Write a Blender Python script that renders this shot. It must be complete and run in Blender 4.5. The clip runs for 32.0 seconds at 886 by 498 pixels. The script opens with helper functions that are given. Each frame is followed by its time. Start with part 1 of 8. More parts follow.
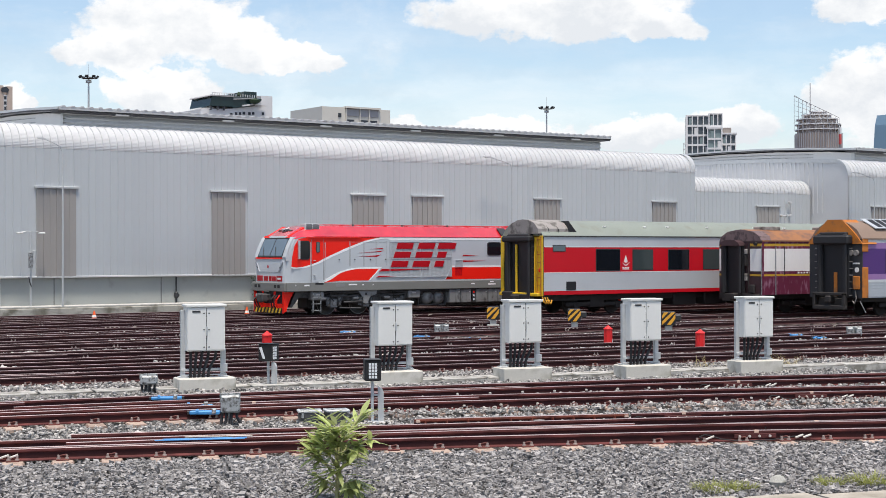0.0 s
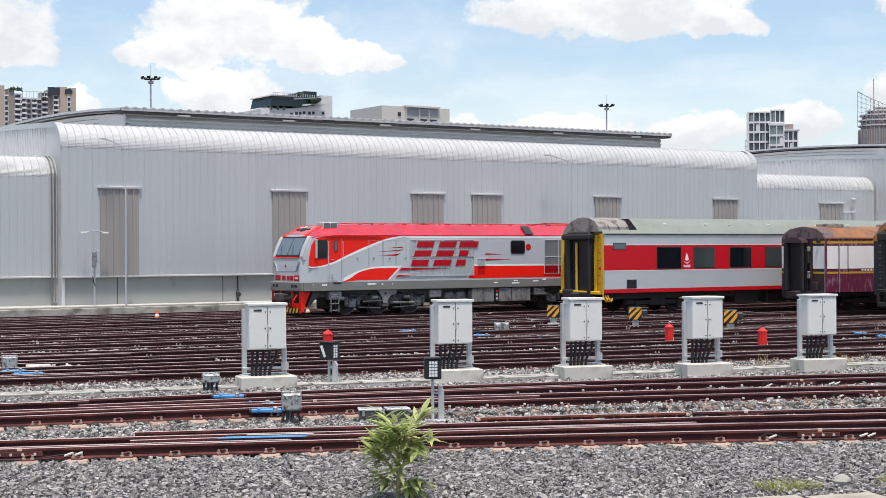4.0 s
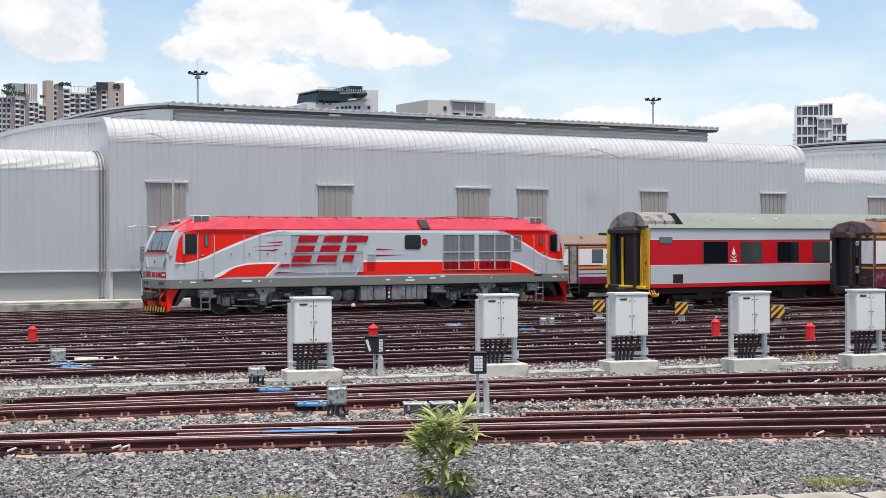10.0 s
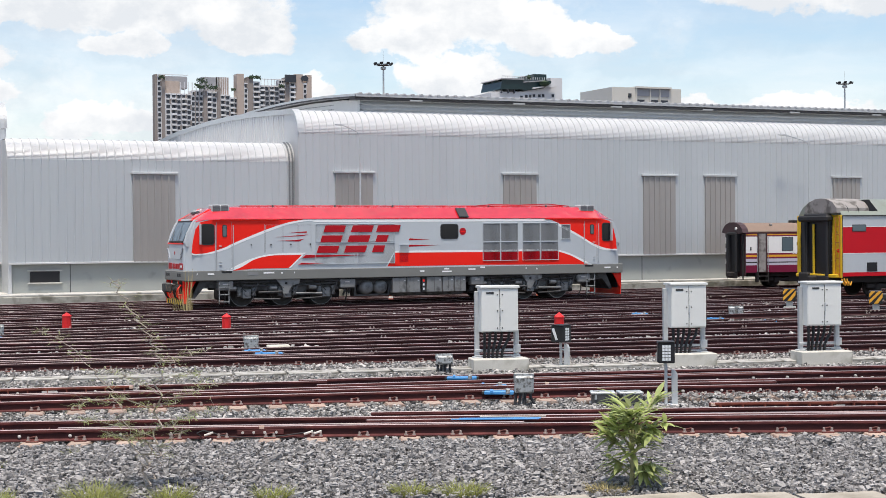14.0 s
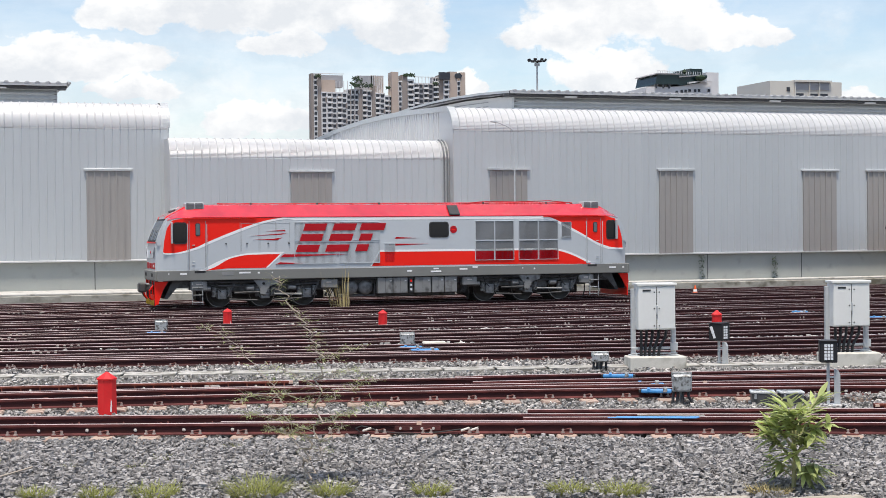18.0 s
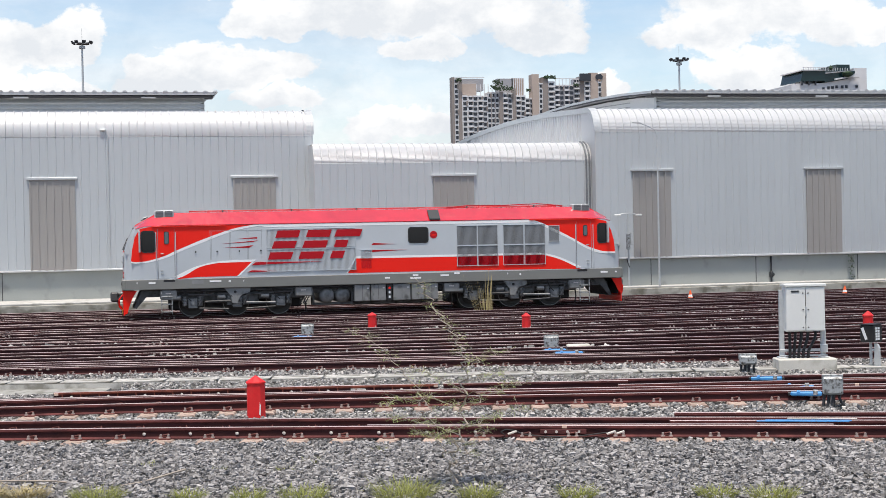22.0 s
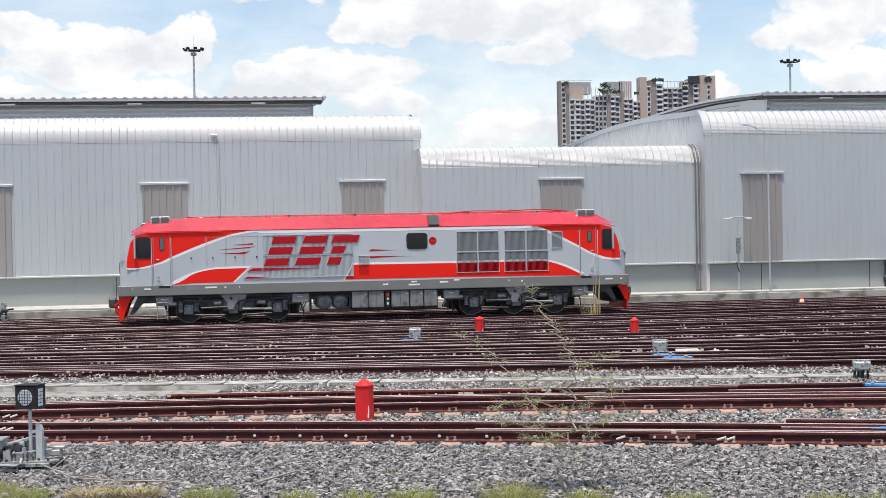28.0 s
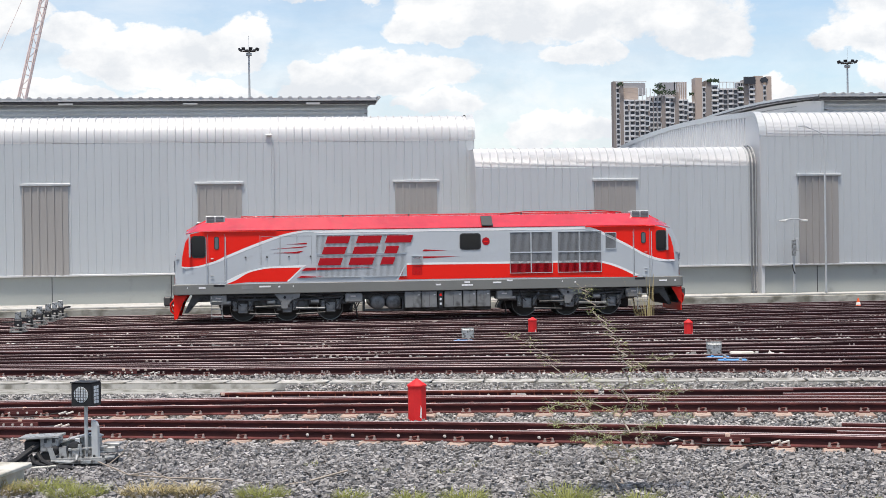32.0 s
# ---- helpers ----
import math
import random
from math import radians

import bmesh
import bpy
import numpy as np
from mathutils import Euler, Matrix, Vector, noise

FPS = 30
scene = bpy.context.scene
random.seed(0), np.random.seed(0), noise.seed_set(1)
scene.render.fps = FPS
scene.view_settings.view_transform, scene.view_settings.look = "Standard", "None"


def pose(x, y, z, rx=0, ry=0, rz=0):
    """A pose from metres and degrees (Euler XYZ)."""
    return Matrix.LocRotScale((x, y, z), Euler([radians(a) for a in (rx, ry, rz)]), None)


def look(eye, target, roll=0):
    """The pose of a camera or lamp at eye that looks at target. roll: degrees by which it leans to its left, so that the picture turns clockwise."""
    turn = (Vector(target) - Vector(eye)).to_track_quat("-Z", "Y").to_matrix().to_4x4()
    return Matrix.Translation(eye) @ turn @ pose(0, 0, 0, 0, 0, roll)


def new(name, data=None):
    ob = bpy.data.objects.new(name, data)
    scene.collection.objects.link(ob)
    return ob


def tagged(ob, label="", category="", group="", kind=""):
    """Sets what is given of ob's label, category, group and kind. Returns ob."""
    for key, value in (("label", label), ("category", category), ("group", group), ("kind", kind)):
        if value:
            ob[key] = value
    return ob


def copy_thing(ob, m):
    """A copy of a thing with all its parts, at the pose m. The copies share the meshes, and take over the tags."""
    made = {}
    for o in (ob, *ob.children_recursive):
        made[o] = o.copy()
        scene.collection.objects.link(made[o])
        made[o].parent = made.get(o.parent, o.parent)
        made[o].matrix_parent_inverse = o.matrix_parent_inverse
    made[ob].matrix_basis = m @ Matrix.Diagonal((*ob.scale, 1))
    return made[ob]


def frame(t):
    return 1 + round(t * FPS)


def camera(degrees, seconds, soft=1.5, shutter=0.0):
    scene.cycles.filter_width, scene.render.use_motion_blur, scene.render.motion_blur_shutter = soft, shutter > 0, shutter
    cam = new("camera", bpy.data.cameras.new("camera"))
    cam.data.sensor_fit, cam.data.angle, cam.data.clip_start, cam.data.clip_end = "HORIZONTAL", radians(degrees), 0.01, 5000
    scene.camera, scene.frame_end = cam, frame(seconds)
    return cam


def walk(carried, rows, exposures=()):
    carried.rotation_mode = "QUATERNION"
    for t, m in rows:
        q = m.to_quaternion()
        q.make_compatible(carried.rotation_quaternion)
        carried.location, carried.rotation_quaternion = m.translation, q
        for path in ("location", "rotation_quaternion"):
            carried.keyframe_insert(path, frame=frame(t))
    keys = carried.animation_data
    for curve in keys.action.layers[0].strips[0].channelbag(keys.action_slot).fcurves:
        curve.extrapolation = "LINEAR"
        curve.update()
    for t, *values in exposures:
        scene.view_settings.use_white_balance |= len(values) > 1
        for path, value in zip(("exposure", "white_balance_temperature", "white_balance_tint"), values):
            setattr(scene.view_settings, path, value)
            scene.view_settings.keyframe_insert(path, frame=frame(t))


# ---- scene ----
cam = camera(32.66, 32.0, 0.6)
# seconds, x, y, z, pitch, roll, yaw
ROWS = [
    (0.0, -0.000, -0.000, 2.800, 0.02, 0.056, -34.812),
    (0.5, 0.000, -0.003, 2.797, 0.04, -0.008, -34.753),
    (1.0, -0.001, -0.003, 2.796, 0.04, 0.074, -34.515),
    (1.5, 0.005, -0.005, 2.796, 0.07, 0.094, -34.374),
    (2.0, -0.001, -0.002, 2.797, 0.08, 0.199, -34.038),
    (2.5, 0.003, -0.002, 2.799, 0.08, 0.395, -33.606),
    (3.0, 0.007, -0.003, 2.797, 0.03, 0.402, -33.418),
    (3.5, 0.009, -0.004, 2.798, 0.00, 0.331, -32.948),
    (4.0, -0.001, -0.003, 2.797, -0.03, 0.245, -32.542),
    (4.5, 0.002, -0.003, 2.796, -0.15, 0.163, -32.477),
    (6.5, -0.000, -0.003, 2.797, -0.33, 0.113, -32.275),
    (7.0, -0.001, -0.002, 2.798, -0.35, 0.205, -32.193),
    (7.5, 0.005, -0.004, 2.798, -0.34, 0.291, -32.027),
    (8.0, 0.003, -0.002, 2.798, -0.33, 0.359, -31.891),
    (8.5, -0.000, -0.002, 2.798, -0.29, 0.282, -31.635),
    (9.0, 0.004, -0.002, 2.799, -0.26, 0.290, -31.294),
    (9.5, 0.004, -0.003, 2.798, -0.24, 0.196, -31.084),
    (10.0, 0.005, -0.002, 2.799, -0.24, 0.190, -30.816),
    (10.5, 0.004, -0.002, 2.799, -0.22, 0.136, -30.422),
    (11.0, 0.002, -0.000, 2.799, -0.19, 0.116, -29.772),
    (11.5, -0.002, 0.003, 2.801, -0.25, 0.304, -28.430),
    (12.0, -0.009, 0.005, 2.801, -0.39, 0.423, -27.086),
    (12.5, -0.019, 0.008, 2.803, -0.53, 0.449, -26.080),
    (13.0, -0.017, 0.006, 2.802, -0.57, 0.428, -25.221),
    (13.5, -0.020, 0.008, 2.803, -0.63, 0.449, -24.342),
    (14.0, -0.029, 0.011, 2.804, -0.64, 0.417, -23.844),
    (14.5, -0.040, 0.016, 2.808, -0.63, 0.409, -23.110),
    (16.5, -0.053, 0.019, 2.808, -0.62, 0.279, -20.503),
    (17.0, -0.066, 0.024, 2.812, -0.66, 0.376, -19.187),
    (17.5, -0.067, 0.025, 2.812, -0.68, 0.579, -18.209),
    (18.0, -0.068, 0.026, 2.813, -0.72, 0.504, -18.034),
    (18.5, -0.074, 0.028, 2.814, -0.70, 0.446, -17.225),
    (19.0, -0.076, 0.029, 2.815, -0.70, 0.518, -16.670),
    (19.5, -0.068, 0.026, 2.815, -0.68, 0.648, -16.138),
    (20.0, -0.075, 0.028, 2.815, -0.64, 0.775, -15.359),
    (20.5, -0.079, 0.030, 2.817, -0.61, 0.847, -14.650),
    (21.0, -0.080, 0.031, 2.817, -0.59, 0.959, -13.957),
    (21.5, -0.078, 0.031, 2.817, -0.56, 1.102, -13.131),
    (22.0, -0.085, 0.034, 2.820, -0.54, 1.141, -12.658),
    (22.5, -0.089, 0.036, 2.821, -0.50, 1.167, -12.199),
    (23.0, -0.094, 0.037, 2.820, -0.48, 1.209, -11.726),
    (23.5, -0.093, 0.038, 2.821, -0.46, 1.170, -11.041),
    (24.0, -0.091, 0.036, 2.823, -0.45, 1.141, -10.681),
    (24.5, -0.090, 0.036, 2.822, -0.40, 1.147, -10.167),
    (25.0, -0.089, 0.036, 2.823, -0.40, 1.085, -9.772),
    (25.5, -0.102, 0.040, 2.824, -0.38, 1.012, -9.487),
    (27.5, -0.100, 0.036, 2.818, -0.33, 1.133, -8.938),
    (28.0, -0.100, 0.036, 2.819, -0.31, 1.148, -8.611),
    (28.5, -0.097, 0.036, 2.818, -0.29, 1.157, -8.534),
    (29.0, -0.106, 0.038, 2.819, -0.27, 1.123, -8.337),
    (29.5, -0.104, 0.039, 2.820, -0.26, 1.125, -7.902),
    (30.0, -0.101, 0.038, 2.820, -0.24, 1.056, -7.334),
    (30.5, -0.094, 0.035, 2.819, -0.24, 1.033, -7.070),
    (31.0, -0.099, 0.037, 2.819, -0.23, 0.940, -6.919),
    (31.5, -0.105, 0.039, 2.820, -0.25, 0.850, -6.705),
    (32.0, -0.102, 0.038, 2.820, -0.26, 0.852, -6.596),
]
walk(cam, [(t, pose(x, y, z, 90 + pitch, roll, yaw)) for t, x, y, z, pitch, roll, yaw in ROWS])

# ---- light ----
world = bpy.data.worlds.new("world")
scene.world = world
world.use_nodes = True
SUN_HEIGHT, SUN_SIDE = 73.0, 205.0      # degrees above the horizon; bearing of the sun, clockwise from +y
W = world.node_tree
W.nodes.clear()


def wnode(kind, **values):
    n = W.nodes.new(kind)
    for k, v in values.items():
        n.inputs[k].default_value = v
    return n


sky = W.nodes.new("ShaderNodeTexSky")
sky.sky_type, sky.sun_disc = "NISHITA", False
sky.sun_elevation, sky.sun_rotation = radians(SUN_HEIGHT), radians(SUN_SIDE)
sky.air_density, sky.dust_density, sky.ozone_density = 1.0, 0.6, 1.5
sky_light = wnode("ShaderNodeBackground", Strength=0.14)
W.links.new(sky.outputs[0], sky_light.inputs["Color"])
coords = W.nodes.new("ShaderNodeTexCoord")


def wmath(op, a, b=None, c=None):
    n = W.nodes.new("ShaderNodeMath")
    n.operation = op
    for i, q in enumerate((a, b, c)):
        if q is None:
            continue
        if isinstance(q, (int, float)):
            n.inputs[i].default_value = q
        else:
            W.links.new(q, n.inputs[i])
    return n.outputs[0]


split = W.nodes.new("ShaderNodeSeparateXYZ")
W.links.new(coords.outputs["Generated"], split.inputs[0])
bearing = wmath("ARCTAN2", split.outputs["X"], split.outputs["Y"])     # radians, clockwise from +y
height = wmath("ARCSINE", split.outputs["Z"])
flat = W.nodes.new("ShaderNodeCombineXYZ")
W.links.new(bearing, flat.inputs["X"])
W.links.new(wmath("MULTIPLY", height, 1.35), flat.inputs["Y"])


def wnoise(scale, detail, rough, shift, stretch=(1, 1, 1)):
    m = W.nodes.new("ShaderNodeMapping")
    m.inputs["Scale"].default_value = stretch
    m.inputs["Location"].default_value = shift
    W.links.new(flat.outputs[0], m.inputs["Vector"])
    n = wnode("ShaderNodeTexNoise", Scale=scale, Detail=detail, Roughness=rough)
    W.links.new(m.outputs[0], n.inputs["Vector"])
    return n.outputs[0]


# cumulus banks: bearing, height above the horizon, half width, half height (degrees)
CLOUDS = [(24.6, 8.3, 3.6, 1.6), (22.6, 7.3, 1.9, 0.9), (27.6, 7.6, 2.2, 1.2), (29.7, 7.1, 1.5, 0.75), (24.4, 5.9, 2.4, 0.9), (39.0, 9.0, 5.6, 1.3), (43.0, 8.3, 1.8, 0.7), (50.6, 5.6, 2.5, 1.7),
          (52.0, 5.0, 3.2, 1.9), (50.4, 8.8, 2.2, 0.9), (45.4, 4.7, 2.1, 1.0), (42.0, 4.4, 2.0, 0.9), (37.5, 4.3, 3.4, 0.8), (33.0, 4.4, 1.8, 0.6), (30.6, 4.6, 1.2, 0.5),
          (13.6, 8.6, 5.0, 1.5), (16.6, 7.6, 2.2, 1.0), (9.4, 8.9, 4.6, 1.3), (7.0, 8.2, 2.4, 0.7), (12.2, 7.0, 1.8, 0.6), (18.9, 5.7, 1.0, 0.7),
          (10.8, 4.2, 2.5, 0.9), (12.6, 4.0, 1.6, 0.5), (5.2, 6.5, 3.6, 0.95), (2.4, 5.9, 2.2, 0.8), (6.6, 5.3, 2.0, 0.5), (-4.4, 7.0, 3.9, 1.2), (-0.9, 7.7, 1.5, 1.2),
          (-7.0, 7.6, 2.0, 0.9), (-8.0, 5.6, 3.4, 0.6), (-2.2, 5.6, 3.0, 0.7), (2.5, 9.6, 3.0, 0.7), (-11.0, 8.6, 3.0, 1.4)]
bank = lifted = None
warp_a, warp_b = wnoise(14, 7, 0.6, (3.1, 1.7, 0)), wnoise(17, 7, 0.6, (7.7, 5.2, 0))
wb = wmath("MULTIPLY_ADD", warp_a, 0.075, wmath("SUBTRACT", bearing, 0.0375))
wh = wmath("MULTIPLY_ADD", warp_b, 0.042, wmath("SUBTRACT", height, 0.021))
for b, h, rb, rh in CLOUDS:
    u = wmath("MULTIPLY", wmath("SUBTRACT", wb, radians(b)), 1 / radians(rb))
    v = wmath("MULTIPLY", wmath("SUBTRACT", wh, radians(h)), 1 / radians(rh))
    d = wmath("SUBTRACT", 1.0, wmath("SQRT", wmath("ADD", wmath("MULTIPLY", u, u), wmath("MULTIPLY", v, v))))
    bank = d if bank is None else wmath("MAXIMUM", bank, d)
    v = wmath("SUBTRACT", v, 0.5)
    e = wmath("SUBTRACT", 1.0, wmath("SQRT", wmath("ADD", wmath("MULTIPLY", u, u), wmath("MULTIPLY", v, v))))
    lifted = e if lifted is None else wmath("MAXIMUM", lifted, e)
puffs = wmath("MULTIPLY_ADD", wnoise(42, 8, 0.62, (1.3, 9.1, 0)), 0.8, wmath("SUBTRACT", bank, 0.42))
elsewhere = wmath("SUBTRACT", wnoise(2.6, 9, 0.62, (4.4, 0.6, 0)), 0.52)
soft = W.nodes.new("ShaderNodeMapRange")
soft.interpolation_type = "SMOOTHSTEP"
soft.inputs["From Min"].default_value, soft.inputs["From Max"].default_value = -0.06, 0.20
W.links.new(wmath("MAXIMUM", puffs, wmath("MULTIPLY", elsewhere, 1.2)), soft.inputs["Value"])
# thin veil, denser near the horizon and towards the left of the yard
veil = wmath("MULTIPLY", wmath("SUBTRACT", wnoise(5.0, 8, 0.62, (0.2, 2.9, 0), (1, 3.2, 1)), 0.38), 2.6)
west = W.nodes.new("ShaderNodeMapRange")
west.interpolation_type = "SMOOTHSTEP"
west.inputs["From Min"].default_value, west.inputs["From Max"].default_value = radians(27), radians(8)
west.inputs["To Max"].default_value = 0.22
W.links.new(bearing, west.inputs["Value"])
low = wmath("SUBTRACT", 0.52, wmath("MULTIPLY", wmath("ABSOLUTE", height), 3.6))
thin = wmath("MINIMUM", wmath("MAXIMUM", wmath("ADD", wmath("MULTIPLY", veil, 0.5), wmath("ADD", low, west.outputs[0])), 0.08), 0.9)
cover = wmath("MAXIMUM", soft.outputs[0], thin)
shade = W.nodes.new("ShaderNodeValToRGB")
shade.color_ramp.elements[0].color, shade.color_ramp.elements[1].color = (0.76, 0.79, 0.83, 1), (0.98, 0.98, 0.98, 1)
shade.color_ramp.elements[0].position, shade.color_ramp.elements[1].position = 0.28, 0.62
# bright tops and greyer undersides
top_light = wmath("MULTIPLY", wmath("SUBTRACT", lifted, bank), 0.26)
W.links.new(wmath("ADD", wmath("MULTIPLY_ADD", wnoise(19, 7, 0.62, (6.0, 3.0, 0)), 1.5, -0.26), top_light), shade.inputs[0])
cloud_light = wnode("ShaderNodeBackground", Strength=0.95)
W.links.new(shade.outputs[0], cloud_light.inputs["Color"])
mixed = W.nodes.new("ShaderNodeMixShader")
W.links.new(cover, mixed.inputs[0])
W.links.new(sky_light.outputs[0], mixed.inputs[1])
W.links.new(cloud_light.outputs[0], mixed.inputs[2])
world_out = W.nodes.new("ShaderNodeOutputWorld")
W.links.new(mixed.outputs[0], world_out.inputs[0])

lamp = bpy.data.lights.new("sun", "SUN")
lamp.energy, lamp.angle, lamp.color = 4.0, radians(8.5), (1.0, 0.91, 0.80)
sun = new("sun", lamp)
_s, _h = radians(SUN_SIDE), radians(SUN_HEIGHT)
sun.matrix_world = look((math.sin(_s) * math.cos(_h) * 100, math.cos(_s) * math.cos(_h) * 100, math.sin(_h) * 100), (0, 0, 0))
scene.view_settings.exposure = 0.17


# ---- materials ----
def material(name, colour, rough=0.6, metal=0.0, vary=0.12, scale=3.0, fine=40.0, bump=0.0, stain=None, stain_at=0.6, per_object=0.0,
             per_island=0.0, stretch=(1, 1, 1), spec=0.5, coat=0.0):
    """A painted, cast or rolled surface: a base colour varied at two scales, with stains and fine relief."""
    m = bpy.data.materials.new(name)
    m.use_nodes = True
    t = m.node_tree
    b = t.nodes["Principled BSDF"]
    b.inputs["Roughness"].default_value, b.inputs["Metallic"].default_value = rough, metal
    b.inputs["Specular IOR Level"].default_value = spec
    b.inputs["Coat Weight"].default_value = coat
    co = t.nodes.new("ShaderNodeTexCoord")
    mp = t.nodes.new("ShaderNodeMapping")
    mp.inputs["Scale"].default_value = stretch
    t.links.new(co.outputs["Object"], mp.inputs["Vector"])
    big, small = t.nodes.new("ShaderNodeTexNoise"), t.nodes.new("ShaderNodeTexNoise")
    big.inputs["Scale"].default_value, small.inputs["Scale"].default_value = scale, fine
    big.inputs["Detail"].default_value, small.inputs["Detail"].default_value = 5, 3
    for n in (big, small):
        t.links.new(mp.outputs[0], n.inputs["Vector"])

    def calc(op, a, c):
        n = t.nodes.new("ShaderNodeMath")
        n.operation = op
        for i, q in enumerate((a, c)):
            if isinstance(q, (int, float)):
                n.inputs[i].default_value = q
            else:
                t.links.new(q, n.inputs[i])
        return n.outputs[0]

    level = calc("ADD", calc("MULTIPLY", calc("SUBTRACT", big.outputs[0], 0.5), 2.4 * vary), calc("MULTIPLY", calc("SUBTRACT", small.outputs[0], 0.5), 1.2 * vary))
    if per_object:
        info = t.nodes.new("ShaderNodeObjectInfo")
        level = calc("ADD", level, calc("MULTIPLY", calc("SUBTRACT", info.outputs["Random"], 0.5), per_object))
    if per_island:
        geo = t.nodes.new("ShaderNodeNewGeometry")
        level = calc("ADD", level, calc("MULTIPLY", calc("SUBTRACT", geo.outputs["Random Per Island"], 0.5), per_island))
    tone = t.nodes.new("ShaderNodeHueSaturation")
    tone.inputs["Color"].default_value = (*colour, 1)
    t.links.new(calc("ADD", 1.0, level), tone.inputs["Value"])
    out = tone.outputs[0]
    if stain:
        ramp = t.nodes.new("ShaderNodeMapRange")
        ramp.inputs["From Min"].default_value, ramp.inputs["From Max"].default_value = stain_at - 0.08, stain_at + 0.1
        blot = t.nodes.new("ShaderNodeTexNoise")
        blot.inputs["Scale"].default_value, blot.inputs["Detail"].default_value = scale * 1.7, 8
        t.links.new(mp.outputs[0], blot.inputs["Vector"])
        t.links.new(blot.outputs[0], ramp.inputs["Value"])
        mix = t.nodes.new("ShaderNodeMix")
        mix.data_type = "RGBA"
        t.links.new(ramp.outputs[0], mix.inputs[0])
        t.links.new(out, mix.inputs[6])
        mix.inputs[7].default_value = (*stain, 1)
        out = mix.outputs[2]
    t.links.new(out, b.inputs["Base Color"])
    if metal < 0.9:
        t.links.new(calc("ADD", rough - 0.08, calc("MULTIPLY", big.outputs[0], 0.16)), b.inputs["Roughness"])
    if bump:
        bp = t.nodes.new("ShaderNodeBump")
        bp.inputs["Strength"].default_value, bp.inputs["Distance"].default_value = bump, 0.02
        t.links.new(small.outputs[0], bp.inputs["Height"])
        t.links.new(bp.outputs[0], b.inputs["Normal"])
    return m


def leafy(m, share=0.45):
    """Lets light through thin leaves."""
    t = m.node_tree
    b = t.nodes["Principled BSDF"]
    through_leaf, mix = t.nodes.new("ShaderNodeBsdfTranslucent"), t.nodes.new("ShaderNodeMixShader")
    mix.inputs[0].default_value = share
    t.links.new(b.inputs["Base Color"].links[0].from_socket, through_leaf.inputs["Color"])
    t.links.new(b.outputs[0], mix.inputs[1])
    t.links.new(through_leaf.outputs[0], mix.inputs[2])
    t.links.new(mix.outputs[0], t.nodes["Material Output"].inputs["Surface"])
    return m


def glass_like(name, colour, rough=0.06, spec=0.35):
    m = bpy.data.materials.new(name)
    m.use_nodes = True
    b = m.node_tree.nodes["Principled BSDF"]
    b.inputs["Base Color"].default_value, b.inputs["Roughness"].default_value = (*colour, 1), rough
    b.inputs["Specular IOR Level"].default_value = spec
    return m


RUST = material("rusted_rail_steel", (0.092, 0.030, 0.030), 0.8, 0.0, 0.4, 1.5, 60, 0.3, stain=(0.16, 0.050, 0.048), stain_at=0.54, spec=0.25)
# rail brown darkened to stand for the shade below the head
WEB_SHADE = material("web_shade_brown", (0.050, 0.018, 0.019), 0.85, 0, 0.4, 1.2, 40, 0.2, stain=(0.06, 0.02, 0.017), stain_at=0.6, spec=0.2)
RUST_NEW = material("bright_rusted_steel", (0.24, 0.070, 0.048), 0.75, 0.0, 0.3, 2.0, 50, 0.2, stain=(0.11, 0.035, 0.028), stain_at=0.55, spec=0.25)
RUST_YARD = material("old_dark_rail_rust", (0.064, 0.032, 0.034), 0.8, 0.0, 0.4, 1.5, 60, 0.3, stain=(0.095, 0.034, 0.034), stain_at=0.60, spec=0.25)
RAIL_TOP = material("worn_rail_top", (0.33, 0.262, 0.265), 0.5, 0.3, 0.35, 1.2, 60, stretch=(0.2, 1, 1), spec=0.3)
SLEEPER_OLD = material("oil_stained_concrete", (0.132, 0.098, 0.090), 0.9, 0, 0.25, 5, 60, 0.3, stain=(0.05, 0.03, 0.028), stain_at=0.55, per_object=0.5)
SLEEPER = material("tan_concrete", (0.46, 0.35, 0.285), 0.9, 0, 0.22, 5, 60, 0.3, stain=(0.17, 0.10, 0.08), stain_at=0.55, per_object=0.3)
CLIP = material("rusty_clip_iron", (0.15, 0.048, 0.040), 0.75, 0.1, 0.3, 20, 90, per_object=0.3)
CLIP_NUT = material("grey_clip_washer", (0.33, 0.27, 0.25), 0.6, 0.1, 0.2, 20, 90)
# bed colour near-black so that gaps above it read as shaded
GRAVEL = material("ballast_bed_gap_shade", (0.038, 0.036, 0.035), 0.95, 0, 0.4, 0.6, 26, 1.0, stain=(0.05, 0.033, 0.028), stain_at=0.62)
# strong fine tone noise also stands for lit and shaded stone facets
STONE = material("ballast_stones", (0.298, 0.285, 0.278), 0.85, 0, 0.40, 9, 38, 0.8, per_island=0.95, spec=0.3)
STONE_PALE = material("pale_ballast_stones", (0.365, 0.346, 0.327), 0.88, 0, 0.35, 9, 38, 0.6, per_island=1.3)
EARTH = material("yard_earth", (0.066, 0.048, 0.044), 0.95, 0, 0.4, 0.35, 12, 0.8, stain=(0.09, 0.075, 0.07), stain_at=0.62)
CONCRETE = material("weathered_concrete", (0.50, 0.49, 0.46), 0.9, 0, 0.14, 1.3, 45, 0.25, stain=(0.25, 0.24, 0.21), stain_at=0.62, per_object=0.12)
CONCRETE_OLD = material("grey_weathered_lid", (0.37, 0.365, 0.335), 0.92, 0, 0.2, 2.5, 45, 0.3, stain=(0.17, 0.165, 0.14), stain_at=0.56, per_object=0.3)
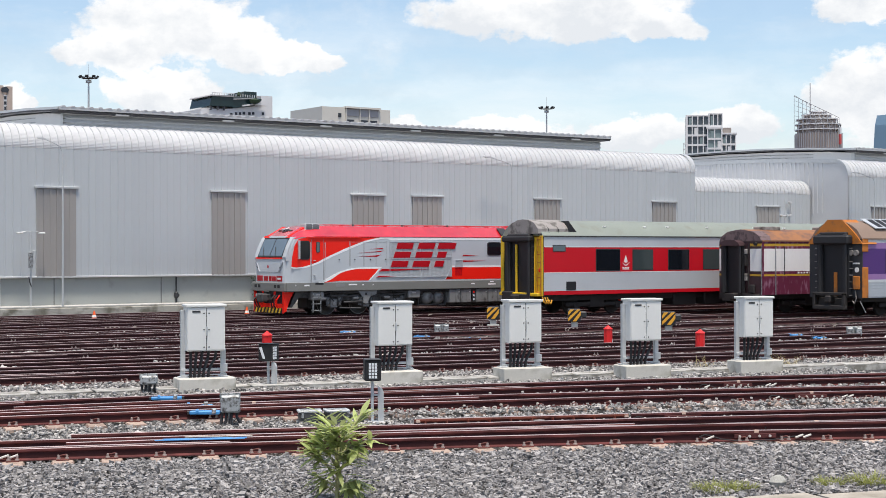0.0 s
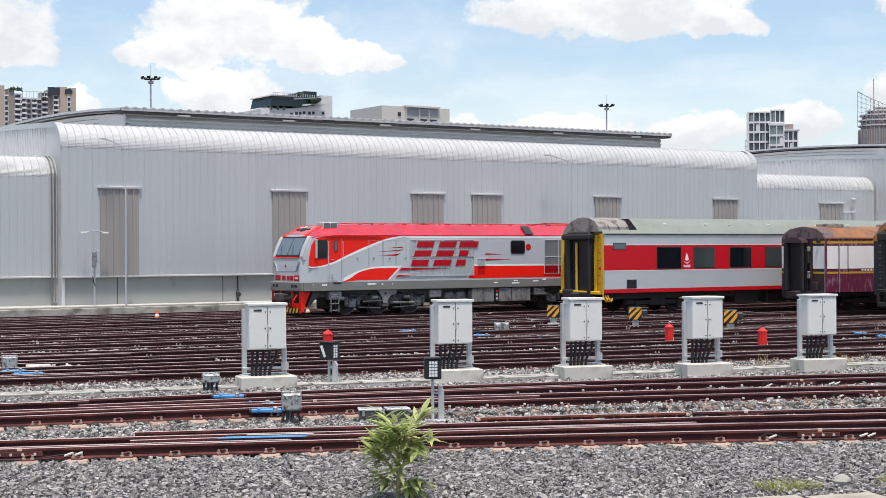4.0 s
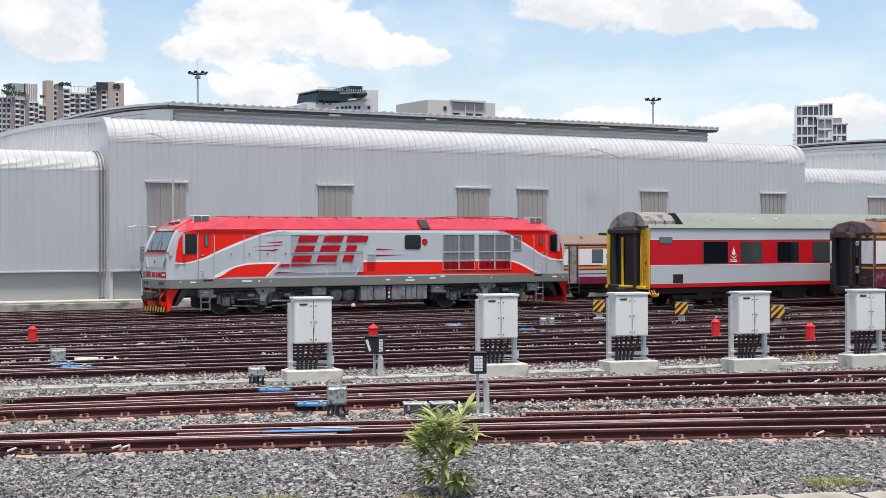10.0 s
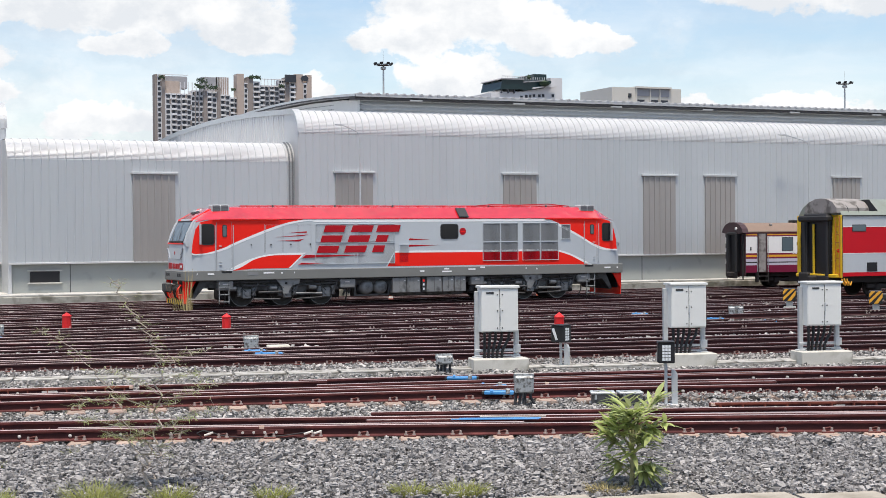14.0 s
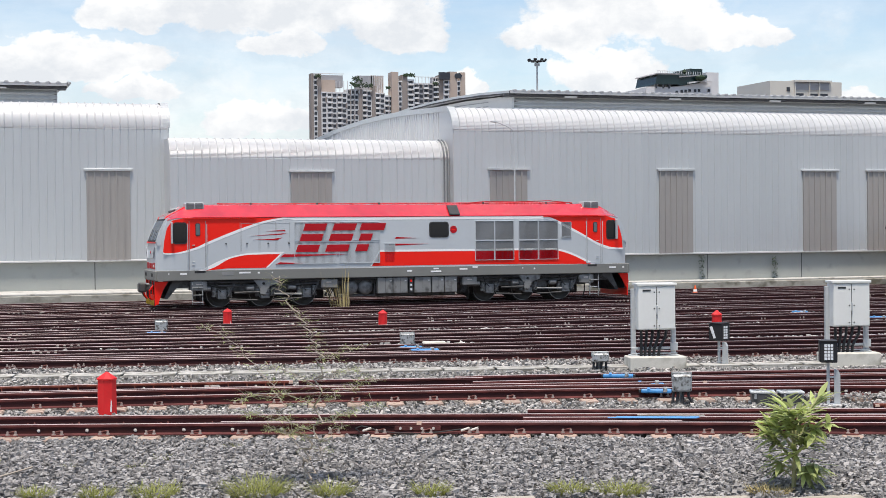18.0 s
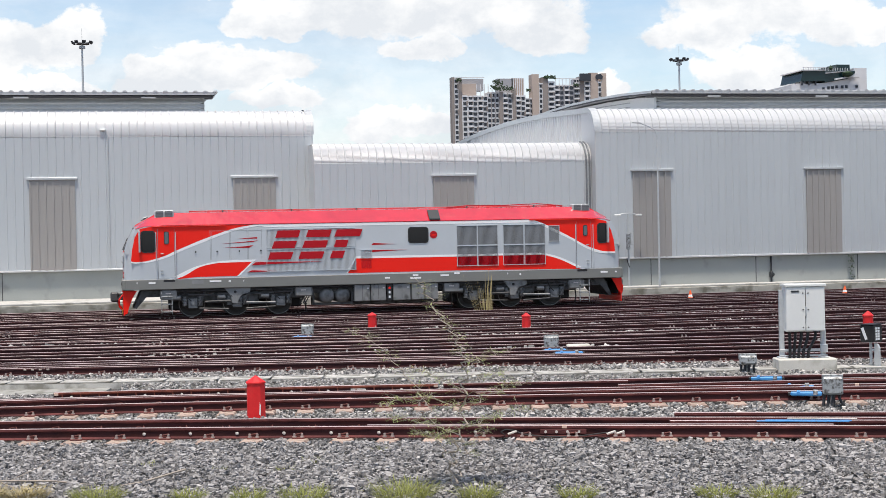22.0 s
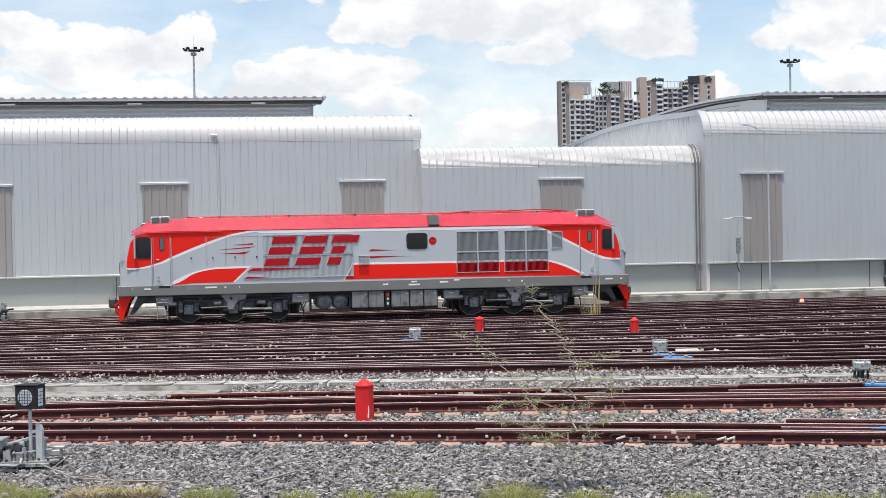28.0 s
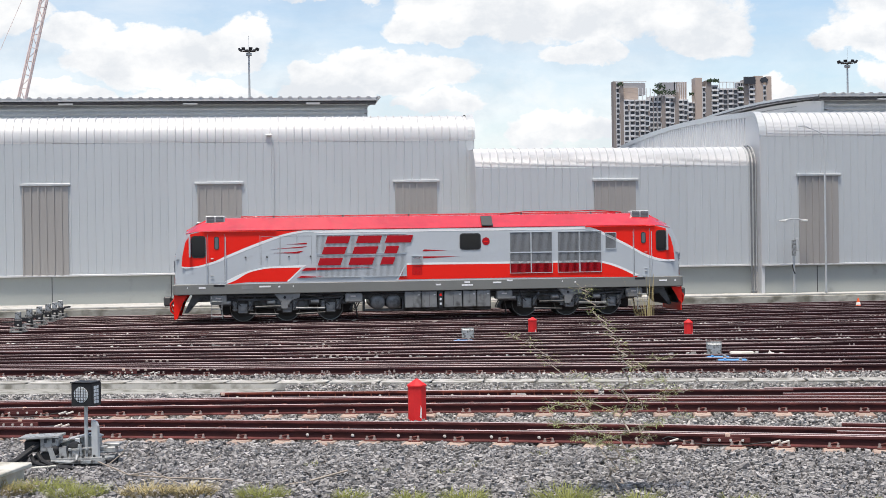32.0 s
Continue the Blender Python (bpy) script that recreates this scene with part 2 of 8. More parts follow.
INSULATOR = material("dull_pale_insulator", (0.42, 0.36, 0.32), 0.7, 0, 0.2, 20, 80)
CONCRETE_NEW = material("pale_cast_concrete", (0.60, 0.58, 0.525), 0.88, 0, 0.14, 1.6, 45, 0.2, stain=(0.38, 0.36, 0.30), stain_at=0.57, per_object=0.1)
PAVING = material("sandy_platform_concrete", (0.42, 0.38, 0.32), 0.93, 0, 0.18, 0.8, 30, 0.3, stain=(0.27, 0.24, 0.19), stain_at=0.58)
MOSSY = material("stained_mossy_concrete", (0.40, 0.39, 0.345), 0.92, 0, 0.25, 1.6, 30, 0.3, stain=(0.17, 0.165, 0.13), stain_at=0.54, stretch=(0.6, 1, 0.8))
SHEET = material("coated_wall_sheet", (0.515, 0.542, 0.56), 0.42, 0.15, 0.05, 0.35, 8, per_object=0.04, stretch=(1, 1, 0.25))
# wall sheet again, its colour lightened to stand for sun on it
SHEET_LIT = material("sun_lightened_sheet", (0.60, 0.605, 0.61), 0.45, 0.15, 0.07, 0.5, 10, per_object=0.05)
LOUVRE = material("beige_grey_louvre_sheet", (0.345, 0.33, 0.315), 0.55, 0.1, 0.08, 0.6, 14, stretch=(1, 1, 0.15))
PLINTH = material("grey_green_render", (0.345, 0.365, 0.35), 0.85, 0, 0.07, 0.9, 20, 0.1, stain=(0.26, 0.275, 0.26), stain_at=0.68)
# near-black for plinth joints, and for shade painted under the overhang
DARK_TRIM = material("dark_joint_and_overhang_shade", (0.05, 0.05, 0.055), 0.7, 0, 0.1, 1, 20)
ROOF_EDGE = material("grey_roof_edge", (0.42, 0.43, 0.44), 0.6, 0.2, 0.1, 0.7, 12)
STEEL = material("galvanised_steel", (0.52, 0.54, 0.55), 0.5, 0.25, 0.12, 6, 40, per_object=0.1)
STEEL_OLD = material("dirty_galvanised_steel", (0.36, 0.38, 0.39), 0.5, 0.25, 0.3, 9, 50, stain=(0.08, 0.075, 0.07), stain_at=0.55, per_object=0.4)
STEEL_DARK = material("dark_painted_steel", (0.035, 0.037, 0.04), 0.5, 0.1, 0.2, 4, 40)
WHITE = material("white_cabinet_paint", (0.75, 0.76, 0.735), 0.4, 0, 0.05, 1.5, 20, stain=(0.62, 0.62, 0.59), stain_at=0.68)
RED = material("red_signal_paint", (0.72, 0.016, 0.018), 0.5, 0, 0.12, 3, 30, stain=(0.5, 0.02, 0.02), stain_at=0.66)
BLUE = material("bright_blue_switch_paint", (0.05, 0.27, 0.62), 0.5, 0, 0.2, 6, 30, stain=(0.16, 0.18, 0.2), stain_at=0.66)
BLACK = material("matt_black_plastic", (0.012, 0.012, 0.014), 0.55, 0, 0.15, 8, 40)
RUBBER = material("black_rubber", (0.018, 0.018, 0.02), 0.6, 0, 0.15, 6, 40)
YELLOW = material("yellow_warning_paint", (0.78, 0.50, 0.02), 0.5, 0, 0.10, 4, 30, stain=(0.35, 0.22, 0.06), stain_at=0.68)
AMBER = material("amber_warning_paint", (0.72, 0.36, 0.03), 0.6, 0, 0.12, 4, 30)
HEADLIGHT = material("clear_headlight_glass", (0.40, 0.43, 0.47), 0.12, 0, 0.05, 10, 60)
LENS = material("grey_white_lens", (0.75, 0.78, 0.80), 0.25, 0, 0.05, 10, 60)
ORANGE = material("orange_cone_plastic", (0.85, 0.13, 0.03), 0.5, 0, 0.06, 6, 40)
WHITE_BAND = material("white_band", (0.82, 0.82, 0.80), 0.55, 0, 0.06, 6, 40)
# locomotive
L_GREY = material("silver_grey_body_paint", (0.54, 0.58, 0.615), 0.32, 0.12, 0.05, 0.8, 14, coat=0.3)
L_RED = material("gloss_red_body_paint", (0.92, 0.016, 0.006), 0.38, 0, 0.05, 0.8, 14, spec=0.3)
L_ROOF = material("red_roof_paint", (0.62, 0.016, 0.024), 0.15, 0, 0.25, 1.3, 3.0, 1.0, spec=1.0, coat=0.4)
_roof = L_ROOF.node_tree.nodes["Principled BSDF"]
_roof.inputs["Coat Weight"].default_value, _roof.inputs["Coat Roughness"].default_value, _roof.inputs["Coat IOR"].default_value = 1.0, 0.10, 1.9
L_ROOF.node_tree.links.new(_roof.inputs["Normal"].links[0].from_socket, _roof.inputs["Coat Normal"])
L_DARKRED = material("deep_red_lettering", (0.44, 0.004, 0.012), 0.4, 0, 0.05, 1, 14, spec=0.3)
L_WHITE = material("white_stripe_paint", (0.90, 0.90, 0.90), 0.35, 0, 0.03, 1, 14)
L_SKIRT = material("dark_grey_sill_paint", (0.205, 0.208, 0.196), 0.45, 0, 0.10, 1, 20)
L_UNDER = material("underframe_grey_paint", (0.078, 0.079, 0.080), 0.5, 0.1, 0.35, 3, 30, stain=(0.028, 0.027, 0.026), stain_at=0.56)
L_BOX = material("equipment_box_grey", (0.235, 0.24, 0.24), 0.5, 0.1, 0.2, 2, 30, stain=(0.08, 0.08, 0.078), stain_at=0.60)
L_WHEEL = material("dark_wheel_steel", (0.060, 0.059, 0.057), 0.6, 0.1, 0.3, 4, 40, spec=0.3)
L_GRILLE = material("grey_grille_slats", (0.25, 0.265, 0.28), 0.5, 0.2, 0.1, 3, 30)
L_SLAT_BACK = material("pale_grille_backing", (0.34, 0.36, 0.38), 0.6, 0.1, 0.1, 2, 20)
L_DARK = material("grille_backing", (0.15, 0.16, 0.17), 0.7, 0, 0.2, 2, 20)
GLASS = glass_like("dark_window_glass", (0.008, 0.010, 0.014))
BOLT = material("pale_bolt_head", (0.62, 0.58, 0.54), 0.6, 0.1, 0.2, 20, 80)
TAG = material("pink_tag_paint", (0.72, 0.52, 0.42), 0.6, 0, 0.2, 10, 60)
# base colours of these two glasses carry the sky's reflection
SCREEN = glass_like("sky_lit_windscreen", (0.13, 0.19, 0.25), 0.04, 0.8)
GLASS_PALE = glass_like("sky_tinted_glass", (0.11, 0.15, 0.17), 0.08)


# ---- shapes ----
class Shape:
    """Gathers faces of one part, then becomes a mesh."""

    def __init__(self):
        self.v, self.f = [], []

    def add(self, verts, faces):
        n = len(self.v)
        self.v.extend(verts)
        self.f.extend([tuple(i + n for i in q) for q in faces])
        return self

    def box(self, x0, y0, z0, x1, y1, z1, b=0.0):
        lo, hi = (min(x0, x1), min(y0, y1), min(z0, z1)), (max(x0, x1), max(y0, y1), max(z0, z1))
        if not b:
            c = [(x, y, z) for x in (lo[0], hi[0]) for y in (lo[1], hi[1]) for z in (lo[2], hi[2])]
            return self.add(c, [(0, 1, 3, 2), (4, 6, 7, 5), (0, 4, 5, 1), (2, 3, 7, 6), (0, 2, 6, 4), (1, 5, 7, 3)])
        b = min(b, 0.45 * min(hi[i] - lo[i] for i in range(3)))
        v, at = [], {}
        for i in range(8):
            s = ((i >> 2) & 1, (i >> 1) & 1, i & 1)
            for a in range(3):
                at[s, a] = len(v)
                v.append(tuple((hi[k] if s[k] else lo[k]) + (0 if k == a else (-b if s[k] else b)) for k in range(3)))
        f = []
        for a in range(3):
            p, q = (a + 1) % 3, (a + 2) % 3
            for s in (0, 1):
                def key(u, w):
                    c = [0, 0, 0]
                    c[a], c[p], c[q] = s, u, w
                    return tuple(c)
                f.append(tuple(at[key(u, w), a] for u, w in ((0, 0), (1, 0), (1, 1), (0, 1))))
            for u in (0, 1):
                for w in (0, 1):
                    c0, c1 = [0, 0, 0], [0, 0, 0]
                    c0[p], c0[q], c1[p], c1[q], c1[a] = u, w, u, w, 1
                    c0, c1 = tuple(c0), tuple(c1)
                    f.append((at[c0, p], at[c1, p], at[c1, q], at[c0, q]))
        for i in range(8):
            s = ((i >> 2) & 1, (i >> 1) & 1, i & 1)
            f.append((at[s, 0], at[s, 1], at[s, 2]))
        return self.add(v, f)

    def prism(self, poly, axis, a0, a1):
        """poly: (x, z) for axis y, (y, z) for axis x, (x, y) for axis z."""
        def put(p, a):
            return {"y": (p[0], a, p[1]), "x": (a, p[0], p[1]), "z": (p[0], p[1], a)}[axis]
        n = len(poly)
        v = [put(p, a0) for p in poly] + [put(p, a1) for p in poly]
        f = [tuple(range(n)), tuple(range(2 * n - 1, n - 1, -1))] + [(i, (i + 1) % n, n + (i + 1) % n, n + i) for i in range(n)]
        return self.add(v, f)

    def tube(self, p0, p1, r0, r1=None, n=10):
        r1 = r0 if r1 is None else r1
        p0, p1 = Vector(p0), Vector(p1)
        w = (p1 - p0).normalized()
        s = w.orthogonal().normalized()
        t = w.cross(s)
        v = [tuple(p + r * (math.cos(a) * s + math.sin(a) * t)) for p, r in ((p0, r0), (p1, r1)) for a in (2 * math.pi * i / n for i in range(n))]
        return self.add(v, [tuple(range(n)), tuple(range(2 * n - 1, n - 1, -1))] + [(i, (i + 1) % n, n + (i + 1) % n, n + i) for i in range(n)])

    def line(self, points, r, n=6):
        for a, b in zip(points[:-1], points[1:]):
            self.tube(a, b, r, n=n)
        return self

    def lathe(self, profile, n=16, at=(0, 0, 0), axis="z"):
        """profile: (radius, along) pairs."""
        v, f = [], []
        for r, h in profile:
            for i in range(n):
                a = 2 * math.pi * (i + 0.5) / n
                x, y = r * math.cos(a), r * math.sin(a)
                p = {"z": (x, y, h), "y": (x, h, y), "x": (h, x, y)}[axis]
                v.append(tuple(p[k] + at[k] for k in range(3)))
        m = len(profile)
        for j in range(m - 1):
            for i in range(n):
                f.append((j * n + i, j * n + (i + 1) % n, (j + 1) * n + (i + 1) % n, (j + 1) * n + i))
        f.append(tuple(range(n - 1, -1, -1)))
        f.append(tuple(range((m - 1) * n, m * n)))
        return self.add(v, f)

    def sweep(self, profile, path):
        """profile: closed (side, up) loop; path: (x, y, z) points on a nearly level line."""
        n, v, f = len(profile), [], []
        for i, p in enumerate(path):
            a, b = Vector(path[max(i - 1, 0)]), Vector(path[min(i + 1, len(path) - 1)])
            d = b - a
            d.z = 0
            d.normalize()
            s = Vector((-d.y, d.x, 0))
            for q, u in profile:
                v.append((p[0] + s.x * q, p[1] + s.y * q, p[2] + u))
        for j in range(len(path) - 1):
            for i in range(n):
                f.append((j * n + i, j * n + (i + 1) % n, (j + 1) * n + (i + 1) % n, (j + 1) * n + i))
        f.append(tuple(range(n)))
        f.append(tuple(range(len(v) - 1, len(v) - n - 1, -1)))
        return self.add(v, f)

    def sheet(self, grid, thick=None):
        """A sheet over a grid of rows of points."""
        m, n = len(grid), len(grid[0])
        return self.add([p for row in grid for p in row], [(j * n + i, j * n + i + 1, (j + 1) * n + i + 1, (j + 1) * n + i) for j in range(m - 1) for i in range(n - 1)])

    def mesh(self, name, mat, smooth=None):
        me = bpy.data.meshes.new(name)
        me.from_pydata(self.v, [], self.f)
        if len(self.f) < 30000:
            bm = bmesh.new()
            bm.from_mesh(me)
            bmesh.ops.recalc_face_normals(bm, faces=bm.faces)
            bm.to_mesh(me)
            bm.free()
        if smooth:
            me.polygons.foreach_set("use_smooth", [True] * len(me.polygons))
            me.set_sharp_from_angle(angle=radians(smooth))
        me.materials.append(mat)
        return me


def part(name, shape, mat, parent=None, label="", at=None, smooth=None):
    """Links a shape (or a ready mesh) as one mesh object under a thing or a part."""
    me = shape.mesh(name, mat, smooth) if isinstance(shape, Shape) else shape
    ob = new(name, me)
    if parent is not None:
        ob.parent = parent
    if at is not None:
        ob.matrix_basis = at
    if label:
        ob["label"] = label
    return ob


def thing(name, label, category, at=None, group="", kind=""):
    ob = new(name)
    ob.empty_display_size = 0.2
    if at is not None:
        ob.matrix_basis = at
    return tagged(ob, label, category, group, kind)


def structure(name, shape, mat, label="", category="", smooth=None):
    return tagged(part(name, shape, mat, smooth=smooth), label, category, kind="structure")


def curve_through(nodes, degree):
    c = np.polyfit([n[0] for n in nodes], [n[1] for n in nodes], degree)
    return lambda x: float(np.polyval(c, x))

# ---- ground ----
structure("ground", Shape().box(-2500, -400, -2.0, 2500, 4500, -0.10), EARTH, "dark earth of a railway yard", "ground")
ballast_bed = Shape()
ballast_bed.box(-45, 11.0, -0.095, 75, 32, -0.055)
structure("ballast_bed", ballast_bed, GRAVEL, "crushed stone bed coloured near-black for shade between stones", "ballast")
EDGE = curve_through([(-3, 17.5), (0, 16.95), (3.5, 16.2), (6.05, 15.35), (8.6, 13.86), (10.45, 13.15), (12.66, 12.22), (14.4, 11.6), (24, 7.4)], 2)
slab = Shape()
edge_points = [(x, EDGE(x) - 0.46) for x in range(-2, 30, 2)]
slab.prism([(28, -12), (-2, -12)] + edge_points, "z", -0.12, -0.02)
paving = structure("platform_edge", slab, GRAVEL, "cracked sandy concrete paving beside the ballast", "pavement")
_p = random.Random(12)
x = -3.2
while x < 27:
    w = _p.uniform(0.75, 1.25)
    turn = math.degrees(math.atan(EDGE(x + w / 2 + 0.3) - EDGE(x + w / 2 - 0.3)))
    j = [_p.uniform(-0.035, 0.035) for _ in range(8)]
    edge = [(-w / 2 + 0.012, j[0]), (-w * 0.2, j[1]), (w * 0.15, j[2]), (w / 2 - 0.012, j[3]), (w / 2 - 0.015, -0.9), (w * 0.1 + j[4], -0.92), (-w / 2 + 0.015, -0.9)]
    part("paving_slab", Shape().prism(edge, "z", -0.08, 0.015 + _p.uniform(-0.012, 0.012)), PAVING, paving, at=pose(x + w / 2, EDGE(x + w / 2) - 0.40, 0, _p.uniform(-0.6, 0.6), _p.uniform(-0.5, 0.5), turn))
    part("paving_slab", Shape().prism([(-w / 2 + 0.012, 0.0), (w / 2 - 0.012, 0.0), (w / 2 - 0.012, -1.1), (-w / 2 + 0.012, -1.1)], "z", -0.08, 0.01), PAVING, paving, at=pose(x + w / 2 + 0.4 * math.sin(radians(turn)), EDGE(x + w / 2) - 1.33, 0, 0, 0, turn))
    x += w * math.cos(radians(turn))
back_platform = Shape().box(-60, -30, -0.1, 60, -0.6, 1.15, 0.03)
structure("platform", back_platform, PAVING, "raised concrete station platform", "platform")

# ---- tracks ----
RAIL_PROFILE = [(-0.065, 0), (0.065, 0), (0.065, 0.012), (0.012, 0.032), (0.010, 0.105), (0.034, 0.122), (0.034, 0.152), (-0.034, 0.152), (-0.034, 0.122), (-0.010, 0.105), (-0.012, 0.032), (-0.065, 0.012)]
HEAD_PROFILE = [(-0.028, 0.153), (0.028, 0.153), (0.024, 0.158), (-0.024, 0.158)]


def rail(line, x0, x1, parent, name="rail", mat=None, step=1.2):
    n = max(2, int((x1 - x0) / step))
    path = [(x0 + (x1 - x0) * i / n, line(x0 + (x1 - x0) * i / n), 0.0) for i in range(n + 1)]
    r = part(name, Shape().sweep(RAIL_PROFILE, path), mat or RUST, parent)
    # thin strip over the web paints in the head's shade
    part("rail_web", Shape().sweep([(-0.0150, 0.036), (-0.0105, 0.036), (-0.0105, 0.102), (-0.0150, 0.102)], path), WEB_SHADE, r, "dark strip for the shade under the rail head")
    part("running_surface", Shape().sweep(HEAD_PROFILE, path), RAIL_TOP, r, "worn steel rail top")
    return r


sleeper_mesh = Shape().prism([(-0.15, -0.2), (-0.15, -0.03), (-0.13, -0.004), (0.13, -0.004), (0.15, -0.03), (0.15, -0.2)], "y", -0.55, 1.55).mesh("sleeper", SLEEPER)
old_sleeper_mesh = Shape().prism([(-0.12, -0.2), (-0.12, -0.05), (-0.10, -0.03), (0.10, -0.03), (0.12, -0.05), (0.12, -0.2)], "y", -0.5, 1.5).mesh("sleeper", SLEEPER_OLD)
_c = Shape().box(-0.085, -0.135, -0.003, 0.085, 0.135, 0.018, 0.006)
_c.line([(-0.05, -0.11, 0.03), (-0.05, -0.055, 0.05), (0.045, -0.05, 0.07), (0.06, -0.10, 0.035)], 0.011)
_c.line([(0.05, 0.11, 0.03), (0.05, 0.055, 0.05), (-0.045, 0.05, 0.07), (-0.06, 0.10, 0.035)], 0.011)
clip_mesh = _c.mesh("rail_clip", CLIP)
washer_mesh = Shape().lathe([(0.03, 0.018), (0.03, 0.032), (0.017, 0.034), (0.017, 0.07), (0.0, 0.075)], 8, (-0.055, -0.10, 0)).lathe(
    [(0.03, 0.018), (0.03, 0.032), (0.017, 0.034), (0.017, 0.07), (0.0, 0.075)], 8, (0.055, -0.10, 0)).mesh("clip_bolt", CLIP_NUT)


LAID = []


def track(line, x0, x1, label, spacing=0.62, fine=False, gauge=1.0, lay=True, group="yard tracks", shift=0.0):
    t = thing("railway_track", label, "railway track", group=group, kind="structure")
    for off in (0.0, gauge):
        rail(lambda x, o=off: line(x) + o, x0, x1, t, mat=RUST if group == "near tracks" else RUST_YARD)
    if lay:
        x = x0 + 0.3 + shift
        while x < x1 - 0.2:
            slope = line(x + 0.1) - line(x - 0.1)
            turn = math.degrees(math.atan2(slope, 0.2))
            part("sleeper", sleeper_mesh if group == "near tracks" else old_sleeper_mesh, None, t, at=pose(x, line(x), 0, 0, 0, turn))
            if group == "near tracks":
                LAID.append((x, line(x), radians(turn)))
            if fine:
                for off in (0.0, gauge):
                    c = part("rail_clip", clip_mesh, None, t, at=pose(x - off * math.sin(radians(turn)), line(x) + off * math.cos(radians(turn)), 0, 0, 0, turn))
                    if off == 0.0:
                        part("clip_bolt", washer_mesh, None, c)
            x += spacing * math.cos(radians(turn))
    return t


T1 = curve_through([(-2, 22.65), (2.7, 21.3), (7.5, 19.45), (12.4, 17.35), (17.7, 14.9)], 2)
T1B = curve_through([(5.0, 20.9), (8, 19.95), (12.8, 17.9), (18.6, 15.65), (24, 13.2)], 2)
T2 = curve_through([(-2.3, 25.75), (3.2, 24.8), (8.8, 23.4), (15.5, 21.6), (22.3, 18.8)], 2)
T2B = curve_through([(6.5, 25.3), (9.4, 25.0), (16.4, 23.25), (24.5, 20.8)], 2)
TA = curve_through([(-4, 33.9), (5, 31.8), (13, 30.15), (22, 28.2), (31, 26.1)], 2)
TB = curve_through([(-4, 35.4), (5, 33.7), (13, 32.3), (22, 30.8), (31, 29.4)], 2)
TC = curve_through([(-4, 37.4), (5, 35.9), (13, 34.6), (22, 33.3), (31, 32.2)], 2)
TD = curve_through([(-4, 39.9), (5, 38.5), (13, 37.2), (22, 36.1), (31, 35.3)], 2)
TE = curve_through([(-4, 42.2), (5, 41.5), (13, 40.9), (22, 40.3), (31, 39.8)], 1)
TF = curve_through([(-4, 45.8), (5, 45.4), (13, 45.1), (22, 44.6), (31, 44.0)], 1)
TG = curve_through([(-4, 49.9), (5, 49.4), (13, 48.8), (22, 48.2), (31, 47.7), (45, 47.4)], 2)
track(T1, -12, 27, "rusty rails on concrete sleepers in grey ballast", 0.64, True, group="near tracks")
t1b = thing("switch_track", "rusty diverging switch rails of a turnout", "railway track", group="near tracks", kind="structure")
rail(T1B, 7.6, 26, t1b)
rail(lambda x: T1B(x) + 1.0, 8.0, 26, t1b)
rail(lambda x: T1(x) + 0.17, 3.5, 9.5, t1b, "switch_blade")
rail(lambda x: T1B(x) + 0.30, 12.0, 15.5, t1b, "guard_rail", RUST_NEW)
track(T2, -12, 31, "rusty rails on concrete sleepers in grey ballast", 0.64, True, group="near tracks", shift=0.2)
t2b = thing("switch_track", "rusty diverging switch rails of a turnout", "railway track", group="near tracks", kind="structure")
rail(T2B, 8.6, 31, t2b)
rail(lambda x: T2B(x) + 1.0, 8.6, 31, t2b)
rail(lambda x: T2(x) + 0.6, 6.0, 16.0, t2b, "switch_blade")
rail(lambda x: T2(x) + 1.22, -8.0, 6.5, t2b, "switch_blade")
rail(lambda x: T2B(x) + 0.25, 12.5, 18.0, t2b, "guard_rail", RUST_NEW)
YARD = "brown rusty rails of a yard track with sleepers sunk in ballast"
for line, x0, x1 in ((TA, -14, 44), (TB, -15, 46), (TC, -16, 46), (TD, -16, 48)):
    track(line, x0, x1, YARD, 0.66, line is TA)
for line, x0, x1 in ((TE, -18, 52), (TF, -20, 60), (TG, -20, 70), (lambda x: 53.2, -30, 80), (lambda x: 57.2, -30, 85)):
    track(line, x0, x1, YARD, 0.68)
fan_extra = thing("crossing_rails", "rusty closing rails between the yard tracks", "railway track", group="yard tracks", kind="structure")
for line, x0, x1 in ((lambda x: TA(x) + 0.45 + 0.02 * x, -10, 12), (lambda x: 0.5 * (TC(x) + TD(x)) + 1.0, -14, 14), (lambda x: TD(x) + 2.1, -15, 26),
                     (lambda x: TE(x) + 2.2, -18, 40), (lambda x: TF(x) + 2.0, -18, 44), (lambda x: 51.3, -24, 60), (lambda x: 55.6, -24, 60), (lambda x: 59.6, -30, 60)):
    rail(line, x0, x1, fan_extra, "closing_rail", RUST_YARD)

# ---- cable trough with lids ----
KERB = curve_through([(-3.85, 31.1), (3.8, 29.05), (10.3, 27.5), (16.3, 26.4), (19.1, 25.65), (28.4, 23.6)], 2)
TROUGH_LID = material("pale_trough_lid", (0.47, 0.455, 0.425), 0.9, 0, 0.2, 2.0, 45, 0.3, stain=(0.22, 0.21, 0.18), stain_at=0.54, per_object=0.22)
trough = thing("cable_trough", "grey concrete cable trough with loose lids", "cable trough", kind="structure")
trough_path = [(x, KERB(x), -0.2) for x in np.arange(-16, 36, 1.0)]
part("trough_wall", Shape().sweep([(0.0, 0), (0.07, 0), (0.07, 0.27), (0.0, 0.27)], trough_path), TROUGH_LID, trough, "stained pale front wall")
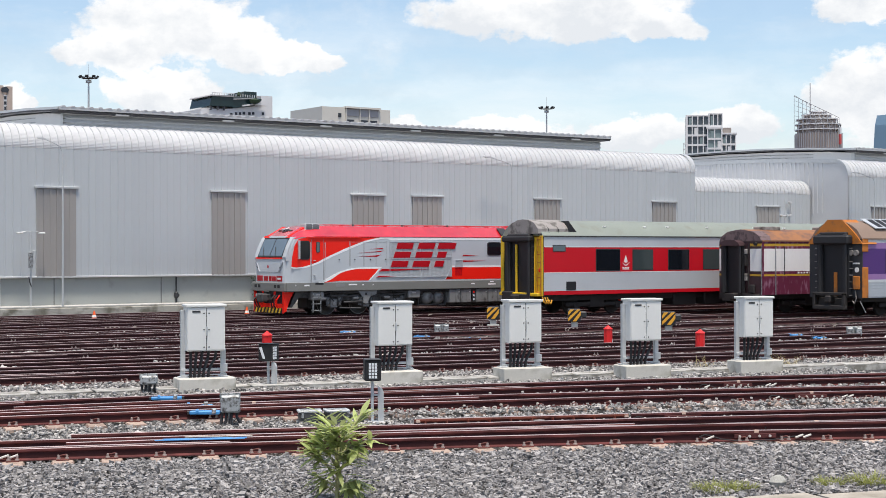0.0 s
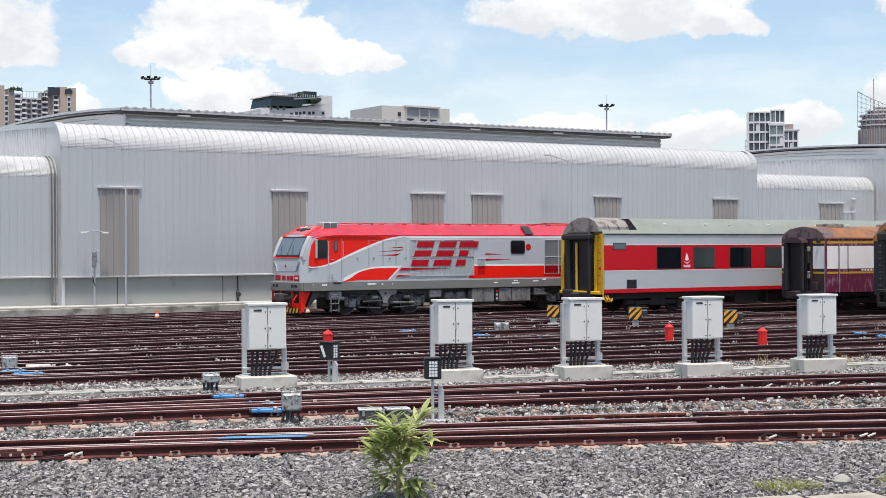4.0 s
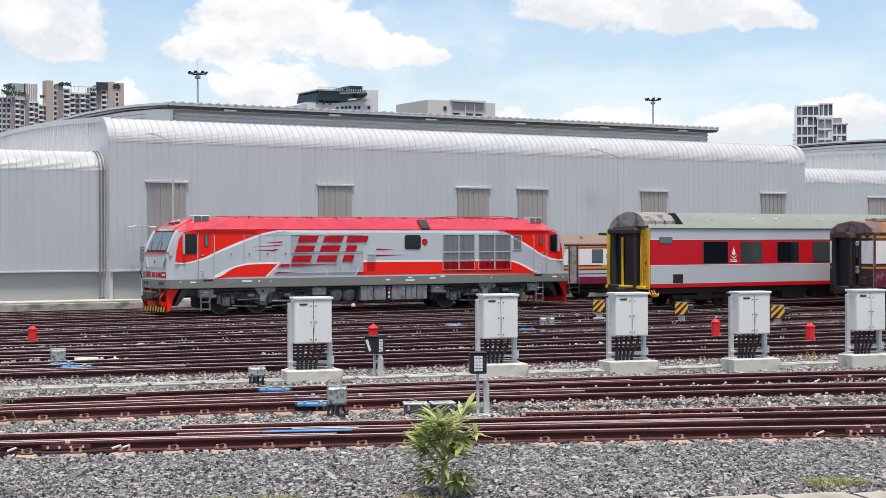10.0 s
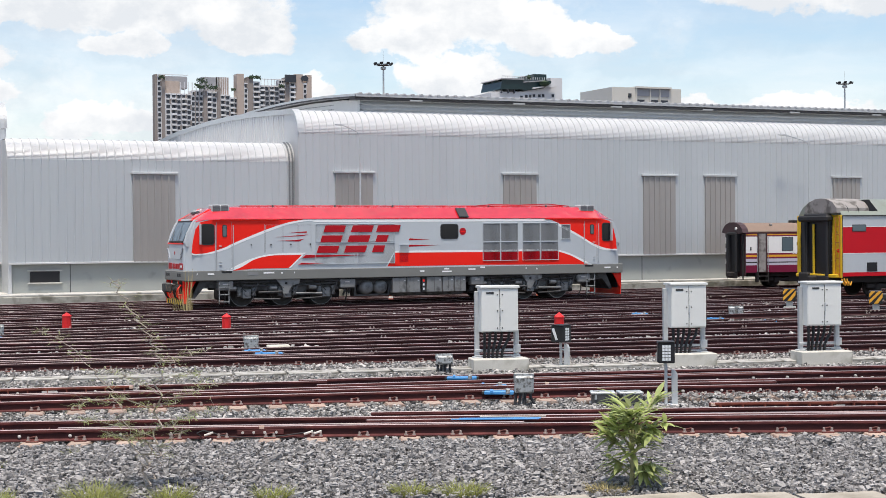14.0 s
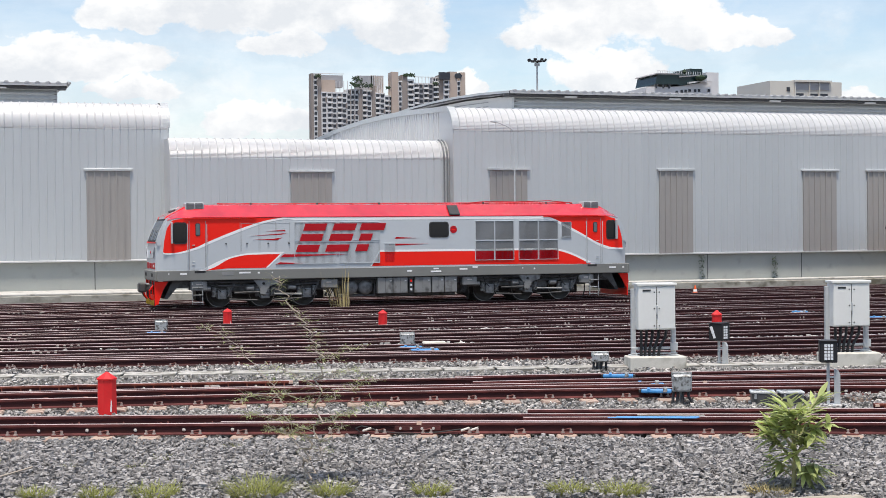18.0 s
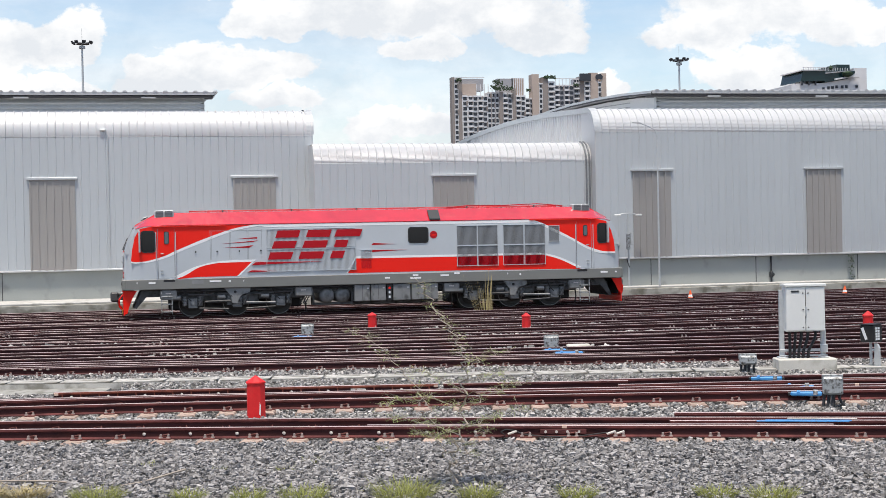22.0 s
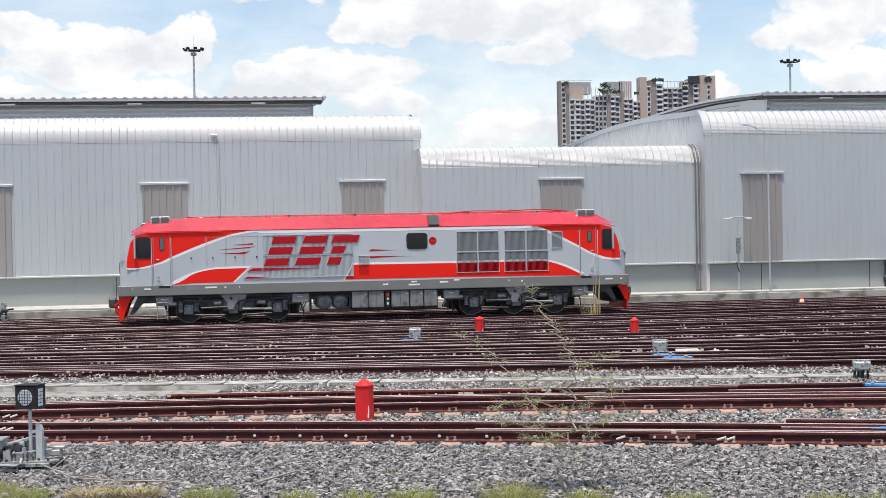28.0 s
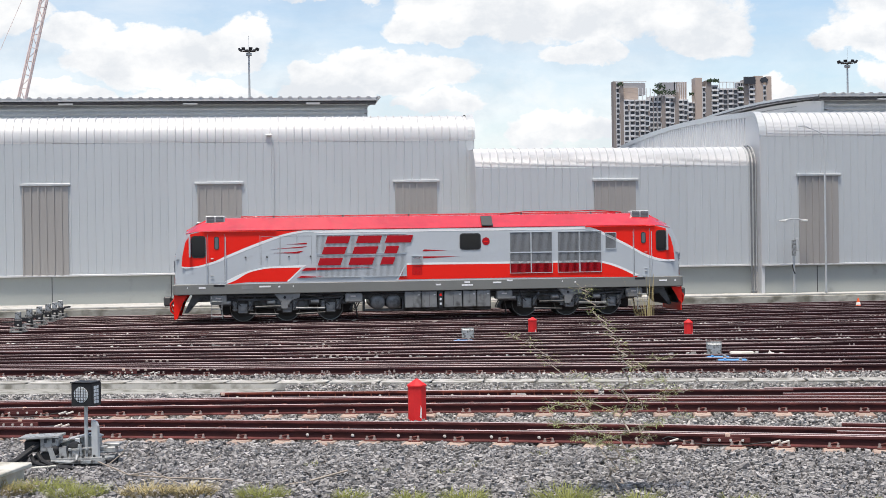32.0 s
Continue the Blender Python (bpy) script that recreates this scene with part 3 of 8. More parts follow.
part("trough_wall", Shape().sweep([(0.50, 0), (0.57, 0), (0.57, 0.30), (0.50, 0.30)], trough_path), TROUGH_LID, trough, "pale back wall, higher than the lids")
part("trough_floor", Shape().sweep([(0.07, 0), (0.50, 0), (0.50, 0.12), (0.07, 0.12)], trough_path), CONCRETE, trough)
# added strip on the bed stands for the wall's lower face here
part("trough_apron", Shape().sweep([(-0.75, 0.13), (0.0, 0.13), (0.0, 0.175), (-0.75, 0.150)], [p for p in trough_path if p[0] < 0.2]), CONCRETE_OLD, trough, "stained sloping strip standing for the trough's tall wall face")
lid_mesh = Shape().box(-0.488, 0.01, 0.070, 0.488, 0.495, 0.100, 0.008).mesh("trough_lid", TROUGH_LID)
for i in range(52):
    x = -15.5 + i
    turn = math.degrees(math.atan(KERB(x + 0.5) - KERB(x - 0.5)))
    part("trough_lid", lid_mesh, None, trough, at=pose(x, KERB(x), random.uniform(0.0, 0.006), random.uniform(-0.4, 0.4), 0, turn + random.uniform(-0.4, 0.4)))


# ---- the train sheds ----
def shed_panel(width, base, eave, radius, setback, ribs):
    """A ribbed wall sheet that bends over into the roof."""
    xs = []
    for k in range(ribs):
        a = width * k / ribs
        p = width / ribs
        xs += [(a, 0), (a + 0.82 * p, 0), (a + 0.86 * p, -0.018), (a + 0.95 * p, -0.018)]
    xs.append((width, 0))
    wall_rows = [[(x, y, z) for x, y in xs] for z in np.linspace(base, eave, 3)]
    roof_rows = []
    n = 26
    for i in range(n + 1):
        a = 0.5 * math.pi * i / n
        for bulge in ((0.0,) if i in (0, n) else (-0.005, 0.005)):
            b = a + (-0.009 if bulge < 0 else 0.009)
            roof_rows.append([(x, (radius + bulge) * (1 - math.cos(b)) + 2.3 * y * math.cos(b) - bulge, eave + (radius + bulge) * math.sin(b) - 2.3 * y * math.sin(b)) for x, y in xs])
    roof_rows.append([(x, radius + setback, eave + radius - y + 0.02) for x, y in xs])
    return Shape().sheet(wall_rows), Shape().sheet(roof_rows)


PANEL = 0.975
LIVE = {}


def shed_wall(owner, x0, x1, y, base, eave, radius):
    key = (base, eave, radius)
    if key not in LIVE:
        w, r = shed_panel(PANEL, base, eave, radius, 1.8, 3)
        # the bent-over half takes the sun-lightened copy
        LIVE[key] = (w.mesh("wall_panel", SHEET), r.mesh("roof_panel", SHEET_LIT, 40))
    n = round((x1 - x0) / PANEL)
    stretch = (x1 - x0) / (n * PANEL)
    for i in range(n):
        m = pose(x0 + i * PANEL * stretch, y, 0) @ Matrix.Diagonal((stretch, 1, 1, 1))
        part("wall_panel", LIVE[key][0], None, owner, at=m)
        part("roof_panel", LIVE[key][1], None, owner, "curved ribbed metal sheet in the lightened sun tone", at=m)


def louvre(owner, x0, x1, y, z0, z1):
    n = 6
    w = (x1 - x0) / n
    panel = part("window_louvre", Shape().box(x0, y - 0.045, z0 - 0.02, x1, y + 0.02, z1), LOUVRE, owner, "beige translucent ribbed panel")
    for i in range(n):
        a = x0 + i * w
        part("louvre_rib", Shape().prism([(a, z0 - 0.02), (a + w * 0.22, z0 - 0.02), (a + w * 0.22, z1 - 0.02), (a, z1 - 0.02)], "y", y - 0.085, y - 0.046), LOUVRE, panel)
    part("lintel", Shape().box(x0 - 0.10, y - 0.115, z1 - 0.03, x1 + 0.10, y + 0.02, z1 + 0.07, 0.015), STEEL, panel, "grey steel lintel")


def arch(y, y0, z0):
    return z0 - 0.03 + 0.066 * (y - y0) - 0.00258 * (y - y0) ** 2


def shed(name, x0, x1, y, windows, upper, label, eave=7.0, radius=1.05, depth=44.0, head=5.37):
    s = thing(name, label, "train shed", kind="structure")
    shed_wall(s, x0, x1, y, 1.70, eave, radius)
    top = eave + radius
    for a, b in windows:
        louvre(s, a, b, y, 1.72, head)
    ys = np.linspace(y + radius + 1.7, y + depth, 12)
    grid = [[(x, float(q), arch(float(q), y + radius, top) - 0.02) for x in (x0, 0.5 * (x0 + x1), x1)] for q in ys]
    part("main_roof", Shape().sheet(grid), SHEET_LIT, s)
    # gable walls follow the roof's bow
    for gx, side in ((x0, -1), (x1, 1)):
        arc = [(y + radius * (1 - math.cos(a)), eave + radius * math.sin(a)) for a in np.linspace(0, math.pi / 2, 10)] + [(float(q), arch(float(q), y + radius, top)) for q in ys[1:]]
        poly = [(y + 0.04, 0.5)] + [(p + 0.04 * (1 - i / len(arc)), q - 0.03) for i, (p, q) in enumerate(arc)] + [(float(ys[-1]), 0.5)]
        # gables catch little sun here; the lightened sheet colour makes up for it
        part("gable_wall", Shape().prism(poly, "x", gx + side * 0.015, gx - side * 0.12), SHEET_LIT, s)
        rim = Shape()
        rim.sheet([[(gx + side * 0.06, p, q + 0.07), (gx + side * 0.06, p, q - 0.16)] for p, q in arc])
        rim.sheet([[(gx + side * 0.06, p, q + 0.07), (gx - side * 0.25, p, q + 0.06)] for p, q in arc])
        if upper:
            part("gable_trim", rim, STEEL, s, "grey bent edge trim")
        ribs = Shape()
        for q in np.arange(y + 2.0, y + depth - 1, 0.36):
            ribs.box(gx + side * 0.016, q, 5.0, gx + side * 0.045, q + 0.09, arch(q, y + radius, top) - 0.17)
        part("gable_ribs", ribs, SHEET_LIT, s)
    sill = Shape().box(x0, y - 0.05, 1.64, x1, y + 0.12, 1.715, 0.01)
    part("bottom_trim", sill, SHEET_LIT, s)
    part("plinth_wall", Shape().box(x0 + 0.02, y + 0.16, 0.3, x1 - 0.02, y + 0.4, 1.65), PLINTH, s, "grey-green rendered plinth")
    seams = Shape()
    for q in np.arange(x0 + 2.4, x1, 4.8):
        seams.box(q, y + 0.152, 0.3, q + 0.03, y + 0.17, 1.62)
    part("plinth_joint", seams, DARK_TRIM, s)
    if upper:
        u0, u1 = upper
        uy = y + 2.7
        roof = Shape()
        qs = np.linspace(uy - 0.5, uy + 34, 10)
        for lift in (0.0, 0.10):
            roof.sheet([[(u0 - 0.02, float(q), arch(float(q), uy, top + 0.83) + lift), (u1 + 0.02, float(q), arch(float(q), uy, top + 0.83) + lift)] for q in qs])
        roof.box(u0 - 0.02, uy - 0.52, top + 0.80, u1 + 0.02, uy - 0.48, top + 0.93)
        m = part("roof_monitor", roof, ROOF_EDGE, s, "raised roof with a thin overhanging grey sheet")
        for i in range(4):
            part("monitor_board", Shape().prism([(uy - 0.10, top - 0.10 + 0.2 * i), (uy - 0.08, top - 0.05 + 0.2 * i), (uy, top + 0.06 + 0.2 * i), (uy, top + 0.10 + 0.2 * i), (uy + 0.25, top + 0.10 + 0.2 * i), (uy + 0.25, top - 0.10 + 0.2 * i)], "x", u0 + 0.35, u1 - 0.35), STEEL, m)
        part("monitor_side", Shape().prism([(uy, top - 0.2), (uy, top + 0.66)] + [(q, arch(q, uy, top + 0.75)) for q in np.linspace(uy + 2, uy + 34, 8)] + [(uy + 34, top - 1)], "x", u0 + 0.36, u0 + 0.5), SHEET_LIT, m)
        part("monitor_side", Shape().prism([(uy, top - 0.2), (uy, top + 0.66)] + [(q, arch(q, uy, top + 0.75)) for q in np.linspace(uy + 2, uy + 34, 8)] + [(uy + 34, top - 1)], "x", u1 - 0.5, u1 - 0.37), SHEET_LIT, m)
        # the overhang's shade is put into the soffit colour
        part("soffit", Shape().box(u0, uy - 0.45, top + 0.70, u1, uy + 0.4, top + 0.80), DARK_TRIM, m, "soffit coloured near-black for the overhang's shade")
        side = Shape()
        for ex in (u0 - 0.04, u1 + 0.02):
            side.sheet([[(ex, float(q), arch(float(q), uy, top + 0.81)), (ex, float(q), arch(float(q), uy, top + 0.95))] for q in qs])
        # dark strip carries the same painted shade below the edge
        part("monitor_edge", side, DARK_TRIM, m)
        cap = Shape()
        for ex in (u0 - 0.06, u1 + 0.04):
            cap.sheet([[(ex, float(q), arch(float(q), uy, top + 0.88)), (ex, float(q), arch(float(q), uy, top + 0.99))] for q in qs])
        part("edge_cap", cap, STEEL, m, "pale bent edge of the roof sheet")
        # shade between boards drawn on the flat sides as grey strips
        lines = Shape()
        for k in range(3):
            for ex in (u0 + 0.34, u1 - 0.36):
                lines.sheet([[(ex, float(q), arch(float(q), uy, top + 0.14 + 0.2 * k)), (ex, float(q), arch(float(q), uy, top + 0.18 + 0.2 * k))] for q in qs[1:]])
        part("board_shadow_line", lines, STEEL_OLD, m, "grey lines for the shade between the side boards")
        ribs = Shape()
        for q in np.arange(u0 + 0.1, u1, 0.42):
            ribs.prism([(q, top + 0.925), (q + 0.06, top + 0.985), (q + 0.16, top + 0.985), (q + 0.22, top + 0.925)], "y", uy - 0.54, uy + 3)
        part("roof_ribs", ribs, ROOF_EDGE, m)
        knobs = Shape()
        for q in np.arange(u0 + 2.6, u1, 5.2):
            knobs.box(q, uy - 0.5, top + 0.66, q + 0.6, uy - 0.42, top + 0.72)
        part("gutter_bracket", knobs, ROOF_EDGE, m)
    return s


shed("train_shed", 20.2, 59.2, 60.7, [(21.8, 23.5), (29.75, 31.4), (37.0, 38.75), (40.4, 42.1), (47.9, 49.55), (56.0, 57.7)], (23.6, 54.95), "long silver ribbed metal train shed with a bowed roof")
shed("train_shed", -30.5, 8.55, 63.0, [(-24.5, -22.7), (-17.3, -15.5), (-10.0, -8.17), (-2.96, -1.16), (5.2, 6.95)], (-27.0, 4.62), "long silver ribbed metal train shed with a bowed roof", eave=7.06, radius=1.12)
shed("train_shed", 71.9, 110.9, 60.7, [(74.0, 75.7), (82, 83.7), (90, 91.7)], (75.3, 107.0), "long silver ribbed metal train shed with a bowed roof", eave=7.15)
shed("link_shed", 8.36, 20.17, 61.25, [(13.29, 15.02)], None, "low ribbed metal link building between two sheds", eave=5.81, radius=0.83, depth=20, head=5.27)
shed("link_shed", 59.3, 71.8, 63.6, [(67.1, 69.0)], None, "low ribbed metal link building between two sheds", eave=6.15, radius=0.86, depth=20)
ledge = Shape()
ledge.box(-45, 59.9, -0.1, 120, 61.2, 0.42, 0.03)
structure("wall_ledge", ledge, MOSSY, "stained concrete ledge along the sheds", "kerb")
ledge_cap = Shape().box(-45, 59.95, 0.421, 120, 63.9, 0.50, 0.02)
structure("ledge_top", ledge_cap, CONCRETE, "pale concrete apron along the sheds", "pavement")
vent = thing("plinth_vent", "dark vent opening in the plinth wall", "vent")
# no hole is cut: a black sheet paints the shade inside
part("opening", Shape().box(9.20, 61.35, 0.92, 10.35, 61.40, 1.36), BLACK, vent)
part("vent_frame", Shape().box(9.10, 61.33, 0.86, 10.45, 61.40, 0.915, 0.01).box(9.10, 61.33, 1.365, 10.45, 61.40, 1.41, 0.01), CONCRETE, vent)

# added dark strands for the shaded gable rim, from the link building's curved end down to the apron
RIM_SHADE = material("shaded_rim_grey", (0.17, 0.18, 0.19), 0.5, 0.1, 0.2, 3, 30)
for x in (19.93, 20.07):
    d = thing("rain_pipe", "dark grey strand for the shaded rim of the link building's curved end", "downpipe", pose(x, 61.25, 0), "corner pipes")
    bend = [(0, 0.83 - 0.88 * math.cos(a), 5.81 + 0.88 * math.sin(a)) for a in np.linspace(0, 1.5, 9)]
    part("pipe", Shape().line([(0, -0.05, 0.5)] + bend, 0.035, 8), RIM_SHADE, d)
    part("pipe_foot", Shape().lathe([(0.035, 0.62), (0.055, 0.60), (0.055, 0.5)], 10, (0, -0.05, 0)), RIM_SHADE, d)
d = thing("wall_pipe", "white bent vent pipe on the link building wall", "vent pipe", pose(69.1, 63.38, 4.83))
part("pipe", Shape().line([(0.0, 0.2, 0.0), (0.0, 0.0, 0.0), (0.75, 0.0, 0.02), (0.78, 0.0, 0.12), (0.70, 0.0, 0.65), (0.62, 0.0, 0.78)], 0.055, 8), SHEET_LIT, d)
part("pipe_clamp", Shape().box(0.30, -0.07, -0.08, 0.36, 0.25, 0.09, 0.005), STEEL, d)
part("pipe_cowl", Shape().box(0.50, -0.09, 0.72, 0.78, 0.09, 0.86, 0.03), SHEET_LIT, d)
d = thing("drain_valve", "dark drain pipe with a valve on the plinth wall", "drain pipe", pose(28.1, 60.80, 0))
part("pipe", Shape().tube((0, 0, 0.5), (0, 0, 1.62), 0.035, n=8), STEEL_DARK, d)
part("valve_body", Shape().lathe([(0.04, 0.68), (0.085, 0.72), (0.085, 0.92), (0.04, 0.98)], 10), STEEL_DARK, d)
part("hand_wheel", Shape().lathe([(0.02, -0.16), (0.09, -0.15), (0.09, -0.13), (0.02, -0.08)], 10, (0, 0, 0.82), "y"), STEEL_DARK, d)


# ---- joints, bolts and bond wires on the near rails ----
plate_mesh = Shape().box(-0.32, -0.040, 0.040, 0.32, -0.012, 0.112, 0.008).mesh("fishplate", RUST)
bolt_mesh = Shape().lathe([(0.020, -0.062), (0.020, -0.040), (0.010, -0.036)], 6, axis="y").mesh("plate_bolt", BOLT)
web_bolt_mesh = Shape().lathe([(0.006, -0.050), (0.022, -0.044), (0.024, -0.012)], 8, axis="y").mesh("web_bolt", BOLT)
tag_mesh = Shape().box(-0.035, -0.036, 0.120, 0.035, 0.0, 0.163, 0.003).mesh("paint_tag", TAG)
wire_mesh = Shape().line([(-0.80, -0.07, 0.03), (-0.86, -0.08, 0.08), (-0.78, -0.07, 0.115), (-0.66, -0.06, 0.09), (-0.55, -0.09, 0.05), (-0.30, -0.10, 0.02), (0.0, -0.10, 0.015), (0.30, -0.09, 0.03), (0.55, -0.06, 0.06), (0.75, -0.05, 0.08)], 0.009, 5).mesh("bond_wire", RUBBER)
sleeve_mesh = Shape().tube((-0.06, -0.075, 0.045), (0.06, -0.065, 0.085), 0.016, n=7).mesh("wire_sleeve", BOLT)


def rail_joint(line, x, owner):
    turn = math.degrees(math.atan(line(x + 0.5) - line(x - 0.5)))
    j = part("fishplate", plate_mesh, None, owner, "bolted rail joint with a bond wire", at=pose(x, line(x), 0, 0, 0, turn))
    for k in (-0.24, -0.09, 0.06, 0.22):
        part("plate_bolt", bolt_mesh, None, j, at=pose(k, 0, 0.075))
    part("bond_wire", wire_mesh, None, j)
    for k in (-0.70, 0.66, 0.78):
        part("wire_sleeve", sleeve_mesh, None, j, at=pose(k, 0, 0.0))
    part("paint_tag", tag_mesh, None, j, "pink paint tag", at=pose(0.02, 0, 0))


def web_bolts(line, x0, x1, owner, step=0.64):
    for x in np.arange(x0, x1, step):
        part("web_bolt", web_bolt_mesh, None, owner, at=pose(float(x), line(float(x)), 0.068))


def check_rail(line, x0, x1, owner, plate):
    c = rail(line, x0, x1, owner, "check_rail", RUST_NEW)
    rib = Shape().prism([(-0.012, 0.01), (0.012, 0.01), (-0.004, 0.13), (-0.02, 0.13)], "y", -0.055, -0.008).mesh("check_rib", RUST_NEW)
    for x in np.arange(x0 + 0.15, x1, 0.32):
        part("check_rib", rib, None, c, at=pose(float(x), line(float(x)), 0))
    web_bolts(line, x0 + 0.3, x1, c, 0.64)
    part("number_bar", Shape().box(plate - 0.13, line(plate) - 0.045, 0.05, plate + 0.13, line(plate) - 0.02, 0.10), BOLT, c, "pale plate with bars of writing")
    for x in (x1 - 0.04, x0 + 0.04):
        part("paint_tag", tag_mesh, None, c, "pink paint tag", at=pose(x, line(x) - 0.01, -0.02))


details = thing("rail_fittings", "bolted rail joints, check rails and bond wires", "rail fittings", group="near tracks", kind="structure")
for line, x in ((T1, 16.35), (T1, 6.05), (lambda x: T1(x) + 1.0, -4.0), (T1B, 18.0), (T2, 21.6), (T2, -4.2), (T2B, 22.2), (lambda x: T1B(x) + 1.75, 17.2), (TA, -3.3), (T1, 24.0), (lambda x: T2(x) + 1.0, 12.3)):
    rail_joint(line, x, details)
web_bolts(T1, 0.42, 5.2, details)
web_bolts(T2, 14.1, 21.0, details)
web_bolts(T2B, 16.5, 21.5, details)
check_rail(lambda x: T1B(x) + 1.75, 13.1, 16.35, details, 14.98)
rail(lambda x: T1B(x) + 1.75, 16.4, 27, details, "closing_rail")
check_rail(lambda x: T2(x) + 2.2, -1.0, 5.7, details, 4.3)
rail(lambda x: T2(x) + 2.2, 5.8, 9.0, details, "closing_rail")
# pairs of pale insulators on the yard rails
pair_mesh = Shape().box(-0.03, -0.05, 0.115, 0.03, 0.0, 0.150, 0.008).mesh("insulator", INSULATOR)
one_mesh = Shape().prism([(-0.10, 0.10), (-0.04, 0.15), (0.12, 0.16), (0.04, 0.11)], "y", -0.08, -0.04).mesh("wire_sleeve", INSULATOR)
_r = random.Random(31)
for line in (TA, TB, TC, TD, TE, TF, TG, lambda x: 53.2, lambda x: 51.3):
    for k in range(3):
        x = _r.uniform(-9, 44)
        off = _r.choice((0.0, 1.0)) if line(0.0) != 51.3 else 0.0
        for e in (-0.24, -0.08, 0.08, 0.24):
            part("insulator", pair_mesh, None, details, "pale rail insulator", at=pose(x + e, line(x + e) + off, -0.01))
        part("wire_sleeve", one_mesh, None, details, at=pose(x + _r.uniform(0.7, 1.1), line(x) + off, 0))
    for k in range(9):
        x = _r.uniform(-10, 44)
        part("clip_bolt", washer_mesh, None, details, at=pose(x, line(x) + 0.0, 0.03))


# ---- the locomotive ----
def smooth_curve(nodes, n=6):
    """Points on a smooth line through the nodes."""
    out = []
    for i in range(len(nodes) - 1):
        p = [Vector(nodes[max(0, min(len(nodes) - 1, k))]) for k in (i - 1, i, i + 1, i + 2)]
        for j in range(n):
            t = j / n
            q = 0.5 * (2 * p[1] + (p[2] - p[0]) * t + (2 * p[0] - 5 * p[1] + 4 * p[2] - p[3]) * t * t + (3 * p[1] - p[0] - 3 * p[2] + p[3]) * t ** 3)
            out.append((q[0], q[1]))
    out.append(tuple(nodes[-1]))
    return out


def band(top, low):
    """The area between two lines."""
    return smooth_curve(top) + list(reversed(smooth_curve(low)))


SIDE = -1.40        # the side that faces the platform, in the locomotive's space
loco = thing("diesel_locomotive", "red and silver-grey diesel locomotive with white sweeping stripes", "locomotive")

# hull: cross-sections from end to end (x, half width, sill, cant rail, roof edge, roof top)
def section(x, w, z0, z1, z2, wt):
    return [(x, -w, z0), (x, -w, z1), (x, -wt, z2), (x, -wt * 0.55, z2 + 0.05), (x, wt * 0.55, z2 + 0.05), (x, wt, z2), (x, w, z1), (x, w, z0)]


def skin(rows):
    n, m = len(rows[0]), len(rows)
    f = [(j * n + i, j * n + (i + 1) % n, (j + 1) * n + (i + 1) % n, (j + 1) * n + i) for j in range(m - 1) for i in range(n)]
    return Shape().add([p for r in rows for p in r], f + [tuple(range(n)), tuple(range((m - 1) * n, m * n))])


ends = [(-8.86, 1.10, 1.15, 2.06, 2.16, 1.08), (-8.80, 1.22, 1.15, 2.40, 2.52, 1.10), (-8.60, 1.34, 1.15, 2.86, 2.95, 1.12), (-8.46, 1.38, 1.15, 3.20, 3.30, 1.10),
        (-8.15, 1.40, 1.15, 3.28, 3.48, 1.05), (-7.75, 1.40, 1.15, 3.30, 3.68, 0.95), (-7.2, 1.40, 1.15, 3.30, 3.74, 0.92)]
rows = [section(*e) for e in ends] + [section(-e[0], *e[1:]) for e in reversed(ends)]
body = part("body", skin(rows), L_GREY, loco, "silver-grey steel body", smooth=25)
roof_rows = [section(x, w + 0.006, z1 + 0.012, z1 + 0.016, z2 + 0.008, wt + 0.006) for x, w, z0, z1, z2, wt in ends[3:]]
roof_rows += [section(-x, w + 0.006, z1 + 0.012, z1 + 0.016, z2 + 0.008, wt + 0.006) for x, w, z0, z1, z2, wt in reversed(ends[3:])]
roof_part = part("roof", skin(roof_rows), L_ROOF, loco, "glossy red roof", smooth=25)
ridge = Shape().box(-6.6, -0.5, 3.79, 6.7, 0.5, 3.83, 0.01)
for x in np.arange(-6, 6.6, 1.05):
    ridge.box(x, -0.92, 3.745, x + 0.05, 0.92, 3.80)
part("roof_walk", ridge, L_ROOF, loco)
part("roof_rail", Shape().box(-7.6, -1.413, 3.305, 7.6, -1.395, 3.33, 0.004), L_DARKRED, loco, "dark red gutter along the roof edge")
for x in (-5.5, -3.1, -0.8, 3.2, 5.7):
    part("roof_lug", Shape().box(x, -0.9, 3.76, x + 0.06, -0.84, 3.83, 0.01), STEEL_DARK, loco)
lines = Shape().line([(2.5, -0.7, 3.79), (3.4, -0.72, 3.86), (4.6, -0.7, 3.84), (5.9, -0.72, 3.88), (6.9, -0.6, 3.8)], 0.018)
part("roof_pipe", lines, L_DARKRED, loco)


def decal(name, poly, mat, lift=0.004, parent=None, label=""):
    return part(name, Shape().prism(poly, "y", SIDE - lift, SIDE + 0.02), mat, parent or body, label)


decal("red_cab_paint", smooth_curve([(-8.62, 2.13), (-8.45, 2.10), (-8.07, 2.13), (-7.49, 2.29), (-7.11, 2.46), (-6.14, 2.85), (-5.17, 3.17), (-4.45, 3.30)]) + [(-7.9, 3.30), (-8.30, 3.22), (-8.48, 2.95), (-8.58, 2.5)], L_RED)
decal("white_stripe", band([(-8.62, 2.12), (-8.45, 2.095), (-8.07, 2.125), (-7.49, 2.285), (-7.11, 2.455), (-6.14, 2.845), (-5.17, 3.165), (-4.4, 3.305)],
                           [(-8.62, 2.075), (-8.45, 2.05), (-7.98, 2.085), (-7.40, 2.235), (-6.98, 2.42), (-6.15, 2.74), (-5.18, 3.085), (-4.4, 3.235), (-3.72, 3.27)]), L_WHITE, 0.006)
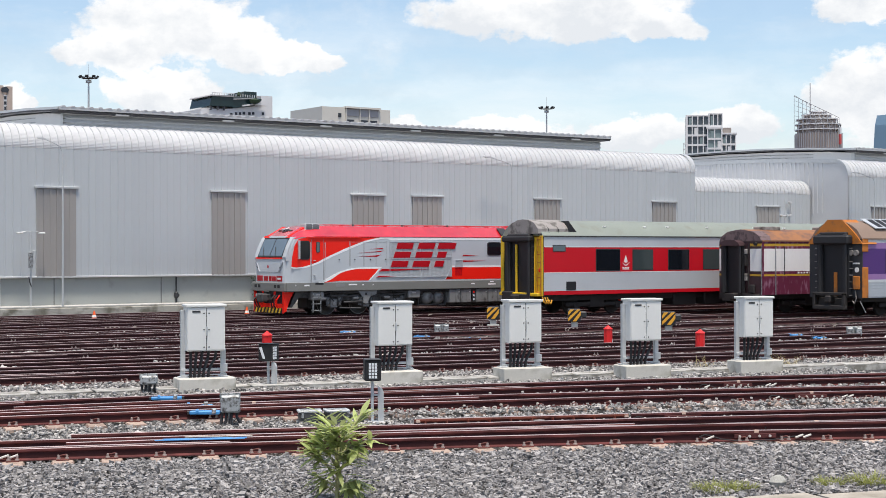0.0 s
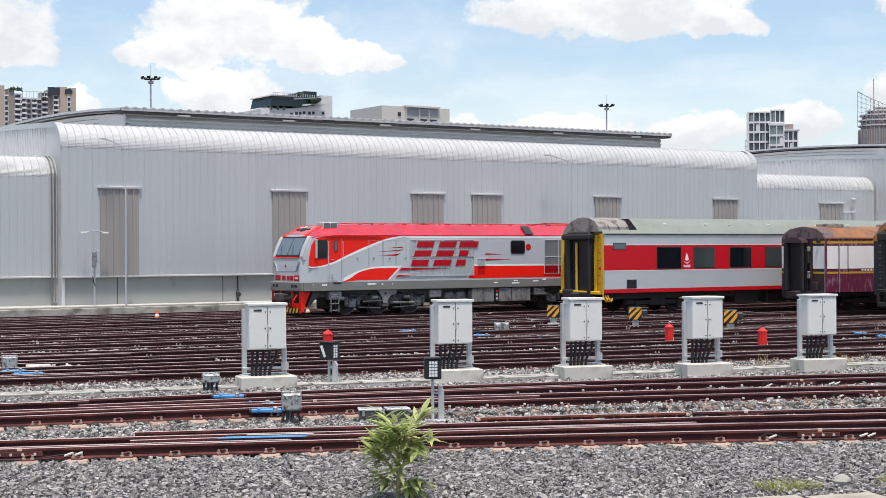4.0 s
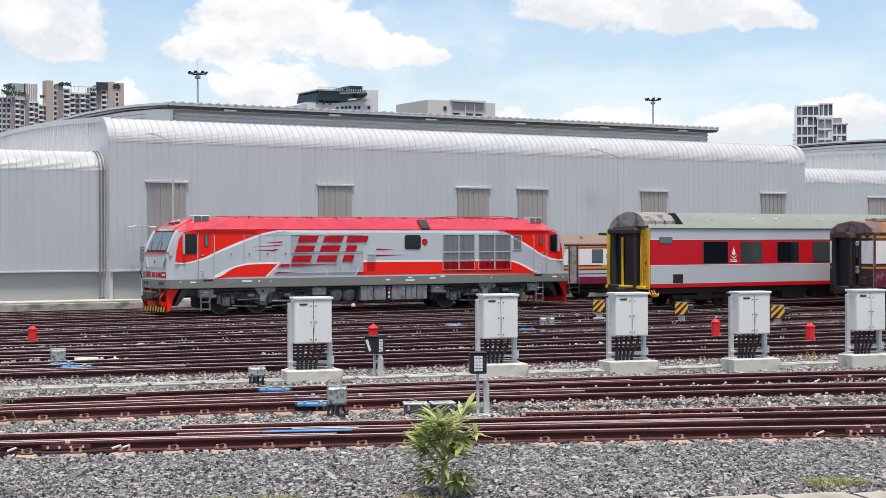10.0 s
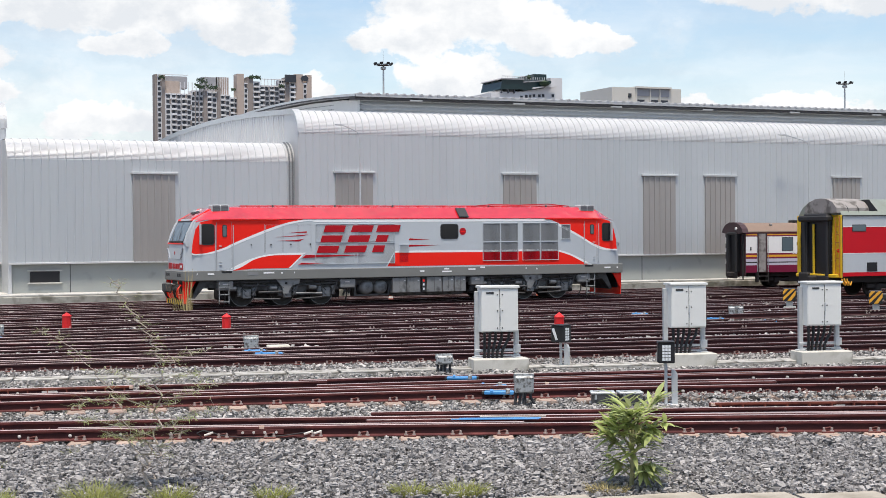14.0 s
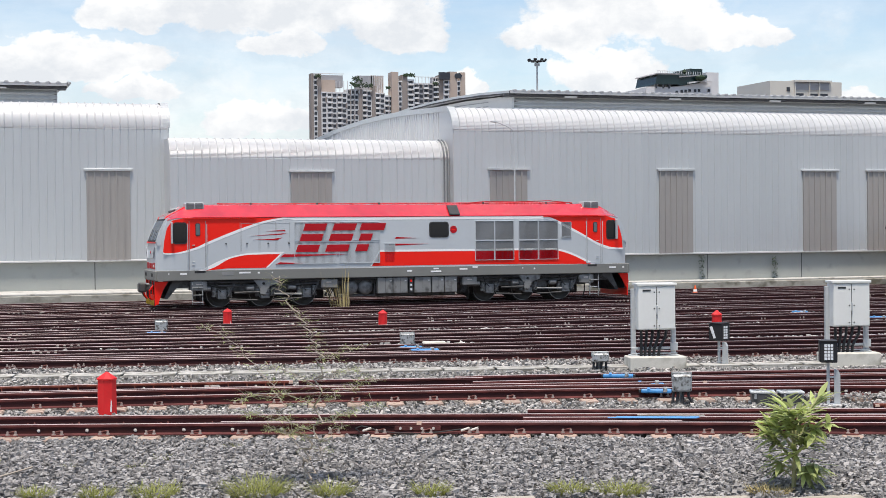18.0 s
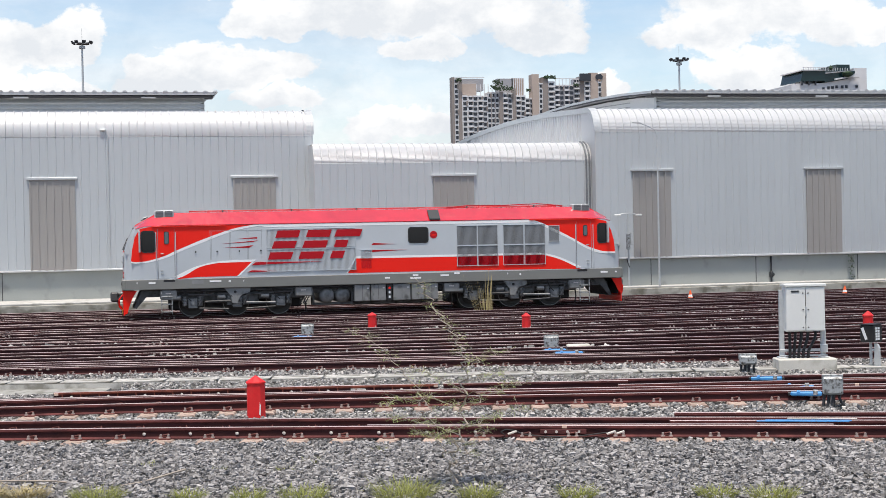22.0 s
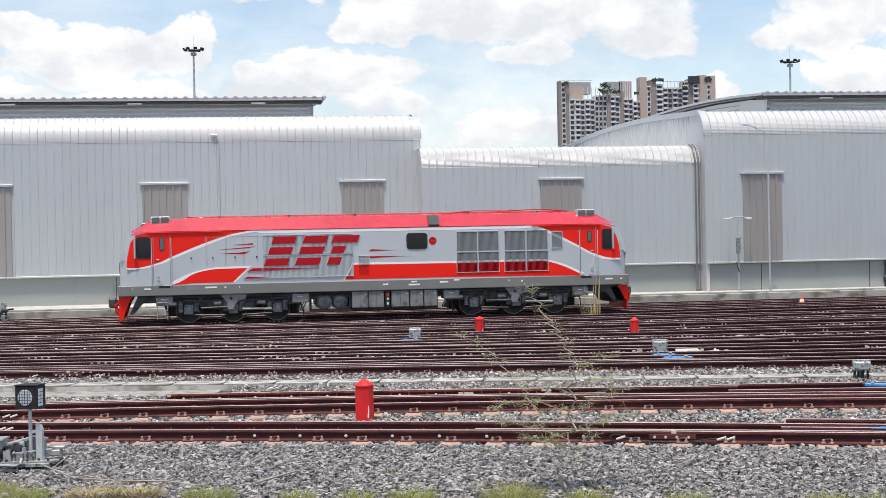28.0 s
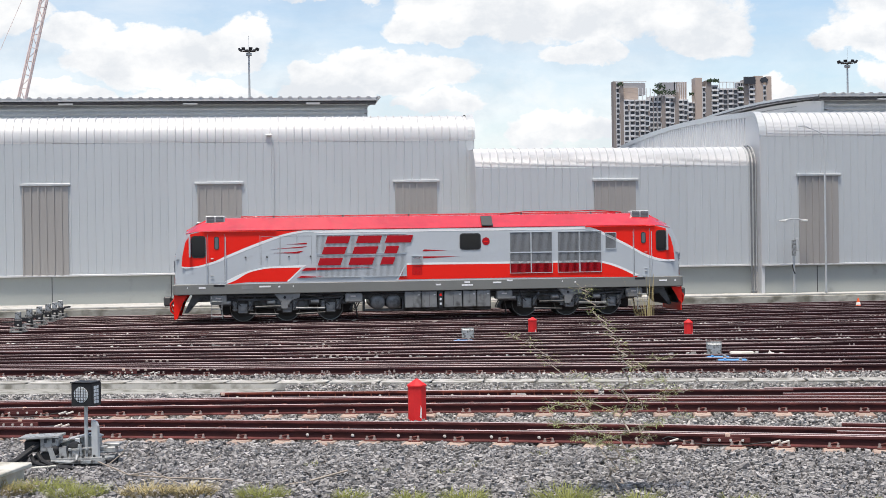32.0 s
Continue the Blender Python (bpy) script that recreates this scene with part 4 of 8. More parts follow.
decal("cant_stripe", [(-4.5, 3.30), (5.4, 3.30), (5.4, 3.20), (-4.0, 3.20)], L_WHITE, 0.005)
decal("red_cab_paint", list(smooth_curve([(5.45, 3.305), (6.11, 3.07), (6.92, 2.66), (7.52, 2.33), (8.13, 2.12), (8.62, 2.09)])) + [(8.58, 2.5), (8.48, 2.87), (8.30, 3.2), (7.9, 3.305)], L_RED)
decal("white_stripe", band([(5.2, 3.305), (5.6, 3.27), (6.11, 3.07), (6.92, 2.66), (7.52, 2.33), (8.13, 2.12), (8.62, 2.09)],
                           [(5.0, 3.22), (5.5, 3.18), (5.91, 3.06), (6.92, 2.57), (7.52, 2.24), (8.03, 2.05), (8.62, 2.03)]), L_WHITE, 0.006)
decal("lower_red_sweep", smooth_curve([(-7.22, 1.47), (-6.83, 1.60), (-6.35, 1.87), (-5.77, 2.00), (-5.2, 2.02), (-4.55, 2.02)]) + [(-5.04, 1.545), (-6.4, 1.545), (-6.9, 1.50)], L_RED)
decal("white_stripe", band([(-7.62, 1.42), (-7.22, 1.56), (-6.54, 1.87), (-5.87, 2.04), (-5.19, 2.085), (-4.38, 2.095)], [(-7.3, 1.44), (-6.83, 1.60), (-6.35, 1.865), (-5.77, 1.995), (-5.2, 2.015), (-4.50, 2.02)]), L_WHITE, 0.006)
decal("white_edge", [(-4.42, 2.07), (-4.54, 2.02), (-5.06, 1.545), (-4.98, 1.545)], L_WHITE, 0.006)
decal("lower_red_band", [(-0.95, 2.05), (2.67, 2.03)] + smooth_curve([(5.6, 2.04), (5.95, 2.02), (6.5, 1.86), (7.11, 1.58), (7.35, 1.47)]) + [(6.9, 1.50), (2.66, 1.545), (-1.24, 1.545)], L_RED)
decal("white_stripe", [(-0.95, 2.12), (2.67, 2.11)] + smooth_curve([(5.5, 2.11), (5.95, 2.085), (6.5, 1.94), (7.11, 1.67), (7.62, 1.42)]) + list(reversed(smooth_curve([(5.6, 2.045), (5.95, 2.02), (6.5, 1.86), (7.11, 1.58), (7.40, 1.45)]))) + [(2.67, 2.04), (-0.97, 2.05)], L_WHITE, 0.006)
decal("white_edge", [(-0.97, 2.05), (-0.92, 2.05), (-1.21, 1.545), (-1.27, 1.545)], L_WHITE, 0.007)
for poly in ([(-5.6, 2.66), (-4.5, 2.70), (-4.30, 2.76), (-4.5, 2.74)], [(-5.5, 2.53), (-4.65, 2.50), (-4.45, 2.60), (-4.75, 2.56)], [(-5.05, 2.82), (-4.35, 2.815), (-4.35, 2.87)],
             [(-4.55, 1.90), (-2.1, 1.98), (-4.4, 2.01)], [(-4.7, 1.66), (-3.7, 1.68), (-4.55, 1.73)], [(-0.35, 2.51), (0.5, 2.53), (-0.3, 2.58)], [(-0.7, 2.25), (0.95, 2.32), (-0.55, 2.34)]):
    decal("speed_stripe", poly, L_DARKRED, 0.03 if poly[0][0] < -4.0 and poly[0][1] < 2.0 else 0.006)

for sx in (-1, 1):
    part("cab_gutter", Shape().box(sx * 5.4, SIDE - 0.05, 3.275, sx * 7.9, SIDE, 3.30, 0.005), L_RED, loco, "red rain gutter over the cab side")
# grilles with standing slats
def grille(x0, x1, z0, z1, frame_mat, slats=26, proud=0.02, lower=None, mid=None):
    g = part("grille", Shape().box(x0, SIDE - 0.004, z0, x1, SIDE + 0.05, z1), L_SLAT_BACK if slats > 30 else L_DARK, loco, "ventilation grille with thin slats")
    rim, e = Shape(), 0.018
    for a, b, c, d in ((x0 - e, z0 - e, x1 + e, z0), (x0 - e, z1, x1 + e, z1 + e), (x0 - e, z0, x0, z1), (x1, z0, x1 + e, z1)):
        rim.box(a, SIDE - proud - 0.012, b, c, SIDE + 0.02, d)
    if mid:
        rim.box(x0, SIDE - proud - 0.012, mid - 0.02, x1, SIDE + 0.02, mid + 0.02)
    part("grille_frame", rim, frame_mat, g)
    top, bottom = Shape(), Shape()
    for i in range(slats):
        x = x0 + (x1 - x0) * (i + 0.5) / slats
        h = 0.27 * (x1 - x0) / slats
        top.box(x - h, SIDE - proud, lower or z0, x + h, SIDE + 0.01, z1)
        if lower:
            bottom.box(x - h, SIDE - proud, z0, x + h, SIDE + 0.01, lower)
    part("slats", top, L_GRILLE if slats < 30 else L_GREY, g)
    if lower:
        part("slats", bottom, L_DARKRED, g, "red-painted slats")


for a, b in ((-4.02, -2.53), (-2.40, -0.93)):
    grille(a, b, 1.68, 2.42, L_GREY, 36)
    grille(a, b, 2.50, 3.12, L_GREY, 36)
for a, b in ((2.73, 3.45), (3.49, 4.21), (4.43, 5.17), (5.22, 5.97)):
    grille(a, b, 1.71, 3.12, L_GREY, 18, lower=2.03, mid=2.42)
grille(6.13, 6.50, 2.52, 3.06, L_GREY, 10)
grille(-0.72, -0.36, 2.08, 2.34, L_GREY, 32)
for k in range(16):
    x = -0.72 + 0.0225 * k
    decal("vent_slat", [(x, 1.70), (x + 0.011, 1.70), (x + 0.011, 2.0), (x, 2.0)], L_DARKRED, 0.012, loco)
grille_top = part("roof_grille", Shape().prism([(-1.425, 3.36), (-1.425, 3.40), (-1.06, 3.72), (-1.02, 3.72), (-1.39, 3.36)], "x", 1.74, 2.13), STEEL_DARK, loco, "dark roof air intake")

# the big slanted emblem
emblem = decal("emblem_plate", [(-3.2, 2.55), (-3.1, 2.55), (-3.1, 2.57), (-3.2, 2.57)], L_DARKRED, 0.034)
for x0, x1, cut in ((-3.72, -2.93, 0.0), (-2.66, -1.84, 0.0), (-1.66, -0.76, 0.45)):
    for k, (z0, z1) in enumerate(((2.83, 3.08), (2.46, 2.71), (2.08, 2.33))):
        lean = 0.36 * (z0 - 2.83)
        up = 0.36 * (z1 - z0)
        a, b = x0 + lean + (0.22 * cut if k else 0), x1 + lean - (0.8 * cut if k else 0)
        decal("emblem_bar", [(a, z0), (b, z0), (b + up, z1), (a + up, z1)], L_DARKRED, 0.036, emblem)

decal("round_badge", [(1.88 + 0.135 * math.cos(a), 2.83 + 0.135 * math.sin(a)) for a in np.linspace(0, 2 * math.pi, 25)[:-1]], L_DARKRED, 0.010, loco, "round dark red badge")
decal("badge_mark", [(1.80, 2.80), (1.96, 2.80), (1.96, 2.84), (1.80, 2.84)], L_RED, 0.013, loco)


def window(x0, x1, z0, z1, glass, rim=0.035, name="side_window", lift=0.02):
    r = min(0.07, 0.3 * (x1 - x0))
    def ring(e):
        pts = []
        for cx, cz, a0 in ((x1 - r, z1 - r, 0), (x0 + r, z1 - r, 90), (x0 + r, z0 + r, 180), (x1 - r, z0 + r, 270)):
            pts += [(cx + (r + e) * math.cos(radians(a0 + k)), cz + (r + e) * math.sin(radians(a0 + k))) for k in (0, 30, 60, 90)]
        return pts
    w = part(name, Shape().prism(ring(rim), "y", SIDE - lift, SIDE + 0.02), RUBBER, loco, "black rubber-framed window")
    part("pane", Shape().prism(ring(-0.005), "y", SIDE - lift - 0.004, SIDE - lift + 0.01), glass, w)
    return w


window(-8.25, -7.83, 2.44, 3.12, GLASS)
window(7.98, 8.30, 2.44, 3.10, GLASS)
window(-7.49, -7.36, 2.70, 3.10, GLASS_PALE, 0.02)
window(7.43, 7.56, 2.70, 3.05, GLASS_PALE, 0.02)
window(0.99, 1.66, 2.58, 3.08, GLASS)
for sx in (-1, 1):
    # windscreen on the sloping nose, in a black frame within a red surround
    for name, mat, y0, y1, z0, z1, out in (("screen_surround", L_RED, -1.00, 1.16, 2.44, 3.36, 0.0), ("screen_frame", RUBBER, -1.02, 1.02, 2.50, 3.28, 0.02)):
        xa, xb = 8.835 + out - 0.46 * (z0 - 2.50), 8.835 + out - 0.46 * (z1 - 2.50)
        part(name, Shape().prism([(sx * xa, z0), (sx * xb, z1), (sx * (xb - 0.10), z1), (sx * (xa - 0.10), z0)], "y", y0, y1), mat, loco)
    for y0, y1 in ((-0.97, -0.03), (0.03, 0.97)):
        xa, xb = 8.865 - 0.46 * 0.06, 8.865 - 0.46 * 0.72
        part("windscreen", Shape().prism([(sx * xa, 2.56), (sx * xb, 3.22), (sx * (xb - 0.04), 3.22), (sx * (xa - 0.04), 2.56)], "y", y0, y1), SCREEN, loco, "slanted windscreen")
        part("wiper", Shape().line([(sx * 8.875, 0.5 * (y0 + y1), 2.52), (sx * 8.70, 0.5 * (y0 + y1) + 0.25, 2.92)], 0.010), RUBBER, loco)
    for z0, z1, y0, y1 in ((1.55, 1.74, -0.55, -0.25), (1.55, 1.74, -0.2, 0.0), (1.55, 1.74, 0.1, 0.42), (1.54, 1.76, 0.55, 1.0), (1.54, 1.76, -1.08, -0.62)):
        part("nose_mark", Shape().box(sx * 8.855, y0, z0, sx * 8.875, y1, z1, 0.004), L_DARKRED, loco, "red mark of a plain shape")
    part("number_bar", Shape().box(sx * 8.873, -0.98, 1.61, sx * 8.882, -0.72, 1.69), L_WHITE, loco)
    part("nose_badge", Shape().lathe([(0.02, 0.0), (0.06, 0.0), (0.06, 0.012), (0.02, 0.015)], 14, (sx * 8.87, 0.1, 2.12), "x"), L_DARKRED, loco, "small red badge")
    part("nose_sill", Shape().box(sx * 8.80, -1.36, 1.14, sx * 8.93, 1.36, 1.50, 0.03), L_SKIRT, loco)
    for y in (-1.0, -0.72, 0.62, 0.92):
        part("lamp_slot", Shape().box(sx * 8.925, y, 1.28, sx * 8.938, y + 0.2, 1.40, 0.01), BLACK, loco)
    part("horn", Shape().lathe([(0.03, 0.0), (0.04, 0.2), (0.10, 0.34)], 12, (sx * 8.15 - (0.34 if sx > 0 else 0.0), 0.25, 3.62), "x"), STEEL, loco)
    brow = Shape().prism([(sx * 8.50, 3.26), (sx * 8.44, 3.36), (sx * 7.74, 3.73), (sx * 7.70, 3.66)], "y", -0.95, 0.95)
    part("roof_brow", brow, L_RED, loco)
    for y, lean in ((-0.80, -1), (0.80, 1)):
        a = sx * 8.86
        lamp_glass = part("headlight", Shape().prism([(y, 1.92), (y + lean * 0.14, 1.98), (y + lean * 0.34, 2.30), (y + lean * 0.20, 2.26)], "x", a, a + sx * 0.035), HEADLIGHT, loco, "slanted clear headlight cluster")
        part("lamp_divider", Shape().prism([(y + lean * 0.08, 2.06), (y + lean * 0.22, 2.10), (y + lean * 0.24, 2.13), (y + lean * 0.10, 2.09)], "x", a + sx * 0.036, a + sx * 0.042), STEEL_DARK, lamp_glass)
    for y0, y1 in ((-1.30, -1.03), (1.03, 1.30)):
        part("screen_pillar", Shape().prism([(sx * 8.80, 2.36), (sx * 8.835, 2.50), (sx * 8.71, 2.86), (sx * 8.55, 3.18), (sx * 8.46, 3.30), (sx * 8.28, 3.30), (sx * 8.60, 2.36)], "y", y0, y1), L_GREY, loco, "grey pillar beside the windscreen")
    part("nose_seam", Shape().box(sx * 8.832, -1.0, 2.31, sx * 8.80, 1.0, 2.322).box(sx * 8.868, -1.0, 1.90, sx * 8.850, 1.0, 1.91), L_SKIRT, loco)
    dome = pose(sx * 8.10, 0, 3.545, 0, sx * 28, 0)
    rim = part("roof_light", Shape().lathe([(0.17, 0.0), (0.19, 0.03), (0.16, 0.045), (0.12, 0.03)], 20), STEEL_DARK, loco, "oval grey roof headlight housing", at=dome @ Matrix.Diagonal((0.75, 1.25, 1, 1)))
    for y in (-0.08, 0.08):
        part("lamp_glass", Shape().lathe([(0.06, 0.03), (0.065, 0.05), (0.02, 0.055)], 12, (0, y, 0)), GLASS, rim)
    for y in (-0.52, 0.36):
        part("brow_slot", Shape().box(-0.05, y, 0.02, 0.05, y + 0.20, 0.045, 0.01), BLACK, loco, "black slot in the roof brow", at=dome)
    # door with rails, steps, plough and coupler
    door = decal("cab_door", [(sx * 7.12, 1.52), (sx * 7.66, 1.52), (sx * 7.66, 1.56), (sx * 7.12, 1.56)], L_GREY, 0.012, loco)
    rail_shape = Shape()
    for x in (7.12, 7.78):
        rail_shape.tube((sx * x, SIDE - 0.05, 1.55), (sx * x, SIDE - 0.05, 3.10), 0.013, n=6)
        for z in (1.6, 3.05):
            rail_shape.tube((sx * x, SIDE - 0.05, z), (sx * x, SIDE + 0.01, z), 0.012, n=5)
    part("grab_rail", rail_shape, L_GREY, loco, "grey vertical grab rails")
    seam = Shape()
    for x in (7.16, 7.72):
        seam.box(sx * x - 0.008, SIDE - 0.008, 1.5, sx * x + 0.008, SIDE + 0.01, 3.2)
    seam.box(sx * 7.2, SIDE - 0.009, 1.55, sx * 7.64, SIDE + 0.01, 1.562)
    part("door_seam", seam, L_GRILLE, loco)
    for z in (1.68, 1.78, 2.35):
        part("door_handle", Shape().box(sx * 7.58 - 0.05, SIDE - 0.03, z, sx * 7.58 + 0.05, SIDE + 0.01, z + 0.03, 0.006), STEEL, loco)
    mirror = Shape().box(sx * 8.33 - 0.03, SIDE - 0.16, 2.42, sx * 8.33 + 0.03, SIDE - 0.02, 3.16, 0.015)
    part("side_mirror", mirror, STEEL, loco, "tall grey side mirror")
    part("air_horn_box", Shape().box(sx * 7.8, -1.06, 3.56, sx * 7.14, -0.62, 3.84, 0.03), STEEL, loco, "grey roof-mounted air conditioner")
    louv = Shape()
    for a, b in ((7.76, 7.50), (7.45, 7.19)):
        louv.box(sx * a, -1.075, 3.60, sx * b, -1.05, 3.82)
    part("air_grille", louv, L_DARK, loco, "dark wire grille")
    wires = Shape()
    for z in (3.66, 3.71, 3.76):
        wires.box(sx * 7.77, -1.082, z, sx * 7.18, -1.074, z + 0.008)
    part("grille_wire", wires, L_GRILLE, loco)
    steps = Shape()
    for z in (0.36, 0.62, 0.88):
        steps.box(sx * 7.62, SIDE + 0.0, z, sx * 7.28, SIDE + 0.2, z + 0.03, 0.005)
    steps.box(sx * 7.64, SIDE + 0.02, 0.3, sx * 7.61, SIDE + 0.06, 1.16).box(sx * 7.29, SIDE + 0.02, 0.3, sx * 7.26, SIDE + 0.06, 1.16)
    part("cab_steps", steps, STEEL_OLD, loco, "grey steel cab steps")
    guard_outline = [(sx * 8.90, 1.12), (sx * 8.44, 1.12), (sx * 8.60, 0.86), (sx * 8.70, 0.60), (sx * 8.78, 0.34), (sx * 8.90, 0.32)]
    if sx > 0:
        guard_outline = [(8.90, 1.12), (8.52, 1.12), (8.66, 0.90), (8.78, 0.66), (8.90, 0.52)]
    pl = part("obstacle_guard", Shape().prism(guard_outline, "y", -1.26, -1.20).box(sx * 8.90, -1.24, 0.28, sx * 8.86, 1.24, 0.66, 0.01), L_RED, loco, "red obstacle guard")
    part("guard_side", Shape().prism(guard_outline, "y", 1.20, 1.26), L_RED, pl)
    for y in (-1.24, -0.55, 0.45, 1.14):
        part("guard_upright", Shape().box(sx * 8.90, y, 0.6, sx * 8.86, y + 0.12, 1.14, 0.01), L_RED, pl)
    part("end_gear", Shape().prism([(sx * 8.28, 1.12), (sx * 7.75, 1.12), (sx * 7.80, 1.0), (sx * 8.10, 0.92), (sx * 8.46, 0.50), (sx * 8.56, 0.52)], "y", -1.12, 1.12), L_UNDER, pl, "dark gear behind the guard")
    # black plate paints the shade seen between the guard uprights
    part("guard_back", Shape().box(sx * 8.80, -1.15, 0.55, sx * 8.76, 1.15, 1.12), BLACK, pl, "black plate for the shade behind the guard")
    part("stripe_board", Shape().box(sx * 8.915, -1.15, 0.28, sx * 8.90, 1.15, 0.50), BLACK, pl, "black warning board")
    for k in range(8):
        y = -1.10 + 0.28 * k
        a = 8.915 if sx > 0 else -8.922
        part("hazard_stripe", Shape().prism([(y + 0.11, 0.29), (y + 0.24, 0.29), (y + 0.13, 0.49), (y, 0.49)], "x", a, a + 0.007), YELLOW, pl, "yellow warning stripe")
    part("hose_bracket", Shape().box(sx * 8.95, 0.3, 0.92, sx * 8.88, 1.0, 1.02, 0.01), STEEL, pl)
    coupler = Shape().box(sx * 8.6, -0.16, 0.78, sx * 9.1, 0.16, 1.02, 0.03).box(sx * 9.05, -0.24, 0.72, sx * 9.32, 0.22, 1.06, 0.05)
    part("coupler", coupler, L_UNDER, loco, "dark steel knuckle coupler")
    for k, y in enumerate((-0.95, -0.75, -0.55, 0.4, 0.55, 0.75)):
        part("brake_hose", Shape().line([(sx * 8.90, y, 1.0), (sx * (9.04 + 0.02 * k), y, 0.82), (sx * 9.03, y + 0.05, 0.58), (sx * 8.93, y + 0.1, 0.48)], 0.028), RUBBER if k % 3 else L_RED, loco, "looped brake hose")

# sill, undergear and bogies
sill = Shape().box(-8.84, SIDE - 0.012, 1.14, 8.84, 1.412, 1.50, 0.02)
sill_part = part("sill", sill, L_SKIRT, loco, "dark grey side sill")
for x in (-7.36, 7.36):
    part("step_pocket", Shape().box(x - 0.19, SIDE - 0.018, 1.40, x + 0.19, SIDE, 1.48, 0.02), BLACK, sill_part)
for x0, x1, z in ((-8.05, -7.82, 1.35), (8.05, 8.32, 1.33), (-8.45, -8.42, 1.36), (8.6, 8.66, 1.33), (-6.0, -5.6, 1.36), (-5.35, -5.28, 1.35), (-4.85, -4.82, 1.35), (0.1, 0.28, 1.32), (1.0, 1.4, 1.29), (1.1, 1.3, 1.39), (2.1, 2.4, 1.36), (2.6, 2.8, 1.42), (4.55, 4.58, 1.36), (5.0, 5.06, 1.33)):
    part("number_bar", Shape().box(x0, SIDE - 0.018, z, x1, SIDE, z + 0.055), L_WHITE, sill_part, "white marking bar")
part("data_plate", Shape().box(-6.6, SIDE - 0.018, 1.31, -6.2, SIDE, 1.43), L_BOX, sill_part)
part("underframe", Shape().box(-8.3, -1.05, 0.88, 8.3, 1.05, 1.15), L_UNDER, loco)
for a, b in ((-0.98, -0.42), (-0.40, 0.14), (0.40, 1.02), (1.06, 1.52), (1.55, 2.02)):
    box = part("equipment_box", Shape().box(a, SIDE + 0.04, 0.55, b, SIDE + 0.9, 1.12, 0.02), L_BOX, loco, "grey equipment box under the frame")
    part("box_latch", Shape().box(b - 0.12, SIDE + 0.025, 0.98, b - 0.05, SIDE + 0.04, 1.02), STEEL, box)
    part("box_seam", Shape().box(0.5 * (a + b) - 0.005, SIDE + 0.035, 0.6, 0.5 * (a + b) + 0.005, SIDE + 0.04, 1.1), L_UNDER, box)
part("tank_core", Shape().box(-1.0, -0.9, 0.42, 2.1, 1.35, 1.12, 0.03), L_UNDER, loco)
part("gauge_strip", Shape().box(0.19, SIDE + 0.03, 0.58, 0.34, SIDE + 0.1, 1.1), STEEL_DARK, loco)
for z in (0.64, 0.80, 0.95):
    part("gauge_glass", Shape().box(0.23, SIDE + 0.02, z, 0.30, SIDE + 0.032, z + 0.08), LENS if z < 0.9 else L_RED, loco)
for x in (-1.92, -1.36):
    part("air_reservoir", Shape().lathe([(0.02, -1.25), (0.16, -1.22), (0.25, -1.12), (0.28, -0.98), (0.28, 0.9), (0.2, 1.1), (0.02, 1.15)], 20, (x, 0, 0.78), "y"), L_BOX, loco, "grey round-ended air reservoir", smooth=50)
part("reservoir_cradle", Shape().box(-2.35, -1.05, 0.45, -1.02, -0.6, 0.52, 0.01).box(-2.42, -1.1, 0.45, -2.36, -0.6, 1.12).box(-1.06, -1.1, 0.45, -1.01, -0.6, 1.12), L_UNDER, loco)
pipes = Shape()
for k in range(9):
    x = random.uniform(-2.9, -2.4) if k < 4 else random.uniform(2.1, 2.7)
    pipes.line([(x, -1.15, 1.12), (x + 0.05, -1.2, 0.8), (x - 0.08, -1.15, 0.55), (x - 0.02, -1.0, 0.5)], 0.02)
pipes.line([(-7, -1.3, 1.10), (7, -1.3, 1.10)], 0.025).line([(-7, -1.24, 1.04), (7, -1.24, 1.04)], 0.016)
part("brake_pipe", pipes, STEEL_DARK, loco)


def wheel_shape():
    return Shape().lathe([(0.10, -0.02), (0.12, -0.05), (0.30, 0.0), (0.40, -0.05), (0.455, -0.05), (0.455, 0.09), (0.485, 0.10), (0.485, 0.13), (0.10, 0.12)], 28, axis="y")


ring_a = [(r * math.cos(a), y, r * math.sin(a)) for r, y in ((0.43, -0.056), (0.456, -0.056), (0.456, -0.03)) for a in np.linspace(0, 2 * math.pi, 29)[:-1]]
rim_mesh = Shape().add(ring_a, [(j * 28 + i, j * 28 + (i + 1) % 28, (j + 1) * 28 + (i + 1) % 28, (j + 1) * 28 + i) for j in range(2) for i in range(28)]).mesh("tyre_rim", L_BOX, 40)
wheel_mesh = wheel_shape().mesh("wheel", L_WHEEL, 40)
hub_mesh = Shape().box(-0.17, -0.24, -0.14, 0.17, -0.05, 0.15, 0.04).lathe([(0.13, -0.27), (0.13, -0.2), (0.02, -0.2)], 14, axis="y").mesh("axle_box", L_BOX)
coil = [(0.03, -0.02)]
for k in range(7):
    coil += [(0.072, 0.052 * k - 0.014), (0.098, 0.052 * k), (0.072, 0.052 * k + 0.014)]
spring_mesh = Shape().lathe(coil + [(0.03, 0.34)], 12).mesh("coil_spring", L_BOX, 40)
plate_shape = Shape().box(-0.16, -1.22, -0.17, 0.16, -1.16, 0.16, 0.02).lathe([(0.02, -1.26), (0.09, -1.25), (0.10, -1.21)], 12, axis="y")
axle_plate_mesh = plate_shape.mesh("axle_plate", L_BOX)
WHEELS = []
